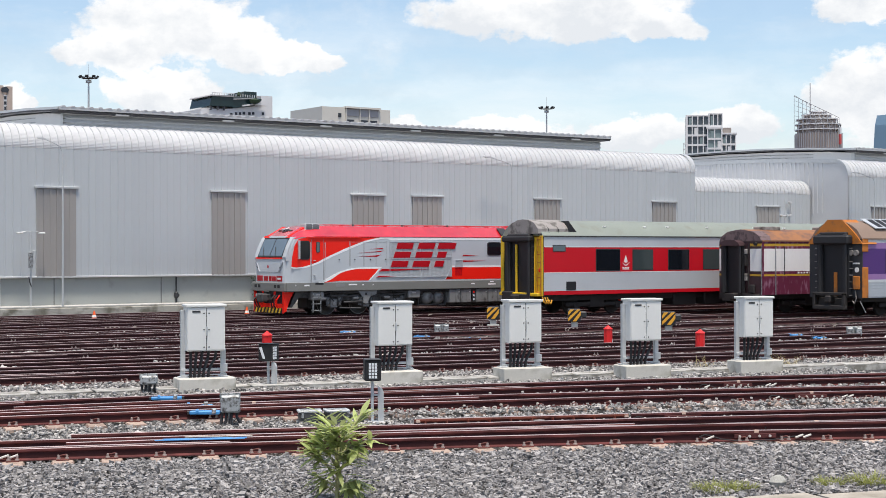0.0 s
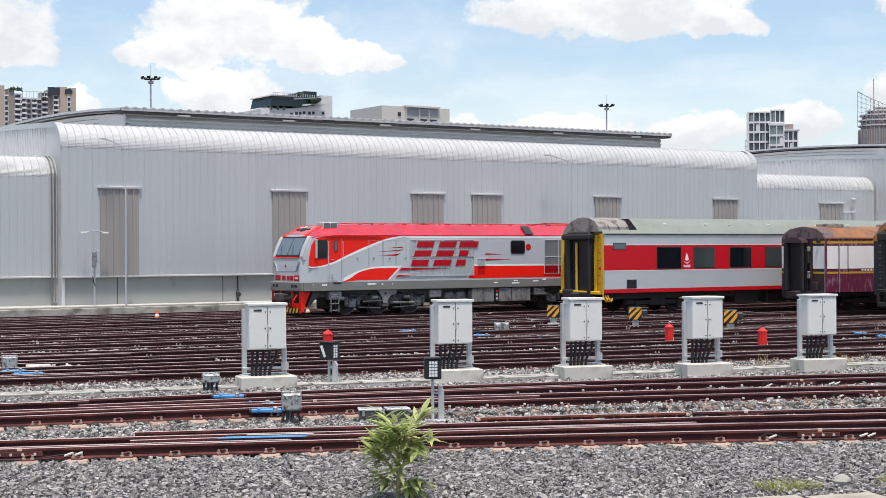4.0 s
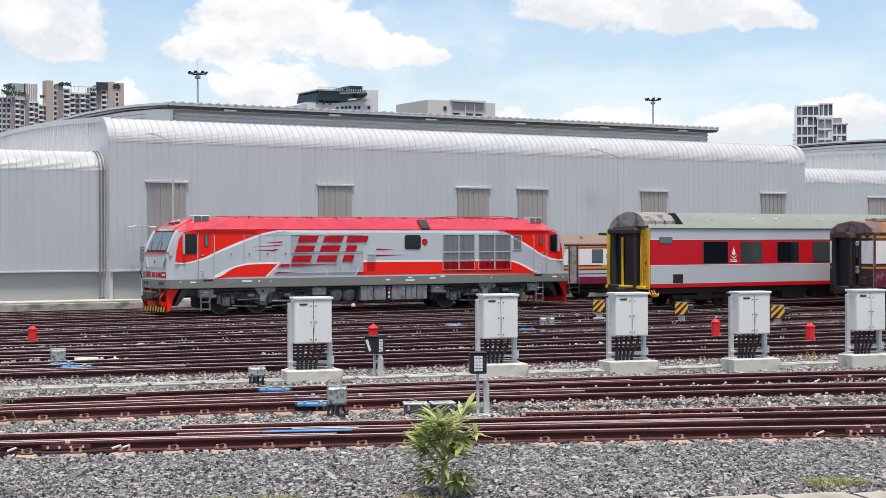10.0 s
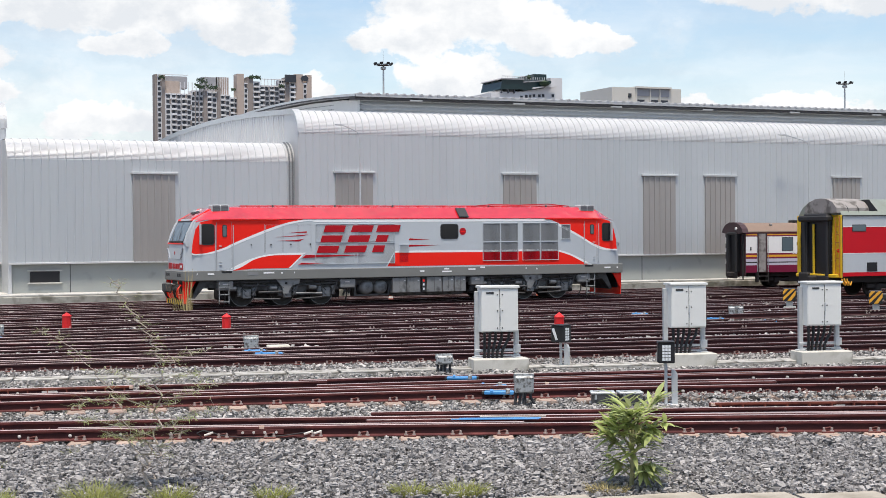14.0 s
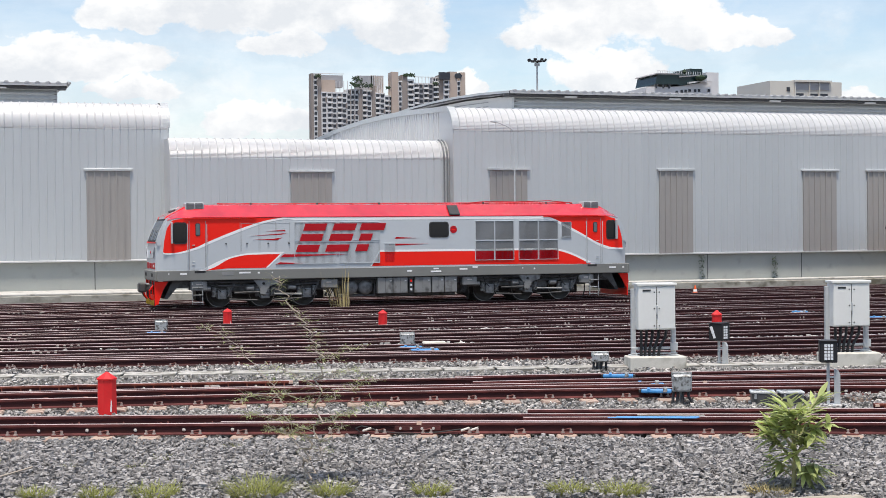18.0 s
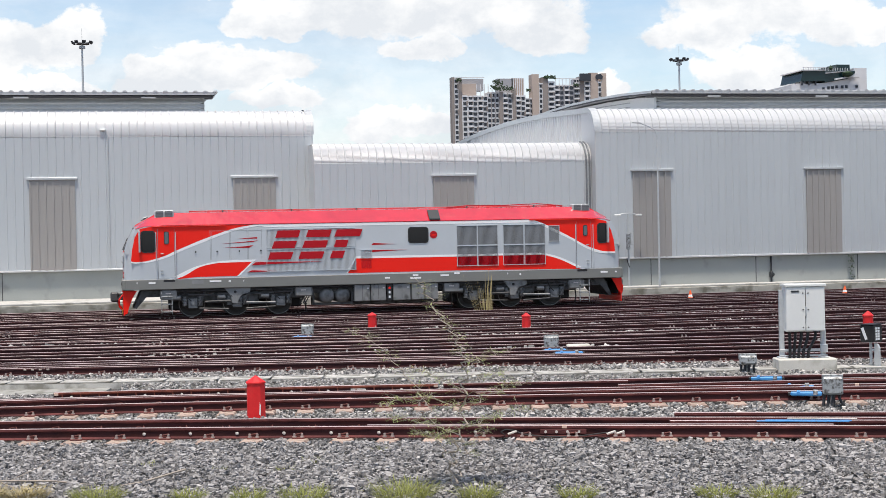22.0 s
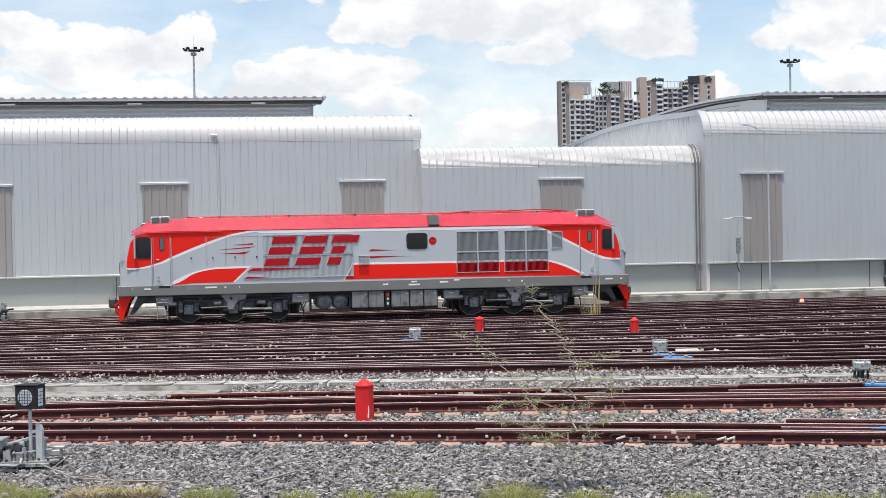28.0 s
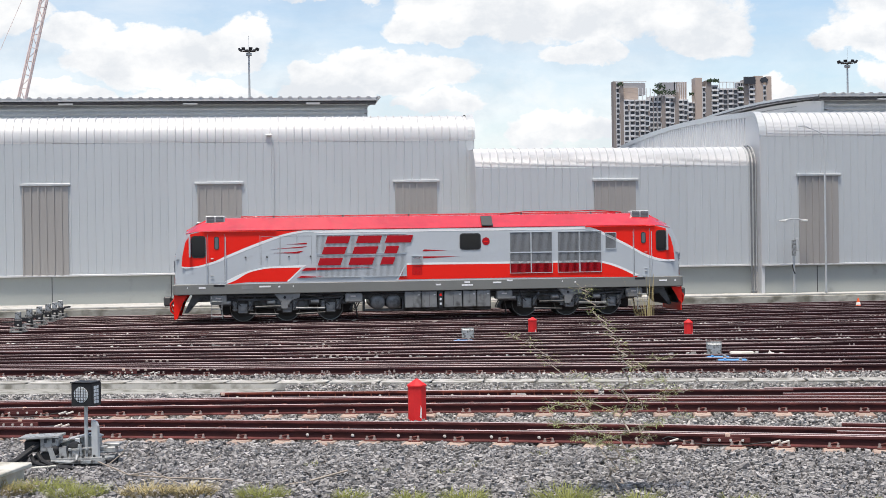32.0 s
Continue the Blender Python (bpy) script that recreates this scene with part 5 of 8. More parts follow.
for centre in (-5.05, 4.86):
    bogie = part("bogie", Shape().box(centre - 2.35, -1.14, 0.72, centre + 2.35, -0.98, 0.92, 0.03).box(centre - 2.35, 0.98, 0.72, centre + 2.35, 1.14, 0.92, 0.03).box(
        centre - 0.75, -1.2, 0.62, centre + 0.75, -0.95, 1.0, 0.05).box(centre - 0.5, -1.0, 0.6, centre + 0.5, 1.0, 0.95), L_UNDER, loco, "three-axle bogie frame")
    # added black block stands for the deep shade between the wheels
    part("bogie_core", Shape().box(centre - 2.3, -0.42, 0.40, centre + 2.3, 0.42, 1.0, 0.04), BLACK, bogie, "black backing block for the shade inside the bogie")
    for dx in (-1.52, 0.0, 1.50):
        for side in (-1, 1):
            w = part("wheel", wheel_mesh, None, bogie, at=pose(centre + dx, side * 0.54, 0.615, 0, 0, 0 if side < 0 else 180))
            part("tyre_rim", rim_mesh, None, w)
            WHEELS.append((w, centre + dx, side))
            part("axle_box", hub_mesh, None, bogie, at=pose(centre + dx, side * 0.86, 0.62, 0, 0, 0 if side < 0 else 180))
        for e in (-0.27, 0.27):
            part("coil_spring", spring_mesh, None, bogie, at=pose(centre + dx + e, -1.17, 0.56))
    for a, b in ((centre - 2.62, centre - 2.05), (centre + 2.0, centre + 2.6)):
        sand = part("sand_box", Shape().box(a, -1.34, 0.78, b, -1.0, 1.12, 0.04), L_BOX, bogie, "grey sand box")
        part("box_plate", Shape().box(a + 0.18, -1.35, 0.98, a + 0.36, -1.338, 1.02), BOLT, sand)
        part("sand_pipe", Shape().line([(0.5 * (a + b), -1.1, 0.8), (0.5 * (a + b) + 0.1, -0.9, 0.5), (0.5 * (a + b) + 0.15, -0.6, 0.25)], 0.025), L_UNDER, sand)
    part("hanger", Shape().prism([(centre - 0.45, 1.14), (centre + 0.45, 1.14), (centre + 0.42, 0.98), (centre + 0.15, 0.90), (centre + 0.05, 0.78), (centre + 0.0, 0.62), (centre - 0.2, 0.62), (centre - 0.22, 0.85)], "y", -1.34, -1.26), L_BOX, bogie, "pale grey cast hanger")
    part("hanger_bolt", Shape().lathe([(0.03, -1.36), (0.05, -1.34)], 10, (centre - 0.08, 0, 1.0), "y"), BLACK, bogie)
    for x0, z0, x1, z1, r in ((-1.1, 0.68, 0.1, 0.70, 0.042), (0.3, 0.62, 1.3, 0.60, 0.042), (-1.9, 0.95, -0.5, 0.9, 0.03), (0.3, 0.9, 1.9, 0.98, 0.03), (-1.3, 0.46, -0.3, 0.42, 0.03), (0.3, 0.42, 1.3, 0.46, 0.03), (-2.2, 1.06, 2.2, 1.05, 0.022)):
        part("link_rod", Shape().line([(centre + x0, -1.28, z0), (centre + x1, -1.28, z1)], r), L_BOX if z0 == 0.62 else L_UNDER, bogie, "steel brake and traction rod")
    for dx in (-1.52, 0.0, 1.5):
        part("damper", Shape().tube((centre + dx + 0.22, -1.24, 0.58), (centre + dx + 0.42, -1.24, 1.02), 0.045, n=8), L_UNDER, bogie)
        part("axle_plate", axle_plate_mesh, None, bogie, "grey bolted axle box cover", at=pose(centre + dx, 0, 0.64))
        part("brake_cylinder", Shape().lathe([(0.05, -0.14), (0.075, -0.12), (0.075, 0.12), (0.05, 0.14)], 12, (centre + dx - 0.55, -1.25, 0.84), "x"), L_BOX, bogie)
        part("cable", Shape().line([(centre + dx - 0.3, -1.3, 1.12), (centre + dx - 0.2, -1.33, 0.85), (centre + dx - 0.05, -1.3, 0.72)], 0.016), RUBBER, bogie)
door_lines = Shape()
for x0, x1 in ((-6.55, -5.96), (-5.92, -5.3), (-5.26, -4.7), (-4.66, -4.2)):
    for a, b, c, d in ((x0, 2.12, x0 + 0.012, 3.1), (x1, 2.12, x1 + 0.012, 3.14), (x0, 3.1, x1, 3.112)):
        if a > -6.2 or d < 3:
            door_lines.box(a, SIDE - 0.006, b, c, SIDE, d)
part("hatch_seam", door_lines, L_SLAT_BACK, body)
knobs = Shape()
for x in (-6.45, -5.72, -4.97, -4.23):
    knobs.lathe([(0.03, -0.03), (0.02, 0.0)], 8, (x, SIDE - 0.0, 2.40), "y")
part("hatch_lock", knobs, STEEL_DARK, body)

LOCO_WAY = [(0.0, 23.84), (1.0, 23.44), (2.0, 22.96), (3.0, 22.47), (4.0, 21.92), (4.5, 21.58), (6.5, 19.56), (7.0, 18.85), (8.0, 17.40), (9.0, 15.99), (10.0, 14.59), (11.0, 13.13), (12.0, 11.57),
            (13.0, 9.88), (14.0, 8.14), (14.5, 7.30), (16.5, 4.01), (17.0, 3.19), (18.0, 1.59), (19.0, 0.0), (20.0, -1.57), (21.0, -3.10), (22.0, -4.45), (23.0, -5.62), (24.0, -6.62), (25.0, -7.39),
            (25.5, -7.69), (27.5, -8.31), (28.5, -8.31), (32.0, -8.31)]
LOCO_AT = 5.57 + 8.31


def motions():
    walk(loco, [(t, pose(LOCO_AT + x, 53.70, 0)) for t, x in LOCO_WAY])
    # wheels roll with the way that the locomotive covers
    ts = np.arange(0, 32.01, 0.25)
    xs = np.interp(ts, [t for t, x in LOCO_WAY], [x for t, x in LOCO_WAY])
    for w, x, side in WHEELS:
        turned = [(float(t), pose(x, side * 0.54, 0.615, 0, math.degrees((q - xs[0]) / 0.455), 0) @ pose(0, 0, 0, 0, 0, 0 if side < 0 else 180)) for t, q in zip(ts, xs)]
        walk(w, turned)


# ---- relay cabinets on concrete blocks ----
def make_cabinet():
    """A white double-door relay cabinet; x along its front, the front at y = 0."""
    c = thing("relay_cabinet", "white double-door relay cabinet on steel posts over a concrete block", "cabinet", group="relay cabinets")
    part("base_block", Shape().box(-0.56, -0.02, -0.12, 0.56, 0.56, 0.295, 0.015), CONCRETE_NEW, c, "pale concrete block")
    box = part("housing", Shape().box(-0.375, 0.12, 0.82, 0.375, 0.48, 1.685, 0.008), WHITE, c, "white steel housing")
    part("top_cover", Shape().box(-0.40, 0.08, 1.685, 0.40, 0.52, 1.735, 0.008), WHITE, box)
    for a, b in ((-0.365, -0.006), (0.006, 0.365)):
        door = part("door", Shape().box(a, 0.100, 0.84, b, 0.122, 1.665, 0.006), WHITE, box)
        for z in (0.90, 1.24, 1.56):
            part("door_bolt", Shape().lathe([(0.014, -0.008), (0.014, 0.0), (0.004, 0.0)], 8, (0.05 if a > 0 else -0.05, 0.100, z), "y"), STEEL_DARK, door)
    part("door_gap", Shape().box(-0.006, 0.110, 0.84, 0.006, 0.119, 1.665), STEEL_DARK, box)
    part("lock_handle", Shape().box(-0.012, 0.07, 1.12, 0.018, 0.100, 1.30, 0.006), STEEL, box, "steel lock handle")
    part("name_plate", Shape().box(-0.28, 0.093, 1.575, -0.12, 0.100, 1.612), STEEL_DARK, box, "grey plate with bars of writing")
    for x in (-0.455, 0.35):
        post = Shape().box(x, 0.34, 0.295, x + 0.09, 0.43, 1.62 if x < 0 else 0.85, 0.006)
        part("post", post, STEEL, c, "galvanised steel post")
        part("foot_plate", Shape().box(x - 0.04, 0.28, 0.295, x + 0.13, 0.48, 0.32, 0.006), STEEL, c)
    part("cross_bar", Shape().box(-0.46, 0.31, 0.42, 0.46, 0.35, 0.47, 0.005), STEEL, c)
    part("cross_bar", Shape().box(-0.46, 0.31, 0.33, 0.46, 0.34, 0.355, 0.004), STEEL, c)
    part("clamp", Shape().box(0.32, 0.28, 0.40, 0.46, 0.33, 0.55, 0.005), STEEL, c)
    for x, lean in ((-0.27, 0.0), (-0.16, 0.03), (-0.04, 0.06), (0.09, 0.10), (0.24, 0.15)):
        part("cable", Shape().line([(x, 0.30, 0.83), (x - lean * 0.2, 0.29, 0.66), (x - lean, 0.29, 0.44), (x - lean * 1.1, 0.31, 0.28)], 0.030, 7), RUBBER, c, "thick black cable")
    return c


first = make_cabinet()
CABS = [(13.04, 26.78), (16.96, 26.04), (19.72, 25.22), (22.28, 24.27), (25.27, 23.80)]
first.matrix_basis = pose(*CABS[0], 0, 0, 0, -13)
for x, y in CABS[1:]:
    copy_thing(first, pose(x, y, 0.0, 0, 0, -13))

# ---- bollards ----
def make_bollard():
    b = thing("bollard", "red eight-sided marker bollard with a pointed top", "bollard", group="red bollards")
    part("shaft", Shape().lathe([(0.155, -0.035), (0.15, 0.50), (0.145, 0.505)], 8), RED, b)
    part("cap", Shape().lathe([(0.165, 0.506), (0.165, 0.53), (0.012, 0.63)], 8), RED, b)
    part("scuff", Shape().prism([(0.03, 0.02), (0.055, 0.0), (0.06, 0.16), (0.045, 0.22), (0.04, 0.12)], "y", -0.150, -0.13), WHITE_BAND, b, "chipped white patch")
    return b


bollard = make_bollard()
bollard.matrix_basis = pose(2.24, 24.27, 0.0)
for x, y, tall in ((7.66, 44.35, 0.89), (11.55, 41.3, 0.90), (28.90, 33.2, 0.96), (29.36, 29.92, 0.98), (18.66, 34.84, 1.1)):
    copy_thing(bollard, pose(x, y, 0.0, 0, 0, random.uniform(0, 40)) @ Matrix.Diagonal((0.85, 0.85, tall, 1)))


# ---- dwarf signals ----
def make_signal(at, height, width, face="grid", side=None, label="black dwarf signal with a white grid lens on a grey post"):
    s = thing("dwarf_signal", label, "railway signal", at, "dwarf signals")
    w, h = width / 2, 0.34
    z0 = height
    head = part("signal_head", Shape().box(-w, -0.13, z0, w, 0.16, z0 + h, 0.015).box(-w - 0.004, -0.15, z0 + h, w + 0.004, 0.165, z0 + h + 0.012, 0.004), BLACK, s, "black signal housing")
    if face == "grid":
        for i in range(3):
            for j in range(5):
                part("lens_cell", Shape().box(-0.075 + 0.052 * i, -0.137, z0 + 0.045 + 0.052 * j, -0.033 + 0.052 * i, -0.128, z0 + 0.087 + 0.052 * j), LENS, head)
    elif face == "round":
        part("lens", Shape().lathe([(0.115, -0.137), (0.115, -0.128)], 28, (0, 0, z0 + h / 2), "y"), LENS, head, "round pale gridded lens")
        for i in range(-2, 3):
            e = math.sqrt(0.115 ** 2 - (0.042 * i) ** 2)
            part("lens_bar", Shape().box(0.042 * i - 0.004, -0.141, z0 + h / 2 - e, 0.042 * i + 0.004, -0.1375, z0 + h / 2 + e), BLACK, head)
            part("lens_bar", Shape().box(-e, -0.1455, z0 + h / 2 + 0.042 * i - 0.004, e, -0.1415, z0 + h / 2 + 0.042 * i + 0.004), BLACK, head)
    else:
        part("lens", Shape().prism([(-0.13, z0 + 0.27), (-0.07, z0 + 0.29), (0.02, z0 + 0.06), (-0.03, z0 + 0.04)], "y", -0.137, -0.128), LENS, head, "slanted pale lens")
    if side:
        for i in range(2):
            for j in range(5):
                part("side_lens", Shape().box(w - 0.002, -0.06 + 0.07 * i, z0 + 0.04 + 0.052 * j, w + 0.007, -0.005 + 0.07 * i, z0 + 0.083 + 0.052 * j), LENS, head)
    part("post", Shape().tube((0, 0, -0.05), (0, 0, z0), 0.028, n=10), STEEL, s)
    part("bracket", Shape().prism([(0.10, -0.05), (0.20, -0.05), (0.20, 0.46), (0.17, 0.52), (0.13, 0.54), (0.10, 0.54)], "y", -0.03, 0.03).box(0.0, -0.02, 0.40, 0.12, 0.02, 0.43), STEEL, s, "grey upright steel bracket")
    part("base_plate", Shape().box(-0.12, -0.12, -0.06, 0.32, 0.14, -0.02, 0.005), STEEL, s)
    return s


make_signal(pose(13.22, 21.05, 0, 0, 0, -26) @ Matrix.Diagonal((0.93, 0.93, 1, 1)), 0.65, 0.29)
make_signal(pose(14.47, 26.97, 0, 0, 0, -64), 0.565, 0.31, "slash", "side")
make_signal(pose(-2.48, 20.03, 0.10, 0, 0, -24) @ Matrix.Scale(0.89, 4), 0.755, 0.335, "round", "side")


# ---- point machines, junction boxes and blue switch covers ----
def junction_box(x, y, turn, w=0.28, h=0.26, z=0.26, double=False):
    j = thing("junction_box", "grey metal junction box on a post with black cables", "junction box", pose(x, y, 0, 0, 0, turn), "junction boxes")
    for k in ((-0.23, 0.035) if double else (-w / 2,)):
        ww = 0.19 if double else w
        b = part("box", Shape().box(k, -0.1, z, k + ww, 0.10, z + h, 0.02), STEEL_OLD, j)
        part("box_lid", Shape().box(k + 0.015, -0.118, z + 0.02, k + ww - 0.015, -0.1, z + h - 0.02, 0.012), STEEL_OLD, b)
        for dx in (0.03, ww - 0.03):
            for dz in (0.04, h - 0.04):
                part("lid_screw", Shape().lathe([(0.010, -0.126), (0.010, -0.117)], 6, (k + dx, 0, z + dz), "y"), STEEL_DARK, b)
        part("flange", Shape().box(k - 0.012, 0.06, z + h * 0.55, k + ww + 0.012, 0.09, z + h + 0.03, 0.006), STEEL_OLD, b)
    part("post", Shape().box(-0.035, 0.0, -0.1, 0.035, 0.06, z + h + 0.03, 0.005), STEEL_OLD, j)
    for k in (-0.13, -0.06, 0.02, 0.11):
        part("cable", Shape().line([(k, -0.02, z + 0.02), (k - 0.01, -0.04, z * 0.55), (k + (0.09 if k > 0.05 else -0.03), -0.08, -0.06)], 0.024), RUBBER, j, "black cable")
    return j


junction_box(11.14, 22.05, -24, w=0.31, h=0.28, z=0.17)
junction_box(12.02, 27.25, -18, w=0.32, h=0.17, z=0.20)
junction_box(10.15, 34.2, -15, 0.33, 0.30, 0.08)
junction_box(5.45, 42.3, -8, 0.33, 0.30, 0.06)
junction_box(27.9, 40.2, -30, h=0.26, z=0.1, double=True)
junction_box(37.7, 31.6, -42, h=0.26, z=0.08, double=True)


def switch_cover(x, y, length, turn, label="bright blue switch rod cover between the rails"):
    c = thing("switch_cover", label, "switch cover", pose(x, y, 0.06, 0, 0, turn), "blue switch covers")
    part("cover", Shape().box(-length / 2, -0.09, 0.02, length / 2, 0.09, 0.082, 0.015), BLUE, c)
    part("cover_clamp", Shape().box(-length * 0.3, -0.10, 0.04, -length * 0.3 + 0.05, 0.10, 0.10, 0.006), BLUE, c)
    part("cover_clamp", Shape().box(length * 0.22, -0.10, 0.04, length * 0.22 + 0.07, 0.10, 0.11, 0.006), STEEL_OLD, c)
    part("end_lug", Shape().box(-length / 2 - 0.04, -0.05, 0.02, -length / 2, 0.05, 0.08, 0.01), STEEL_DARK, c)
    part("end_lug", Shape().box(length / 2, -0.05, 0.02, length / 2 + 0.04, 0.05, 0.08, 0.01), STEEL_DARK, c)


for x, y, ln, turn in ((11.54, 25.38, 0.55, -26), (11.40, 23.84, 0.55, -26), (11.04, 22.78, 0.50, -26), (10.05, 32.5, 0.62, -12), (10.0, 33.4, 0.5, -12),
                       (5.15, 41.0, 0.5, -5), (25.57, 42.2, 0.5, -36), (26.07, 38.65, 0.5, -35), (26.7, 36.8, 0.45, -35), (36.05, 32.6, 0.5, -34), (35.5, 31.1, 0.4, -34)):
    switch_cover(x, y, ln, turn)
painted = thing("painted_switch_rail", "switch rail stretch painted bright blue and white", "rail paint", pose(9.25, 19.25, 0, 0, 0, -23.5), kind="structure")
part("blue_bar", Shape().box(-0.62, -0.10, 0.158, 0.62, -0.05, 0.172, 0.004), BLUE, painted)
part("blue_bar", Shape().box(-0.50, 0.05, 0.150, 0.66, 0.10, 0.166, 0.004), BLUE, painted)
part("white_bar", Shape().box(-0.20, 0.24, 0.155, 0.75, 0.29, 0.166, 0.004), CONCRETE_NEW, painted, "white painted bar")
lid = thing("stone_lid", "flat pale concrete cover lying by the switch", "cover", pose(10.85, 34.3, 0, 0, 0, -12))
part("slab", Shape().box(-0.28, -0.2, 0.1, 0.28, 0.2, 0.16, 0.03), CONCRETE_NEW, lid)


def point_machine(x, y, turn):
    p = thing("point_machine", "grey cast point machine with bolted covers", "point machine", pose(x, y, -0.07, 0, 0, turn), "point machines")
    # solid casing; the hollow front's shade is put into its colour
    part("casing", Shape().prism([(-0.20, 0.0), (0.20, 0.0), (0.20, 0.15), (0.14, 0.20), (-0.20, 0.21)], "y", -0.16, 0.16), L_UNDER, p, "casing coloured dark for the shade in its hollow front")
    part("cover", Shape().box(-0.22, -0.17, 0.205, 0.18, 0.17, 0.24, 0.008), STEEL, p, "pale steel cover")
    part("cover_panel", Shape().box(-0.17, -0.11, 0.238, 0.13, 0.12, 0.246, 0.004), STEEL_OLD, p)
    for k in (-0.16, 0.12):
        part("cover_clip", Shape().box(k, -0.185, 0.12, k + 0.04, -0.16, 0.23, 0.006), STEEL_OLD, p)
    return p


point_machine(12.40, 21.65, -26)
point_machine(12.81, 21.47, -20)
CAST = material("pale_cast_steel", (0.40, 0.41, 0.41), 0.5, 0.2, 0.2, 7, 50, stain=(0.16, 0.155, 0.15), stain_at=0.58, per_object=0.2)
big = thing("point_machine", "grey point machine with a terminal box, drive rods and black cables", "point machine", pose(-2.66, 20.0, 0.07, 0, 0, -6) @ Matrix.Scale(0.88, 4), "point machines")
# added black block stands for the shadow below the raised machine
part("under_frame", Shape().box(-0.60, -0.13, -0.16, 0.60, 0.42, 0.02, 0.01), BLACK, big, "black block for the shadow under the machine")
plate = part("signal_plate", Shape().prism([(-0.20, -0.16), (0.52, -0.16), (0.62, -0.02), (0.60, 0.10), (-0.20, 0.10)], "z", 0.025, 0.05), CAST, big, "pale steel foot plate")
for k in range(5):
    part("plate_bolt", Shape().lathe([(0.02, 0.05), (0.02, 0.075), (0.008, 0.085)], 6, (-0.12 + 0.15 * k, -0.11 + 0.07 * (k % 2), 0)), STEEL_DARK, plate)
part("plate_edge", Shape().box(-0.20, -0.165, -0.03, 0.52, -0.150, 0.024, 0.004), STEEL_OLD, plate)
box = part("terminal_box", Shape().box(-0.46, -0.04, 0.14, -0.20, 0.30, 0.33, 0.012).box(-0.74, 0.22, 0.14, -0.46, 0.30, 0.32, 0.008), CAST, big, "open-fronted pale terminal box")
part("terminal_lid", Shape().prism([(-0.77, 0.325), (-0.17, 0.345), (-0.17, 0.372), (-0.77, 0.350)], "y", -0.08, 0.34), CAST, box, "flat lid with a worn dark panel")
part("lid_panel", Shape().prism([(-0.66, 0.3535), (-0.28, 0.3665), (-0.28, 0.371), (-0.66, 0.358)], "y", -0.02, 0.28), STEEL_OLD, box)
part("box_hinge", Shape().box(-0.40, -0.055, 0.27, -0.36, -0.04, 0.33, 0.004).box(-0.28, -0.055, 0.27, -0.24, -0.04, 0.33, 0.004), STEEL_DARK, box)
# black filling stands for the shade in the box's hollow
part("terminal_block", Shape().box(-0.70, 0.0, 0.13, -0.48, 0.21, 0.29, 0.01), BLACK, box)
case = part("gear_case", Shape().prism([(-0.30, 0.06), (0.34, 0.06), (0.34, 0.30), (0.20, 0.345), (-0.10, 0.28), (-0.30, 0.22)], "y", 0.16, 0.46), CAST, big, "sloping pale gear casing")
part("gear_lid", Shape().prism([(-0.34, 0.225), (-0.10, 0.29), (0.20, 0.36), (0.36, 0.315), (0.36, 0.295), (0.20, 0.338), (-0.10, 0.268), (-0.34, 0.205)], "y", 0.10, 0.50), CAST, case)
for k in range(4):
    part("lid_bolt", Shape().lathe([(0.016, 0.0), (0.016, 0.03), (0.006, 0.036)], 6, (-0.22 + 0.15 * k, 0.14, 0.235 + 0.033 * k)), STEEL_DARK, case)
part("lid_clasp", Shape().box(0.02, 0.085, 0.20, 0.10, 0.10, 0.31, 0.006), STEEL, case)
part("motor_end", Shape().lathe([(0.03, -0.12), (0.09, -0.10), (0.105, 0.0), (0.105, 0.10)], 16, (0.02, 0.08, 0.17), "y"), BLACK, big, "round black motor end")
part("motor_end", Shape().lathe([(0.03, -0.10), (0.07, -0.08), (0.08, 0.10)], 14, (-0.24, 0.02, 0.16), "y"), BLACK, big, "round black motor end")
part("bracket", Shape().prism([(-0.34, 0.20), (-0.27, 0.20), (-0.20, 0.0), (-0.28, -0.01)], "y", -0.10, -0.07), CAST, big, "slanted pale bracket")
part("bracket", Shape().prism([(-0.17, 0.20), (-0.07, 0.22), (-0.05, 0.0), (-0.16, -0.01)], "y", -0.10, -0.02), CAST, big, "slanted pale bracket")
part("bracket", Shape().prism([(0.10, 0.24), (0.15, 0.24), (0.15, 0.04), (0.08, 0.04)], "y", -0.06, 0.0), STEEL_OLD, big)
part("foot_bar", Shape().line([(-0.26, -0.20, 0.02), (0.02, -0.22, 0.0), (0.10, -0.20, 0.02), (0.10, -0.12, 0.09)], 0.020, 8), CAST, big, "bent pale foot bar")
part("drum", Shape().lathe([(0.06, 0.02), (0.06, 0.15), (0.07, 0.155), (0.07, 0.175), (0.03, 0.18)], 14, (0.06, -0.04, 0.0)), CAST, big, "upright steel cylinder")
part("rod", Shape().line([(0.10, 0.02, 0.16), (0.50, 0.10, 0.19)], 0.018, 8), CAST, big, "steel drive rod")
part("rod", Shape().line([(0.30, 0.05, 0.10), (0.70, 0.42, 0.08)], 0.018, 8), CAST, big, "steel drive rod")
part("rod", Shape().line([(0.34, 0.10, 0.14), (0.40, 0.10, 0.30)], 0.012, 6), STEEL, big)
part("end_block", Shape().box(0.36, 0.16, 0.08, 0.60, 0.36, 0.17, 0.012).box(0.42, 0.20, 0.17, 0.66, 0.40, 0.22, 0.012), CAST, big, "stepped pale slide casing")
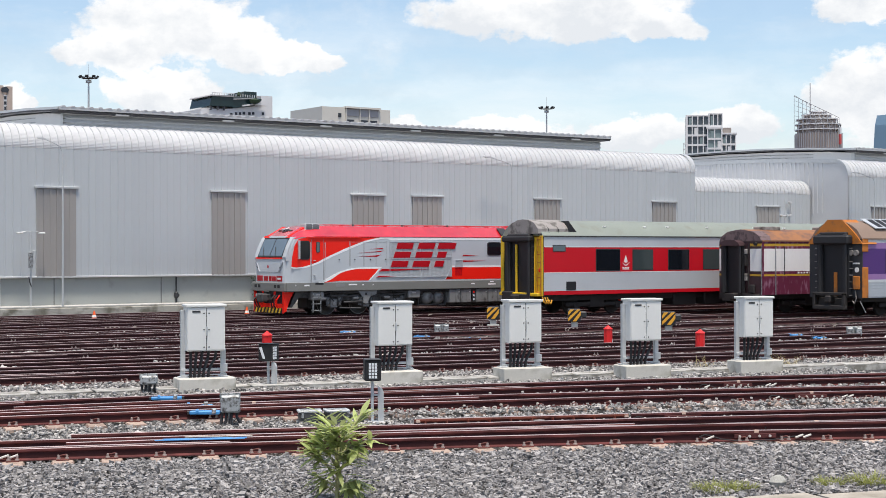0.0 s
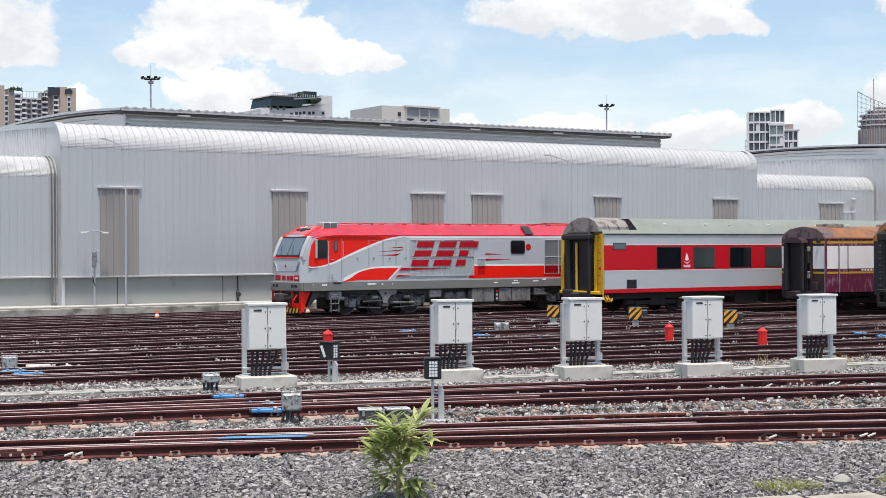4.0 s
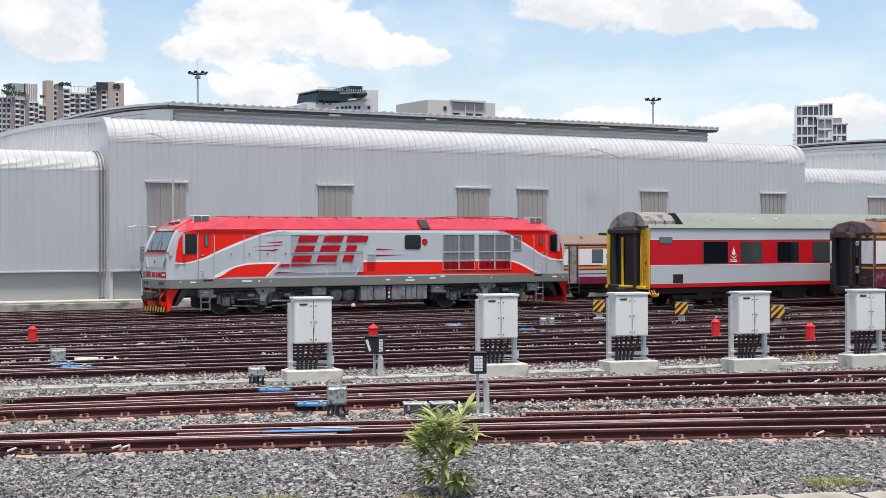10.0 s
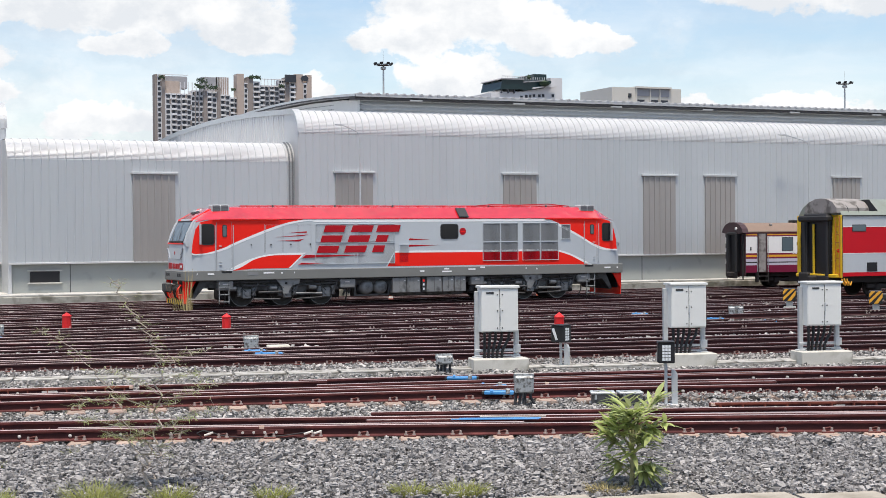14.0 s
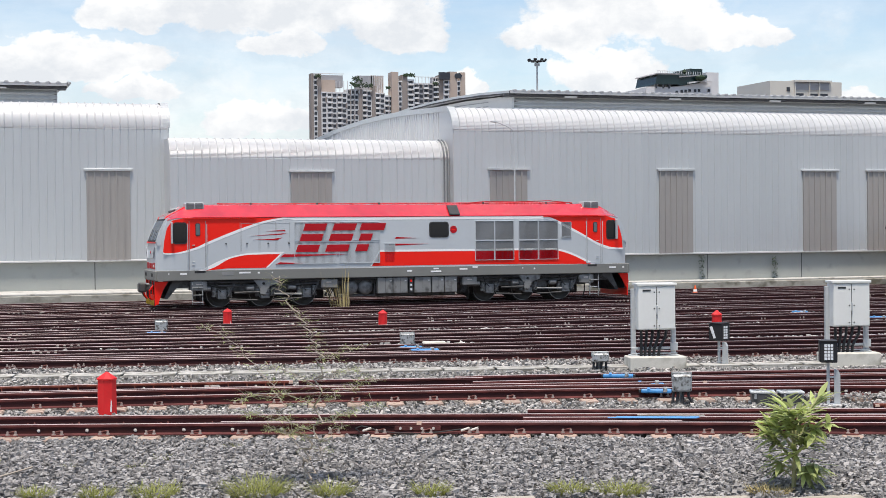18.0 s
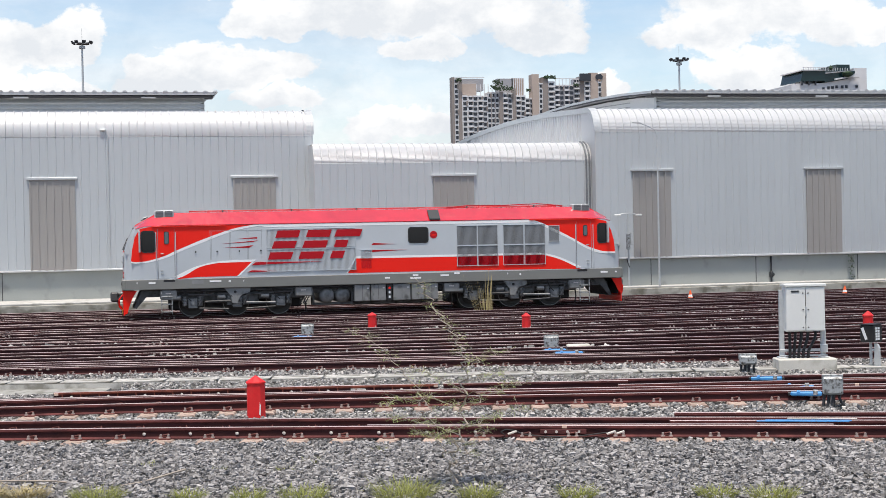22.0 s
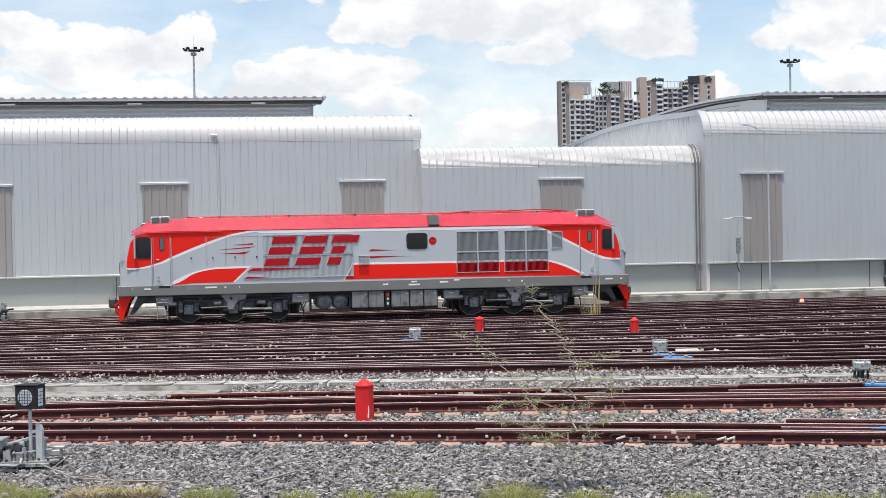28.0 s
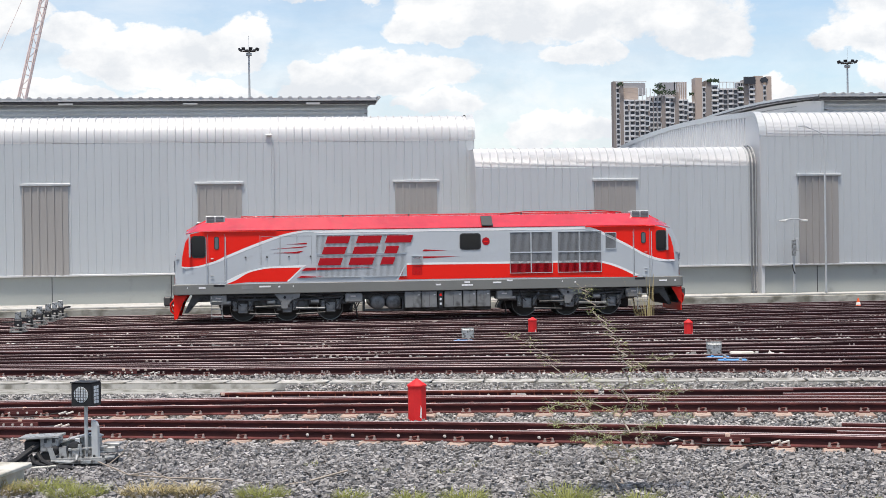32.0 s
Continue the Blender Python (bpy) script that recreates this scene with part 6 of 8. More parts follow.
for x, y, z, w, h in ((-0.10, 0.06, 0.02, 0.10, 0.10), (0.18, 0.04, 0.04, 0.09, 0.13), (-0.46, -0.02, 0.0, 0.16, 0.12), (0.26, 0.08, 0.04, 0.10, 0.08), (-0.58, 0.04, 0.0, 0.14, 0.08)):
    part("fitting", Shape().box(x, y, z, x + w, y + 0.10, z + h, 0.012), BLACK if x < -0.2 else STEEL_OLD, big)
for x, y in ((-0.02, -0.06), (0.14, -0.03), (0.22, -0.02), (-0.18, 0.0)):
    part("stud", Shape().lathe([(0.016, 0.0), (0.016, 0.15), (0.03, 0.15), (0.03, 0.18), (0.01, 0.19)], 8, (x, y, 0)), STEEL_OLD, big)
for pts, r in (([(-0.48, 0.05, 0.24), (-0.58, -0.06, 0.18), (-0.76, -0.20, 0.04), (-0.98, -0.30, -0.05)], 0.045), ([(-0.50, 0.0, 0.10), (-0.40, -0.16, 0.02), (-0.20, -0.26, -0.05), (0.02, -0.30, -0.06)], 0.035),
               ([(-0.60, -0.02, 0.08), (-0.50, -0.20, 0.0), (-0.24, -0.36, -0.06), (0.10, -0.32, -0.06)], 0.030), ([(-0.66, 0.0, 0.06), (-0.70, -0.22, -0.02), (-0.44, -0.42, -0.06), (-0.12, -0.42, -0.06)], 0.030)):
    part("cable", Shape().line(pts, r, 8), RUBBER, big, "thick black cable")
part("white_hose", Shape().line([(-0.62, -0.34, -0.03), (-0.48, -0.44, -0.04), (-0.26, -0.44, -0.03), (-0.16, -0.36, -0.03)], 0.020), CONCRETE_NEW, big, "pale hose")
pit = thing("concrete_box", "pale concrete cable pit with a lid", "cable pit", pose(-3.55, 18.45, 0, 0, 0, -14))
part("pit_wall", Shape().box(-0.6, -0.45, -0.12, 0.38, 0.45, 0.17, 0.015), CONCRETE_NEW, pit)
part("pit_lid", Shape().box(-0.65, -0.5, 0.17, 0.46, 0.5, 0.225, 0.012), CONCRETE_NEW, pit)


# ---- end-of-track markers, stops and cones ----
def track_stop(x, y, turn):
    s = thing("track_stop", "yellow and black striped stop block on a grey foot", "track stop", pose(x, y, 0, 0, 0, turn) @ Matrix.Scale(0.86, 4), "striped track stops")
    box = part("stop_block", Shape().box(-0.26, -0.1, 0.34, 0.26, 0.42, 0.86, 0.03), BLACK, s, "black stop block")
    for k in range(3):
        z = 0.40 + 0.2 * k
        a = -0.25
        poly = [(-0.25, 0.36 + 0.0), (-0.25, 0.36 + 0.14), (0.1, 0.84), (0.24, 0.84)] if k == 0 else ([(-0.25, 0.60), (-0.25, 0.74), (-0.17, 0.84), (-0.02, 0.84)] if k == 1 else [(-0.08, 0.36), (0.07, 0.36), (0.25, 0.60), (0.25, 0.78)])
        part("stripe", Shape().prism(poly, "y", -0.108, -0.099), AMBER, box, "amber stripe")
    part("foot", Shape().box(-0.12, -0.02, 0.0, 0.14, 0.3, 0.34, 0.02).box(-0.24, -0.1, 0.0, 0.26, 0.38, 0.12, 0.02), CONCRETE, s)
    part("back_lug", Shape().box(0.18, 0.1, 0.5, 0.5, 0.3, 0.75, 0.04), STEEL_DARK, s)


for x, y in ((33.63, 40.4), (34.58, 36.7), (32.5, 43.6)):
    track_stop(x, y, -38)


def buffer(x, y):
    b = thing("sliding_buffer", "black and grey sliding buffer stop clamped on the rails", "buffer stop", pose(x, y, 0.03) @ Matrix.Scale(0.82, 4), "sliding buffers")
    part("upright", Shape().box(-0.12, -0.10, 0.60, 0.10, 0.10, 0.95, 0.02), STEEL_OLD, b, "grey upright post")
    part("block", Shape().box(-0.14, -0.12, 0.38, 0.12, 0.12, 0.62, 0.02), BLACK, b, "black block")
    part("label_plate", Shape().box(-0.04, -0.137, 0.42, 0.04, -0.129, 0.47), BOLT, b)
    part("arm", Shape().prism([(0.14, 0.58), (0.42, 0.60), (0.46, 0.66), (0.38, 0.68), (0.14, 0.66)], "y", -0.05, 0.05), BLACK, b, "black bent arm")
    part("arm", Shape().prism([(-0.60, 0.52), (-0.18, 0.54), (-0.18, 0.60), (-0.60, 0.58)], "y", -0.04, 0.04), BLACK, b, "black bent arm")
    part("leg", Shape().box(0.04, -0.1, 0.10, 0.13, 0.1, 0.40, 0.015), BLACK, b)
    for dy in (-0.32, 0.24):
        part("clamp", Shape().box(-0.30, dy, 0.16, 0.30, dy + 0.06, 0.21, 0.01).box(-0.26, dy, 0.16, -0.20, dy + 0.06, 0.36, 0.01).box(0.20, dy, 0.16, 0.26, dy + 0.06, 0.36, 0.01).box(-0.26, dy, 0.31, 0.26, dy + 0.06, 0.35, 0.01), L_BOX, b, "pale steel clamp")


for y in (49.3, 51.6, 53.8, 55.9, 57.6, 59.2):
    buffer(-8.02, y)


def cone(x, y):
    c = thing("traffic_cone", "orange traffic cone with a white band", "traffic cone", pose(x, y, 0) @ Matrix.Scale(0.85, 4), "traffic cones")
    part("cone_body", Shape().lathe([(0.15, 0.02), (0.028, 0.5), (0.0, 0.5)], 14), ORANGE, c)
    part("reflective_band", Shape().lathe([(0.108, 0.20), (0.081, 0.31)], 14), WHITE_BAND, c)
    part("foot", Shape().box(-0.19, -0.19, 0.0, 0.19, 0.19, 0.025, 0.008), ORANGE, c)


for x, y in ((22.5, 56.2), (29.26, 56.4)):
    cone(x, y)

# ---- lamps ----
for x, arm in ((22.66, -1.0), (45.91, -1.65), (73.39, -1.8)):
    p = thing("street_lamp", "slim grey lamp post with a bent arm and flat head", "street lamp", pose(x, 59.98, 0.5), "shed lamps")
    part("pole", Shape().tube((0, 0, 0), (0, 0, 6.3), 0.045, 0.03, 10).line([(0, 0, 6.3), (-0.1, 0, 6.55), (arm * 0.35, 0, 6.68), (arm * 0.75, 0, 6.83)], 0.024), STEEL, p, "slim grey pole")
    part("lamp_head", Shape().prism([(arm * 0.72, 6.80), (arm * 0.73, 6.85), (arm * 0.85, 6.89), (arm * 1.08, 6.88), (arm * 1.08, 6.85)], "y", -0.06, 0.06), STEEL, p)
p = thing("camera_post", "grey post with two small lamps and a control box", "lamp post", pose(21.36, 60.12, 0.5))
part("pole", Shape().tube((0, 0, 0), (0, 0, 3.05), 0.045, 0.035, 10), STEEL, p)
part("cross_arm", Shape().line([(-0.42, 0, 3.0), (-0.2, 0, 3.05), (0.2, 0, 3.05), (0.42, 0, 3.0)], 0.025), STEEL, p)
for k in (-0.46, 0.46):
    part("lamp_head", Shape().box(k - 0.13, -0.08, 2.95, k + 0.13, 0.08, 3.03, 0.02), WHITE, p)
part("control_box", Shape().box(-0.12, -0.17, 1.55, 0.03, -0.04, 2.2, 0.02), STEEL_OLD, p, "grey control box")
part("control_box", Shape().box(0.045, -0.15, 1.75, 0.16, -0.04, 2.28, 0.02), STEEL, p, "small grey switch box")
part("cable", Shape().line([(-0.1, -0.06, 1.2), (-0.05, -0.06, 0.95), (0.02, -0.05, 0.8)], 0.02), RUBBER, p)
w = thing("wall_lamp", "small white lamp on a thin conduit on the shed wall", "wall lamp", pose(-0.13, 62.9, 0))
part("lamp_body", Shape().box(-0.02, -0.02, 7.30, 0.26, 0.12, 7.40, 0.04), WHITE, w)
part("conduit", Shape().tube((0.3, 0.06, 1.8), (0.3, 0.06, 7.15), 0.018, n=8), STEEL, w)

# ivy strands on the plinth
IVY = material("dark_ivy", (0.045, 0.07, 0.035), 0.8, 0, 0.3, 10, 60, per_island=0.8)


def high_mast(x, y, top):
    m = thing("floodlight_mast", "tall grey mast with a ring of floodlights", "floodlight mast", pose(x, y, 0), "floodlight masts")
    part("pole", Shape().tube((0, 0, 0), (0, 0, top - 0.2), 0.30, 0.13, 12), STEEL, m)
    part("collar", Shape().lathe([(0.2, top - 1.0), (0.45, top - 0.95), (0.45, top - 0.55), (0.2, top - 0.5)], 12), STEEL, m)
    ring = part("ring", Shape().lathe([(0.9, top - 0.32), (0.98, top - 0.28), (0.9, top - 0.24)], 18).line([(-0.95, 0, top - 0.28), (0.95, 0, top - 0.28)], 0.05).line([(0, -0.95, top - 0.28), (0, 0.95, top - 0.28)], 0.05), STEEL_DARK, m)
    for k in range(8):
        a = 2 * math.pi * k / 8 + 0.2
        c, s = math.cos(a), math.sin(a)
        part("floodlight", Shape().box(-0.26, -0.10, -0.05, 0.26, 0.10, 0.36, 0.03), STEEL_DARK, ring, "dark floodlight", at=pose(1.35 * c, 1.35 * s, top - 0.2, 24, 0, math.degrees(a) + 90))
        part("bracket", Shape().tube((0.9 * c, 0.9 * s, top - 0.28), (1.35 * c, 1.35 * s, top - 0.15), 0.05, n=5), STEEL_DARK, ring)
    part("lightning_rod", Shape().tube((0, 0, top - 0.3), (0, 0, top + 2.0), 0.025, n=6), STEEL, m)


high_mast(89.2, 225, 29.8)
high_mast(180.5, 225, 29.8)
high_mast(-2.5, 225, 31.7)
high_mast(285, 225, 29.5)

# ---- coaches ----
C_SILVER = material("silver_coach_steel", (0.56, 0.59, 0.62), 0.35, 0.2, 0.08, 0.6, 14)
C_RED = material("deep_red_coach_paint", (0.56, 0.006, 0.016), 0.4, 0, 0.08, 0.8, 16, spec=0.3)
C_ROOF = material("grey_green_coach_roof", (0.25, 0.28, 0.245), 0.6, 0.1, 0.12, 0.8, 14, stain=(0.22, 0.23, 0.19), stain_at=0.62)
C_HOOD = material("weathered_grey_hood", (0.30, 0.28, 0.265), 0.8, 0, 0.2, 2, 30, stain=(0.12, 0.11, 0.10), stain_at=0.55)
C_MAROON = material("faded_maroon_paint", (0.13, 0.016, 0.045), 0.55, 0, 0.2, 2.2, 24, stain=(0.36, 0.20, 0.28), stain_at=0.62, stretch=(1.6, 1.6, 0.5))
C_WHITE = material("dirty_white_coach_paint", (0.86, 0.85, 0.82), 0.5, 0, 0.08, 1.2, 18, stain=(0.50, 0.45, 0.38), stain_at=0.72, stretch=(1, 1, 0.3))
C_YELLOW = material("ochre_line_paint", (0.55, 0.33, 0.03), 0.5, 0, 0.15, 2, 20)
C_RUST = material("rusty_orange_roof", (0.31, 0.135, 0.055), 0.75, 0, 0.2, 1.2, 20, stain=(0.17, 0.09, 0.065), stain_at=0.52)
C_BROWN = material("dull_brown_roof", (0.24, 0.17, 0.13), 0.75, 0, 0.15, 1.2, 20)
C_PURPLE = material("purple_coach_paint", (0.075, 0.02, 0.17), 0.4, 0, 0.08, 1, 16)
C_LILAC = material("lilac_coach_paint", (0.30, 0.16, 0.38), 0.45, 0, 0.08, 1, 16)
C_ORANGE = material("orange_coach_paint", (0.52, 0.17, 0.02), 0.5, 0, 0.16, 1.5, 20, stain=(0.22, 0.10, 0.04), stain_at=0.60)
# pale reflections and interior of some panes put into the base colour
C_GLASS = glass_like("reflection_paled_coach_glass", (0.045, 0.06, 0.06), 0.08)
C_WINE = material("wine_red_coach_paint", (0.19, 0.010, 0.045), 0.45, 0, 0.1, 1.2, 18)
C_LINE = material("amber_line_paint", (0.75, 0.38, 0.03), 0.5, 0, 0.08, 2, 20)
C_PEARL = material("pale_lilac_coach_paint", (0.52, 0.50, 0.58), 0.5, 0, 0.08, 1.2, 18)
C_SOOT = material("sooty_brown_roof_end", (0.17, 0.115, 0.115), 0.7, 0, 0.25, 3, 30, stain=(0.06, 0.04, 0.042), stain_at=0.58)
C_END = material("dark_brown_end_paint", (0.055, 0.026, 0.030), 0.55, 0, 0.2, 2, 20)
GRIME = material("oily_undergear", (0.028, 0.025, 0.024), 0.7, 0.1, 0.3, 3, 40)


def coach(label, at, length, bands, roof_mat, roof_top, windows, glass=GLASS, width=2.72, gutter=3.33, hood=None):
    """A passenger coach; its near end at x = 0, its near side at y = 0."""
    c = thing("passenger_coach", label, "railway coach", at, "parked coaches")
    for z0, z1, mat in bands:
        part("side_band", Shape().box(0.0, 0.0, z0, length, width, z1), mat, c)
    n = 10
    prof = [(0.02 + (width - 0.04) * i / n, gutter + (roof_top - gutter) * math.sin(math.pi * i / n) ** 0.62) for i in range(n + 1)]
    roof_ob = part("roof", Shape().prism(prof, "x", -0.02, length), roof_mat, c, smooth=35)
    part("gutter", Shape().box(-0.02, -0.03, gutter - 0.03, length, 0.0, gutter + 0.02), roof_mat, roof_ob)
    for x0, x1, z0, z1, *own in windows:
        w = part("window", Shape().box(x0 - 0.03, -0.012, z0 - 0.03, x1 + 0.03, 0.01, z1 + 0.03, 0.004), STEEL_DARK, c, "dark framed window")
        part("pane", Shape().box(x0, -0.016, z0, x1, -0.011, z1), own[0] if own else glass, w)
    part("underframe", Shape().box(0.3, 0.35, 0.75, length - 0.3, width - 0.35, bands[0][0]), GRIME, c)
    boxes = Shape()
    for k in range(4):
        x = length * (0.36 + 0.09 * k)
        boxes.box(x, 0.25, 0.45, x + 1.3, 1.0, 0.98, 0.03)
    part("equipment_box", boxes, GRIME, c)
    for x in (3.1, length - 3.1):
        b = part("bogie", Shape().box(x - 1.6, 0.42, 0.5, x + 1.6, 0.58, 0.68, 0.03).box(x - 1.6, width - 0.58, 0.5, x + 1.6, width - 0.42, 0.68, 0.03).box(x - 0.4, 0.4, 0.45, x + 0.4, width - 0.4, 0.8, 0.03), GRIME, c, "dark two-axle bogie")
        for dx in (-1.1, 1.1):
            for y in (0.82, width - 0.82):
                part("wheel", Shape().lathe([(0.1, -0.06), (0.38, -0.05), (0.40, 0.05), (0.1, 0.06)], 20, (x + dx, y, 0.56), "y"), GRIME, b)
            part("axle_box", Shape().box(x + dx - 0.14, 0.36, 0.42, x + dx + 0.14, 0.5, 0.68, 0.03), GRIME, b)
    part("coupler", Shape().box(-0.55, width / 2 - 0.15, 0.72, 0.2, width / 2 + 0.15, 1.0, 0.05), GRIME, c)
    return c


def gangway(c, width, mat_frame, z0=1.05, z1=3.25, y0=None, y1=None):
    y0, y1 = y0 or 0.66, y1 or width - 0.66
    g = part("gangway", Shape().box(-0.24, y0, z0, 0.0, y0 + 0.14, z1, 0.02).box(-0.24, y1 - 0.14, z0, 0.0, y1, z1, 0.02).box(-0.27, y0 - 0.02, z1, 0.0, y1 + 0.02, z1 + 0.16, 0.04), mat_frame, c, "black rubber gangway surround")
    # black sheet closes the opening in place of its dark inside
    part("gangway_door", Shape().box(-0.12, y0 + 0.14, z0, -0.10, y1 - 0.14, z1), BLACK, g, "black sheet for the shade inside the gangway")
    for y in (y0 - 0.10, y1 - 0.10):
        part("bellows", Shape().box(-0.30, y, z0 - 0.05, -0.20, y + 0.20, z1 + 0.1, 0.04), RUBBER, g)
    for k in range(3):
        part("bellows_fold", Shape().box(-0.20 + 0.055 * k, y0 - 0.12, z0 - 0.02, -0.175 + 0.055 * k, y0, z1 + 0.06, 0.015), BLACK, g)
        part("bellows_fold", Shape().box(-0.20 + 0.055 * k, y1, z0 - 0.02, -0.175 + 0.055 * k, y1 + 0.12, z1 + 0.06, 0.015), BLACK, g)
    part("lower_frame", Shape().box(-0.26, y0 - 0.06, z0 - 0.35, -0.18, y1 + 0.06, z0 - 0.05, 0.02), GRIME, g)
    return g


one = coach("red and silver air-conditioned coach with a yellow end", pose(37.2, 46.55, 0), 20.0, [(1.0, 1.15, C_RED), (1.15, 1.87, C_SILVER), (1.87, 2.91, C_RED), (2.91, 3.34, C_SILVER)], C_ROOF, 3.98,
            [(2.70, 3.95, 1.95, 2.79), (4.67, 5.76, 1.97, 2.77, C_GLASS), (6.66, 7.82, 1.97, 2.77), (8.68, 9.8, 1.97, 2.77, C_GLASS), (10.6, 11.7, 1.97, 2.77), (0.47, 1.07, 2.74, 2.95, GLASS_PALE)])
for z in (2.885, 1.865):
    part("white_line", Shape().box(0, -0.006, z, 20, 0.0, z + 0.025), WHITE_BAND, one)
part("hatch", Shape().box(1.13, -0.012, 1.17, 1.63, 0.0, 1.52, 0.01), BLACK, one, "black hatch")
hood_arch = [(0.16, 3.42), (0.18, 3.62), (0.42, 3.85), (0.80, 3.97), (1.15, 4.00), (1.50, 3.97), (1.90, 3.84), (2.12, 3.62), (2.14, 3.42)]
part("roof_hood", Shape().prism(hood_arch, "x", -0.16, 1.38), C_HOOD, one, "weathered grey roof hood", smooth=35)
part("hood_end", Shape().prism([(1.38, 3.94), (1.385, 3.42), (1.95, 3.42), (1.8, 3.50)], "y", 0.16, 0.62), BLACK, one, "black wedge behind the hood")
part("hood_rim", Shape().box(-0.18, 0.10, 3.37, 1.40, 0.15, 3.43, 0.01), GRIME, one)
for x in (0.35, 0.85):
    part("hood_seam", Shape().prism([(0.115, 3.42), (0.13, 3.60), (0.44, 3.85), (0.95, 3.99), (0.95, 3.97), (0.46, 3.82), (0.15, 3.58)], "x", x, x + 0.015), GRIME, one)
end = part("end_panel", Shape().box(-0.03, 0.0, 0.95, 0.0, 2.72, 3.34), BLACK, one, "black end wall")
for y0, y1 in ((-0.01, 0.54), (2.52, 2.73)):
    part("yellow_edge", Shape().box(-0.07, y0, 0.95, -0.031, y1, 3.34, 0.01), YELLOW, one, "yellow end post")
part("yellow_brow", Shape().box(-0.07, 0.2, 3.28, -0.031, 2.6, 3.345, 0.01), YELLOW, one)
part("yellow_bar", Shape().box(-0.20, 1.50, 1.05, -0.14, 1.60, 3.0, 0.01), YELLOW, one, "yellow door post")
part("yellow_sill", Shape().box(-0.25, 0.1, 0.95, -0.03, 2.6, 1.08, 0.02), YELLOW, one)
gangway(one, 2.72, RUBBER)
ladder = Shape().tube((-0.13, 0.04, 1.0), (-0.13, 0.04, 3.3), 0.016, n=6).tube((-0.13, 0.27, 1.0), (-0.13, 0.27, 3.3), 0.016, n=6)
for z in np.arange(1.1, 3.3, 0.3):
    ladder.tube((-0.13, 0.04, z), (-0.13, 0.27, z), 0.014, n=5)
part("ladder", ladder, C_ORANGE, one, "rusty steel ladder")
part("red_disc", Shape().lathe([(0.07, -0.10), (0.07, -0.07), (0.02, -0.07)], 14, (0, 0.16, 1.98), "x"), L_RED, one, "small red round handle")
for y in (0.36, 0.46):
    part("end_pipe", Shape().tube((-0.11, y, 1.0), (-0.11, y, 1.9 if y < 0.4 else 2.7), 0.018, n=6), YELLOW, one)
for z in np.arange(1.15, 3.2, 0.22):
    part("end_rung", Shape().box(-0.10, 0.56, float(z), -0.04, 0.72, float(z) + 0.025), C_HOOD, one)
part("end_gear", Shape().box(-0.30, 0.55, 0.80, -0.05, 2.1, 1.02, 0.03).box(-0.36, 1.7, 0.72, -0.10, 2.3, 1.12, 0.04), GRIME, one, "dark gear under the gangway")
part("gangway_hood", Shape().box(-0.36, 0.50, 3.10, -0.02, 2.34, 3.34, 0.06), RUBBER, one, "padded black hood over the gangway")
for x in (3.4, 5.6, 6.9, 9.2, 12.1, 14.0):
    part("roof_bolt", Shape().box(x, 0.35, 3.70, x + 0.12, 0.45, 3.76, 0.01), WHITE_BAND, one)
part("gutter_line", Shape().box(0.0, -0.035, 3.30, 20, -0.002, 3.335, 0.004), GRIME, one, "dark roof gutter")
for k in range(3):
    part("orange_hose", Shape().line([(-0.1 + 0.12 * k, -0.03, 0.92), (-0.06 + 0.12 * k, -0.08, 0.74), (0.06 + 0.12 * k, -0.06, 0.66), (0.14 + 0.12 * k, -0.02, 0.80)], 0.028), AMBER, one, "orange brake hose")
mark = Shape().prism([(4.18, 2.30), (4.28, 2.58), (4.38, 2.30), (4.28, 2.24)], "y", -0.008, 0.0).prism([(4.08, 2.26), (4.28, 2.16), (4.48, 2.26), (4.38, 2.18), (4.28, 2.12), (4.18, 2.18)], "y", -0.008, 0.0)
mark.box(4.10, -0.008, 1.98, 4.46, 0.0, 2.02).box(4.10, -0.008, 2.04, 4.2, 0.0, 2.08).box(4.24, -0.008, 2.04, 4.32, 0.0, 2.08).box(4.36, -0.008, 2.04, 4.46, 0.0, 2.08)
part("white_badge", mark, WHITE_BAND, one, "white badge of plain shapes")

two = coach("old maroon and white coach with peeling paint and a rusty roof", pose(45.7, 43.0, 0, 0, 0, -5), 19.0, [(0.95, 1.70, C_MAROON), (1.70, 1.78, C_YELLOW), (1.78, 1.90, C_MAROON), (1.90, 2.82, C_WHITE), (2.82, 2.92, C_MAROON), (2.92, 3.03, C_YELLOW), (3.03, 3.14, C_MAROON)], C_RUST, 3.62,
            [(6.0, 6.9, 1.95, 2.75), (8.0, 8.9, 1.95, 2.75), (10.0, 10.9, 1.95, 2.75)], width=2.6, gutter=3.14)
part("end_panel", Shape().box(-0.04, -0.01, 0.7, 0.0, 2.62, 3.16), C_END, two, "dark brown end wall")
part("corner_door", Shape().box(0.05, -0.015, 1.90, 0.62, 0.0, 2.82), C_WHITE, two)
for z0, z1, m in ((1.70, 1.78, C_YELLOW), (1.90, 2.82, C_WHITE), (2.92, 3.03, C_YELLOW)):
    part("end_band", Shape().box(-0.05, 0.0, z0, -0.041, 0.70, z1), m, two)
    part("end_band", Shape().box(-0.05, 2.2, z0, -0.041, 2.61, z1), m, two)
part("handrail", Shape().tube((0.66, -0.06, 0.95), (0.66, -0.06, 2.95), 0.02, n=6), STEEL_OLD, two)
part("handrail", Shape().tube((-0.08, -0.04, 0.95), (-0.08, -0.04, 2.95), 0.02, n=6), STEEL_OLD, two)
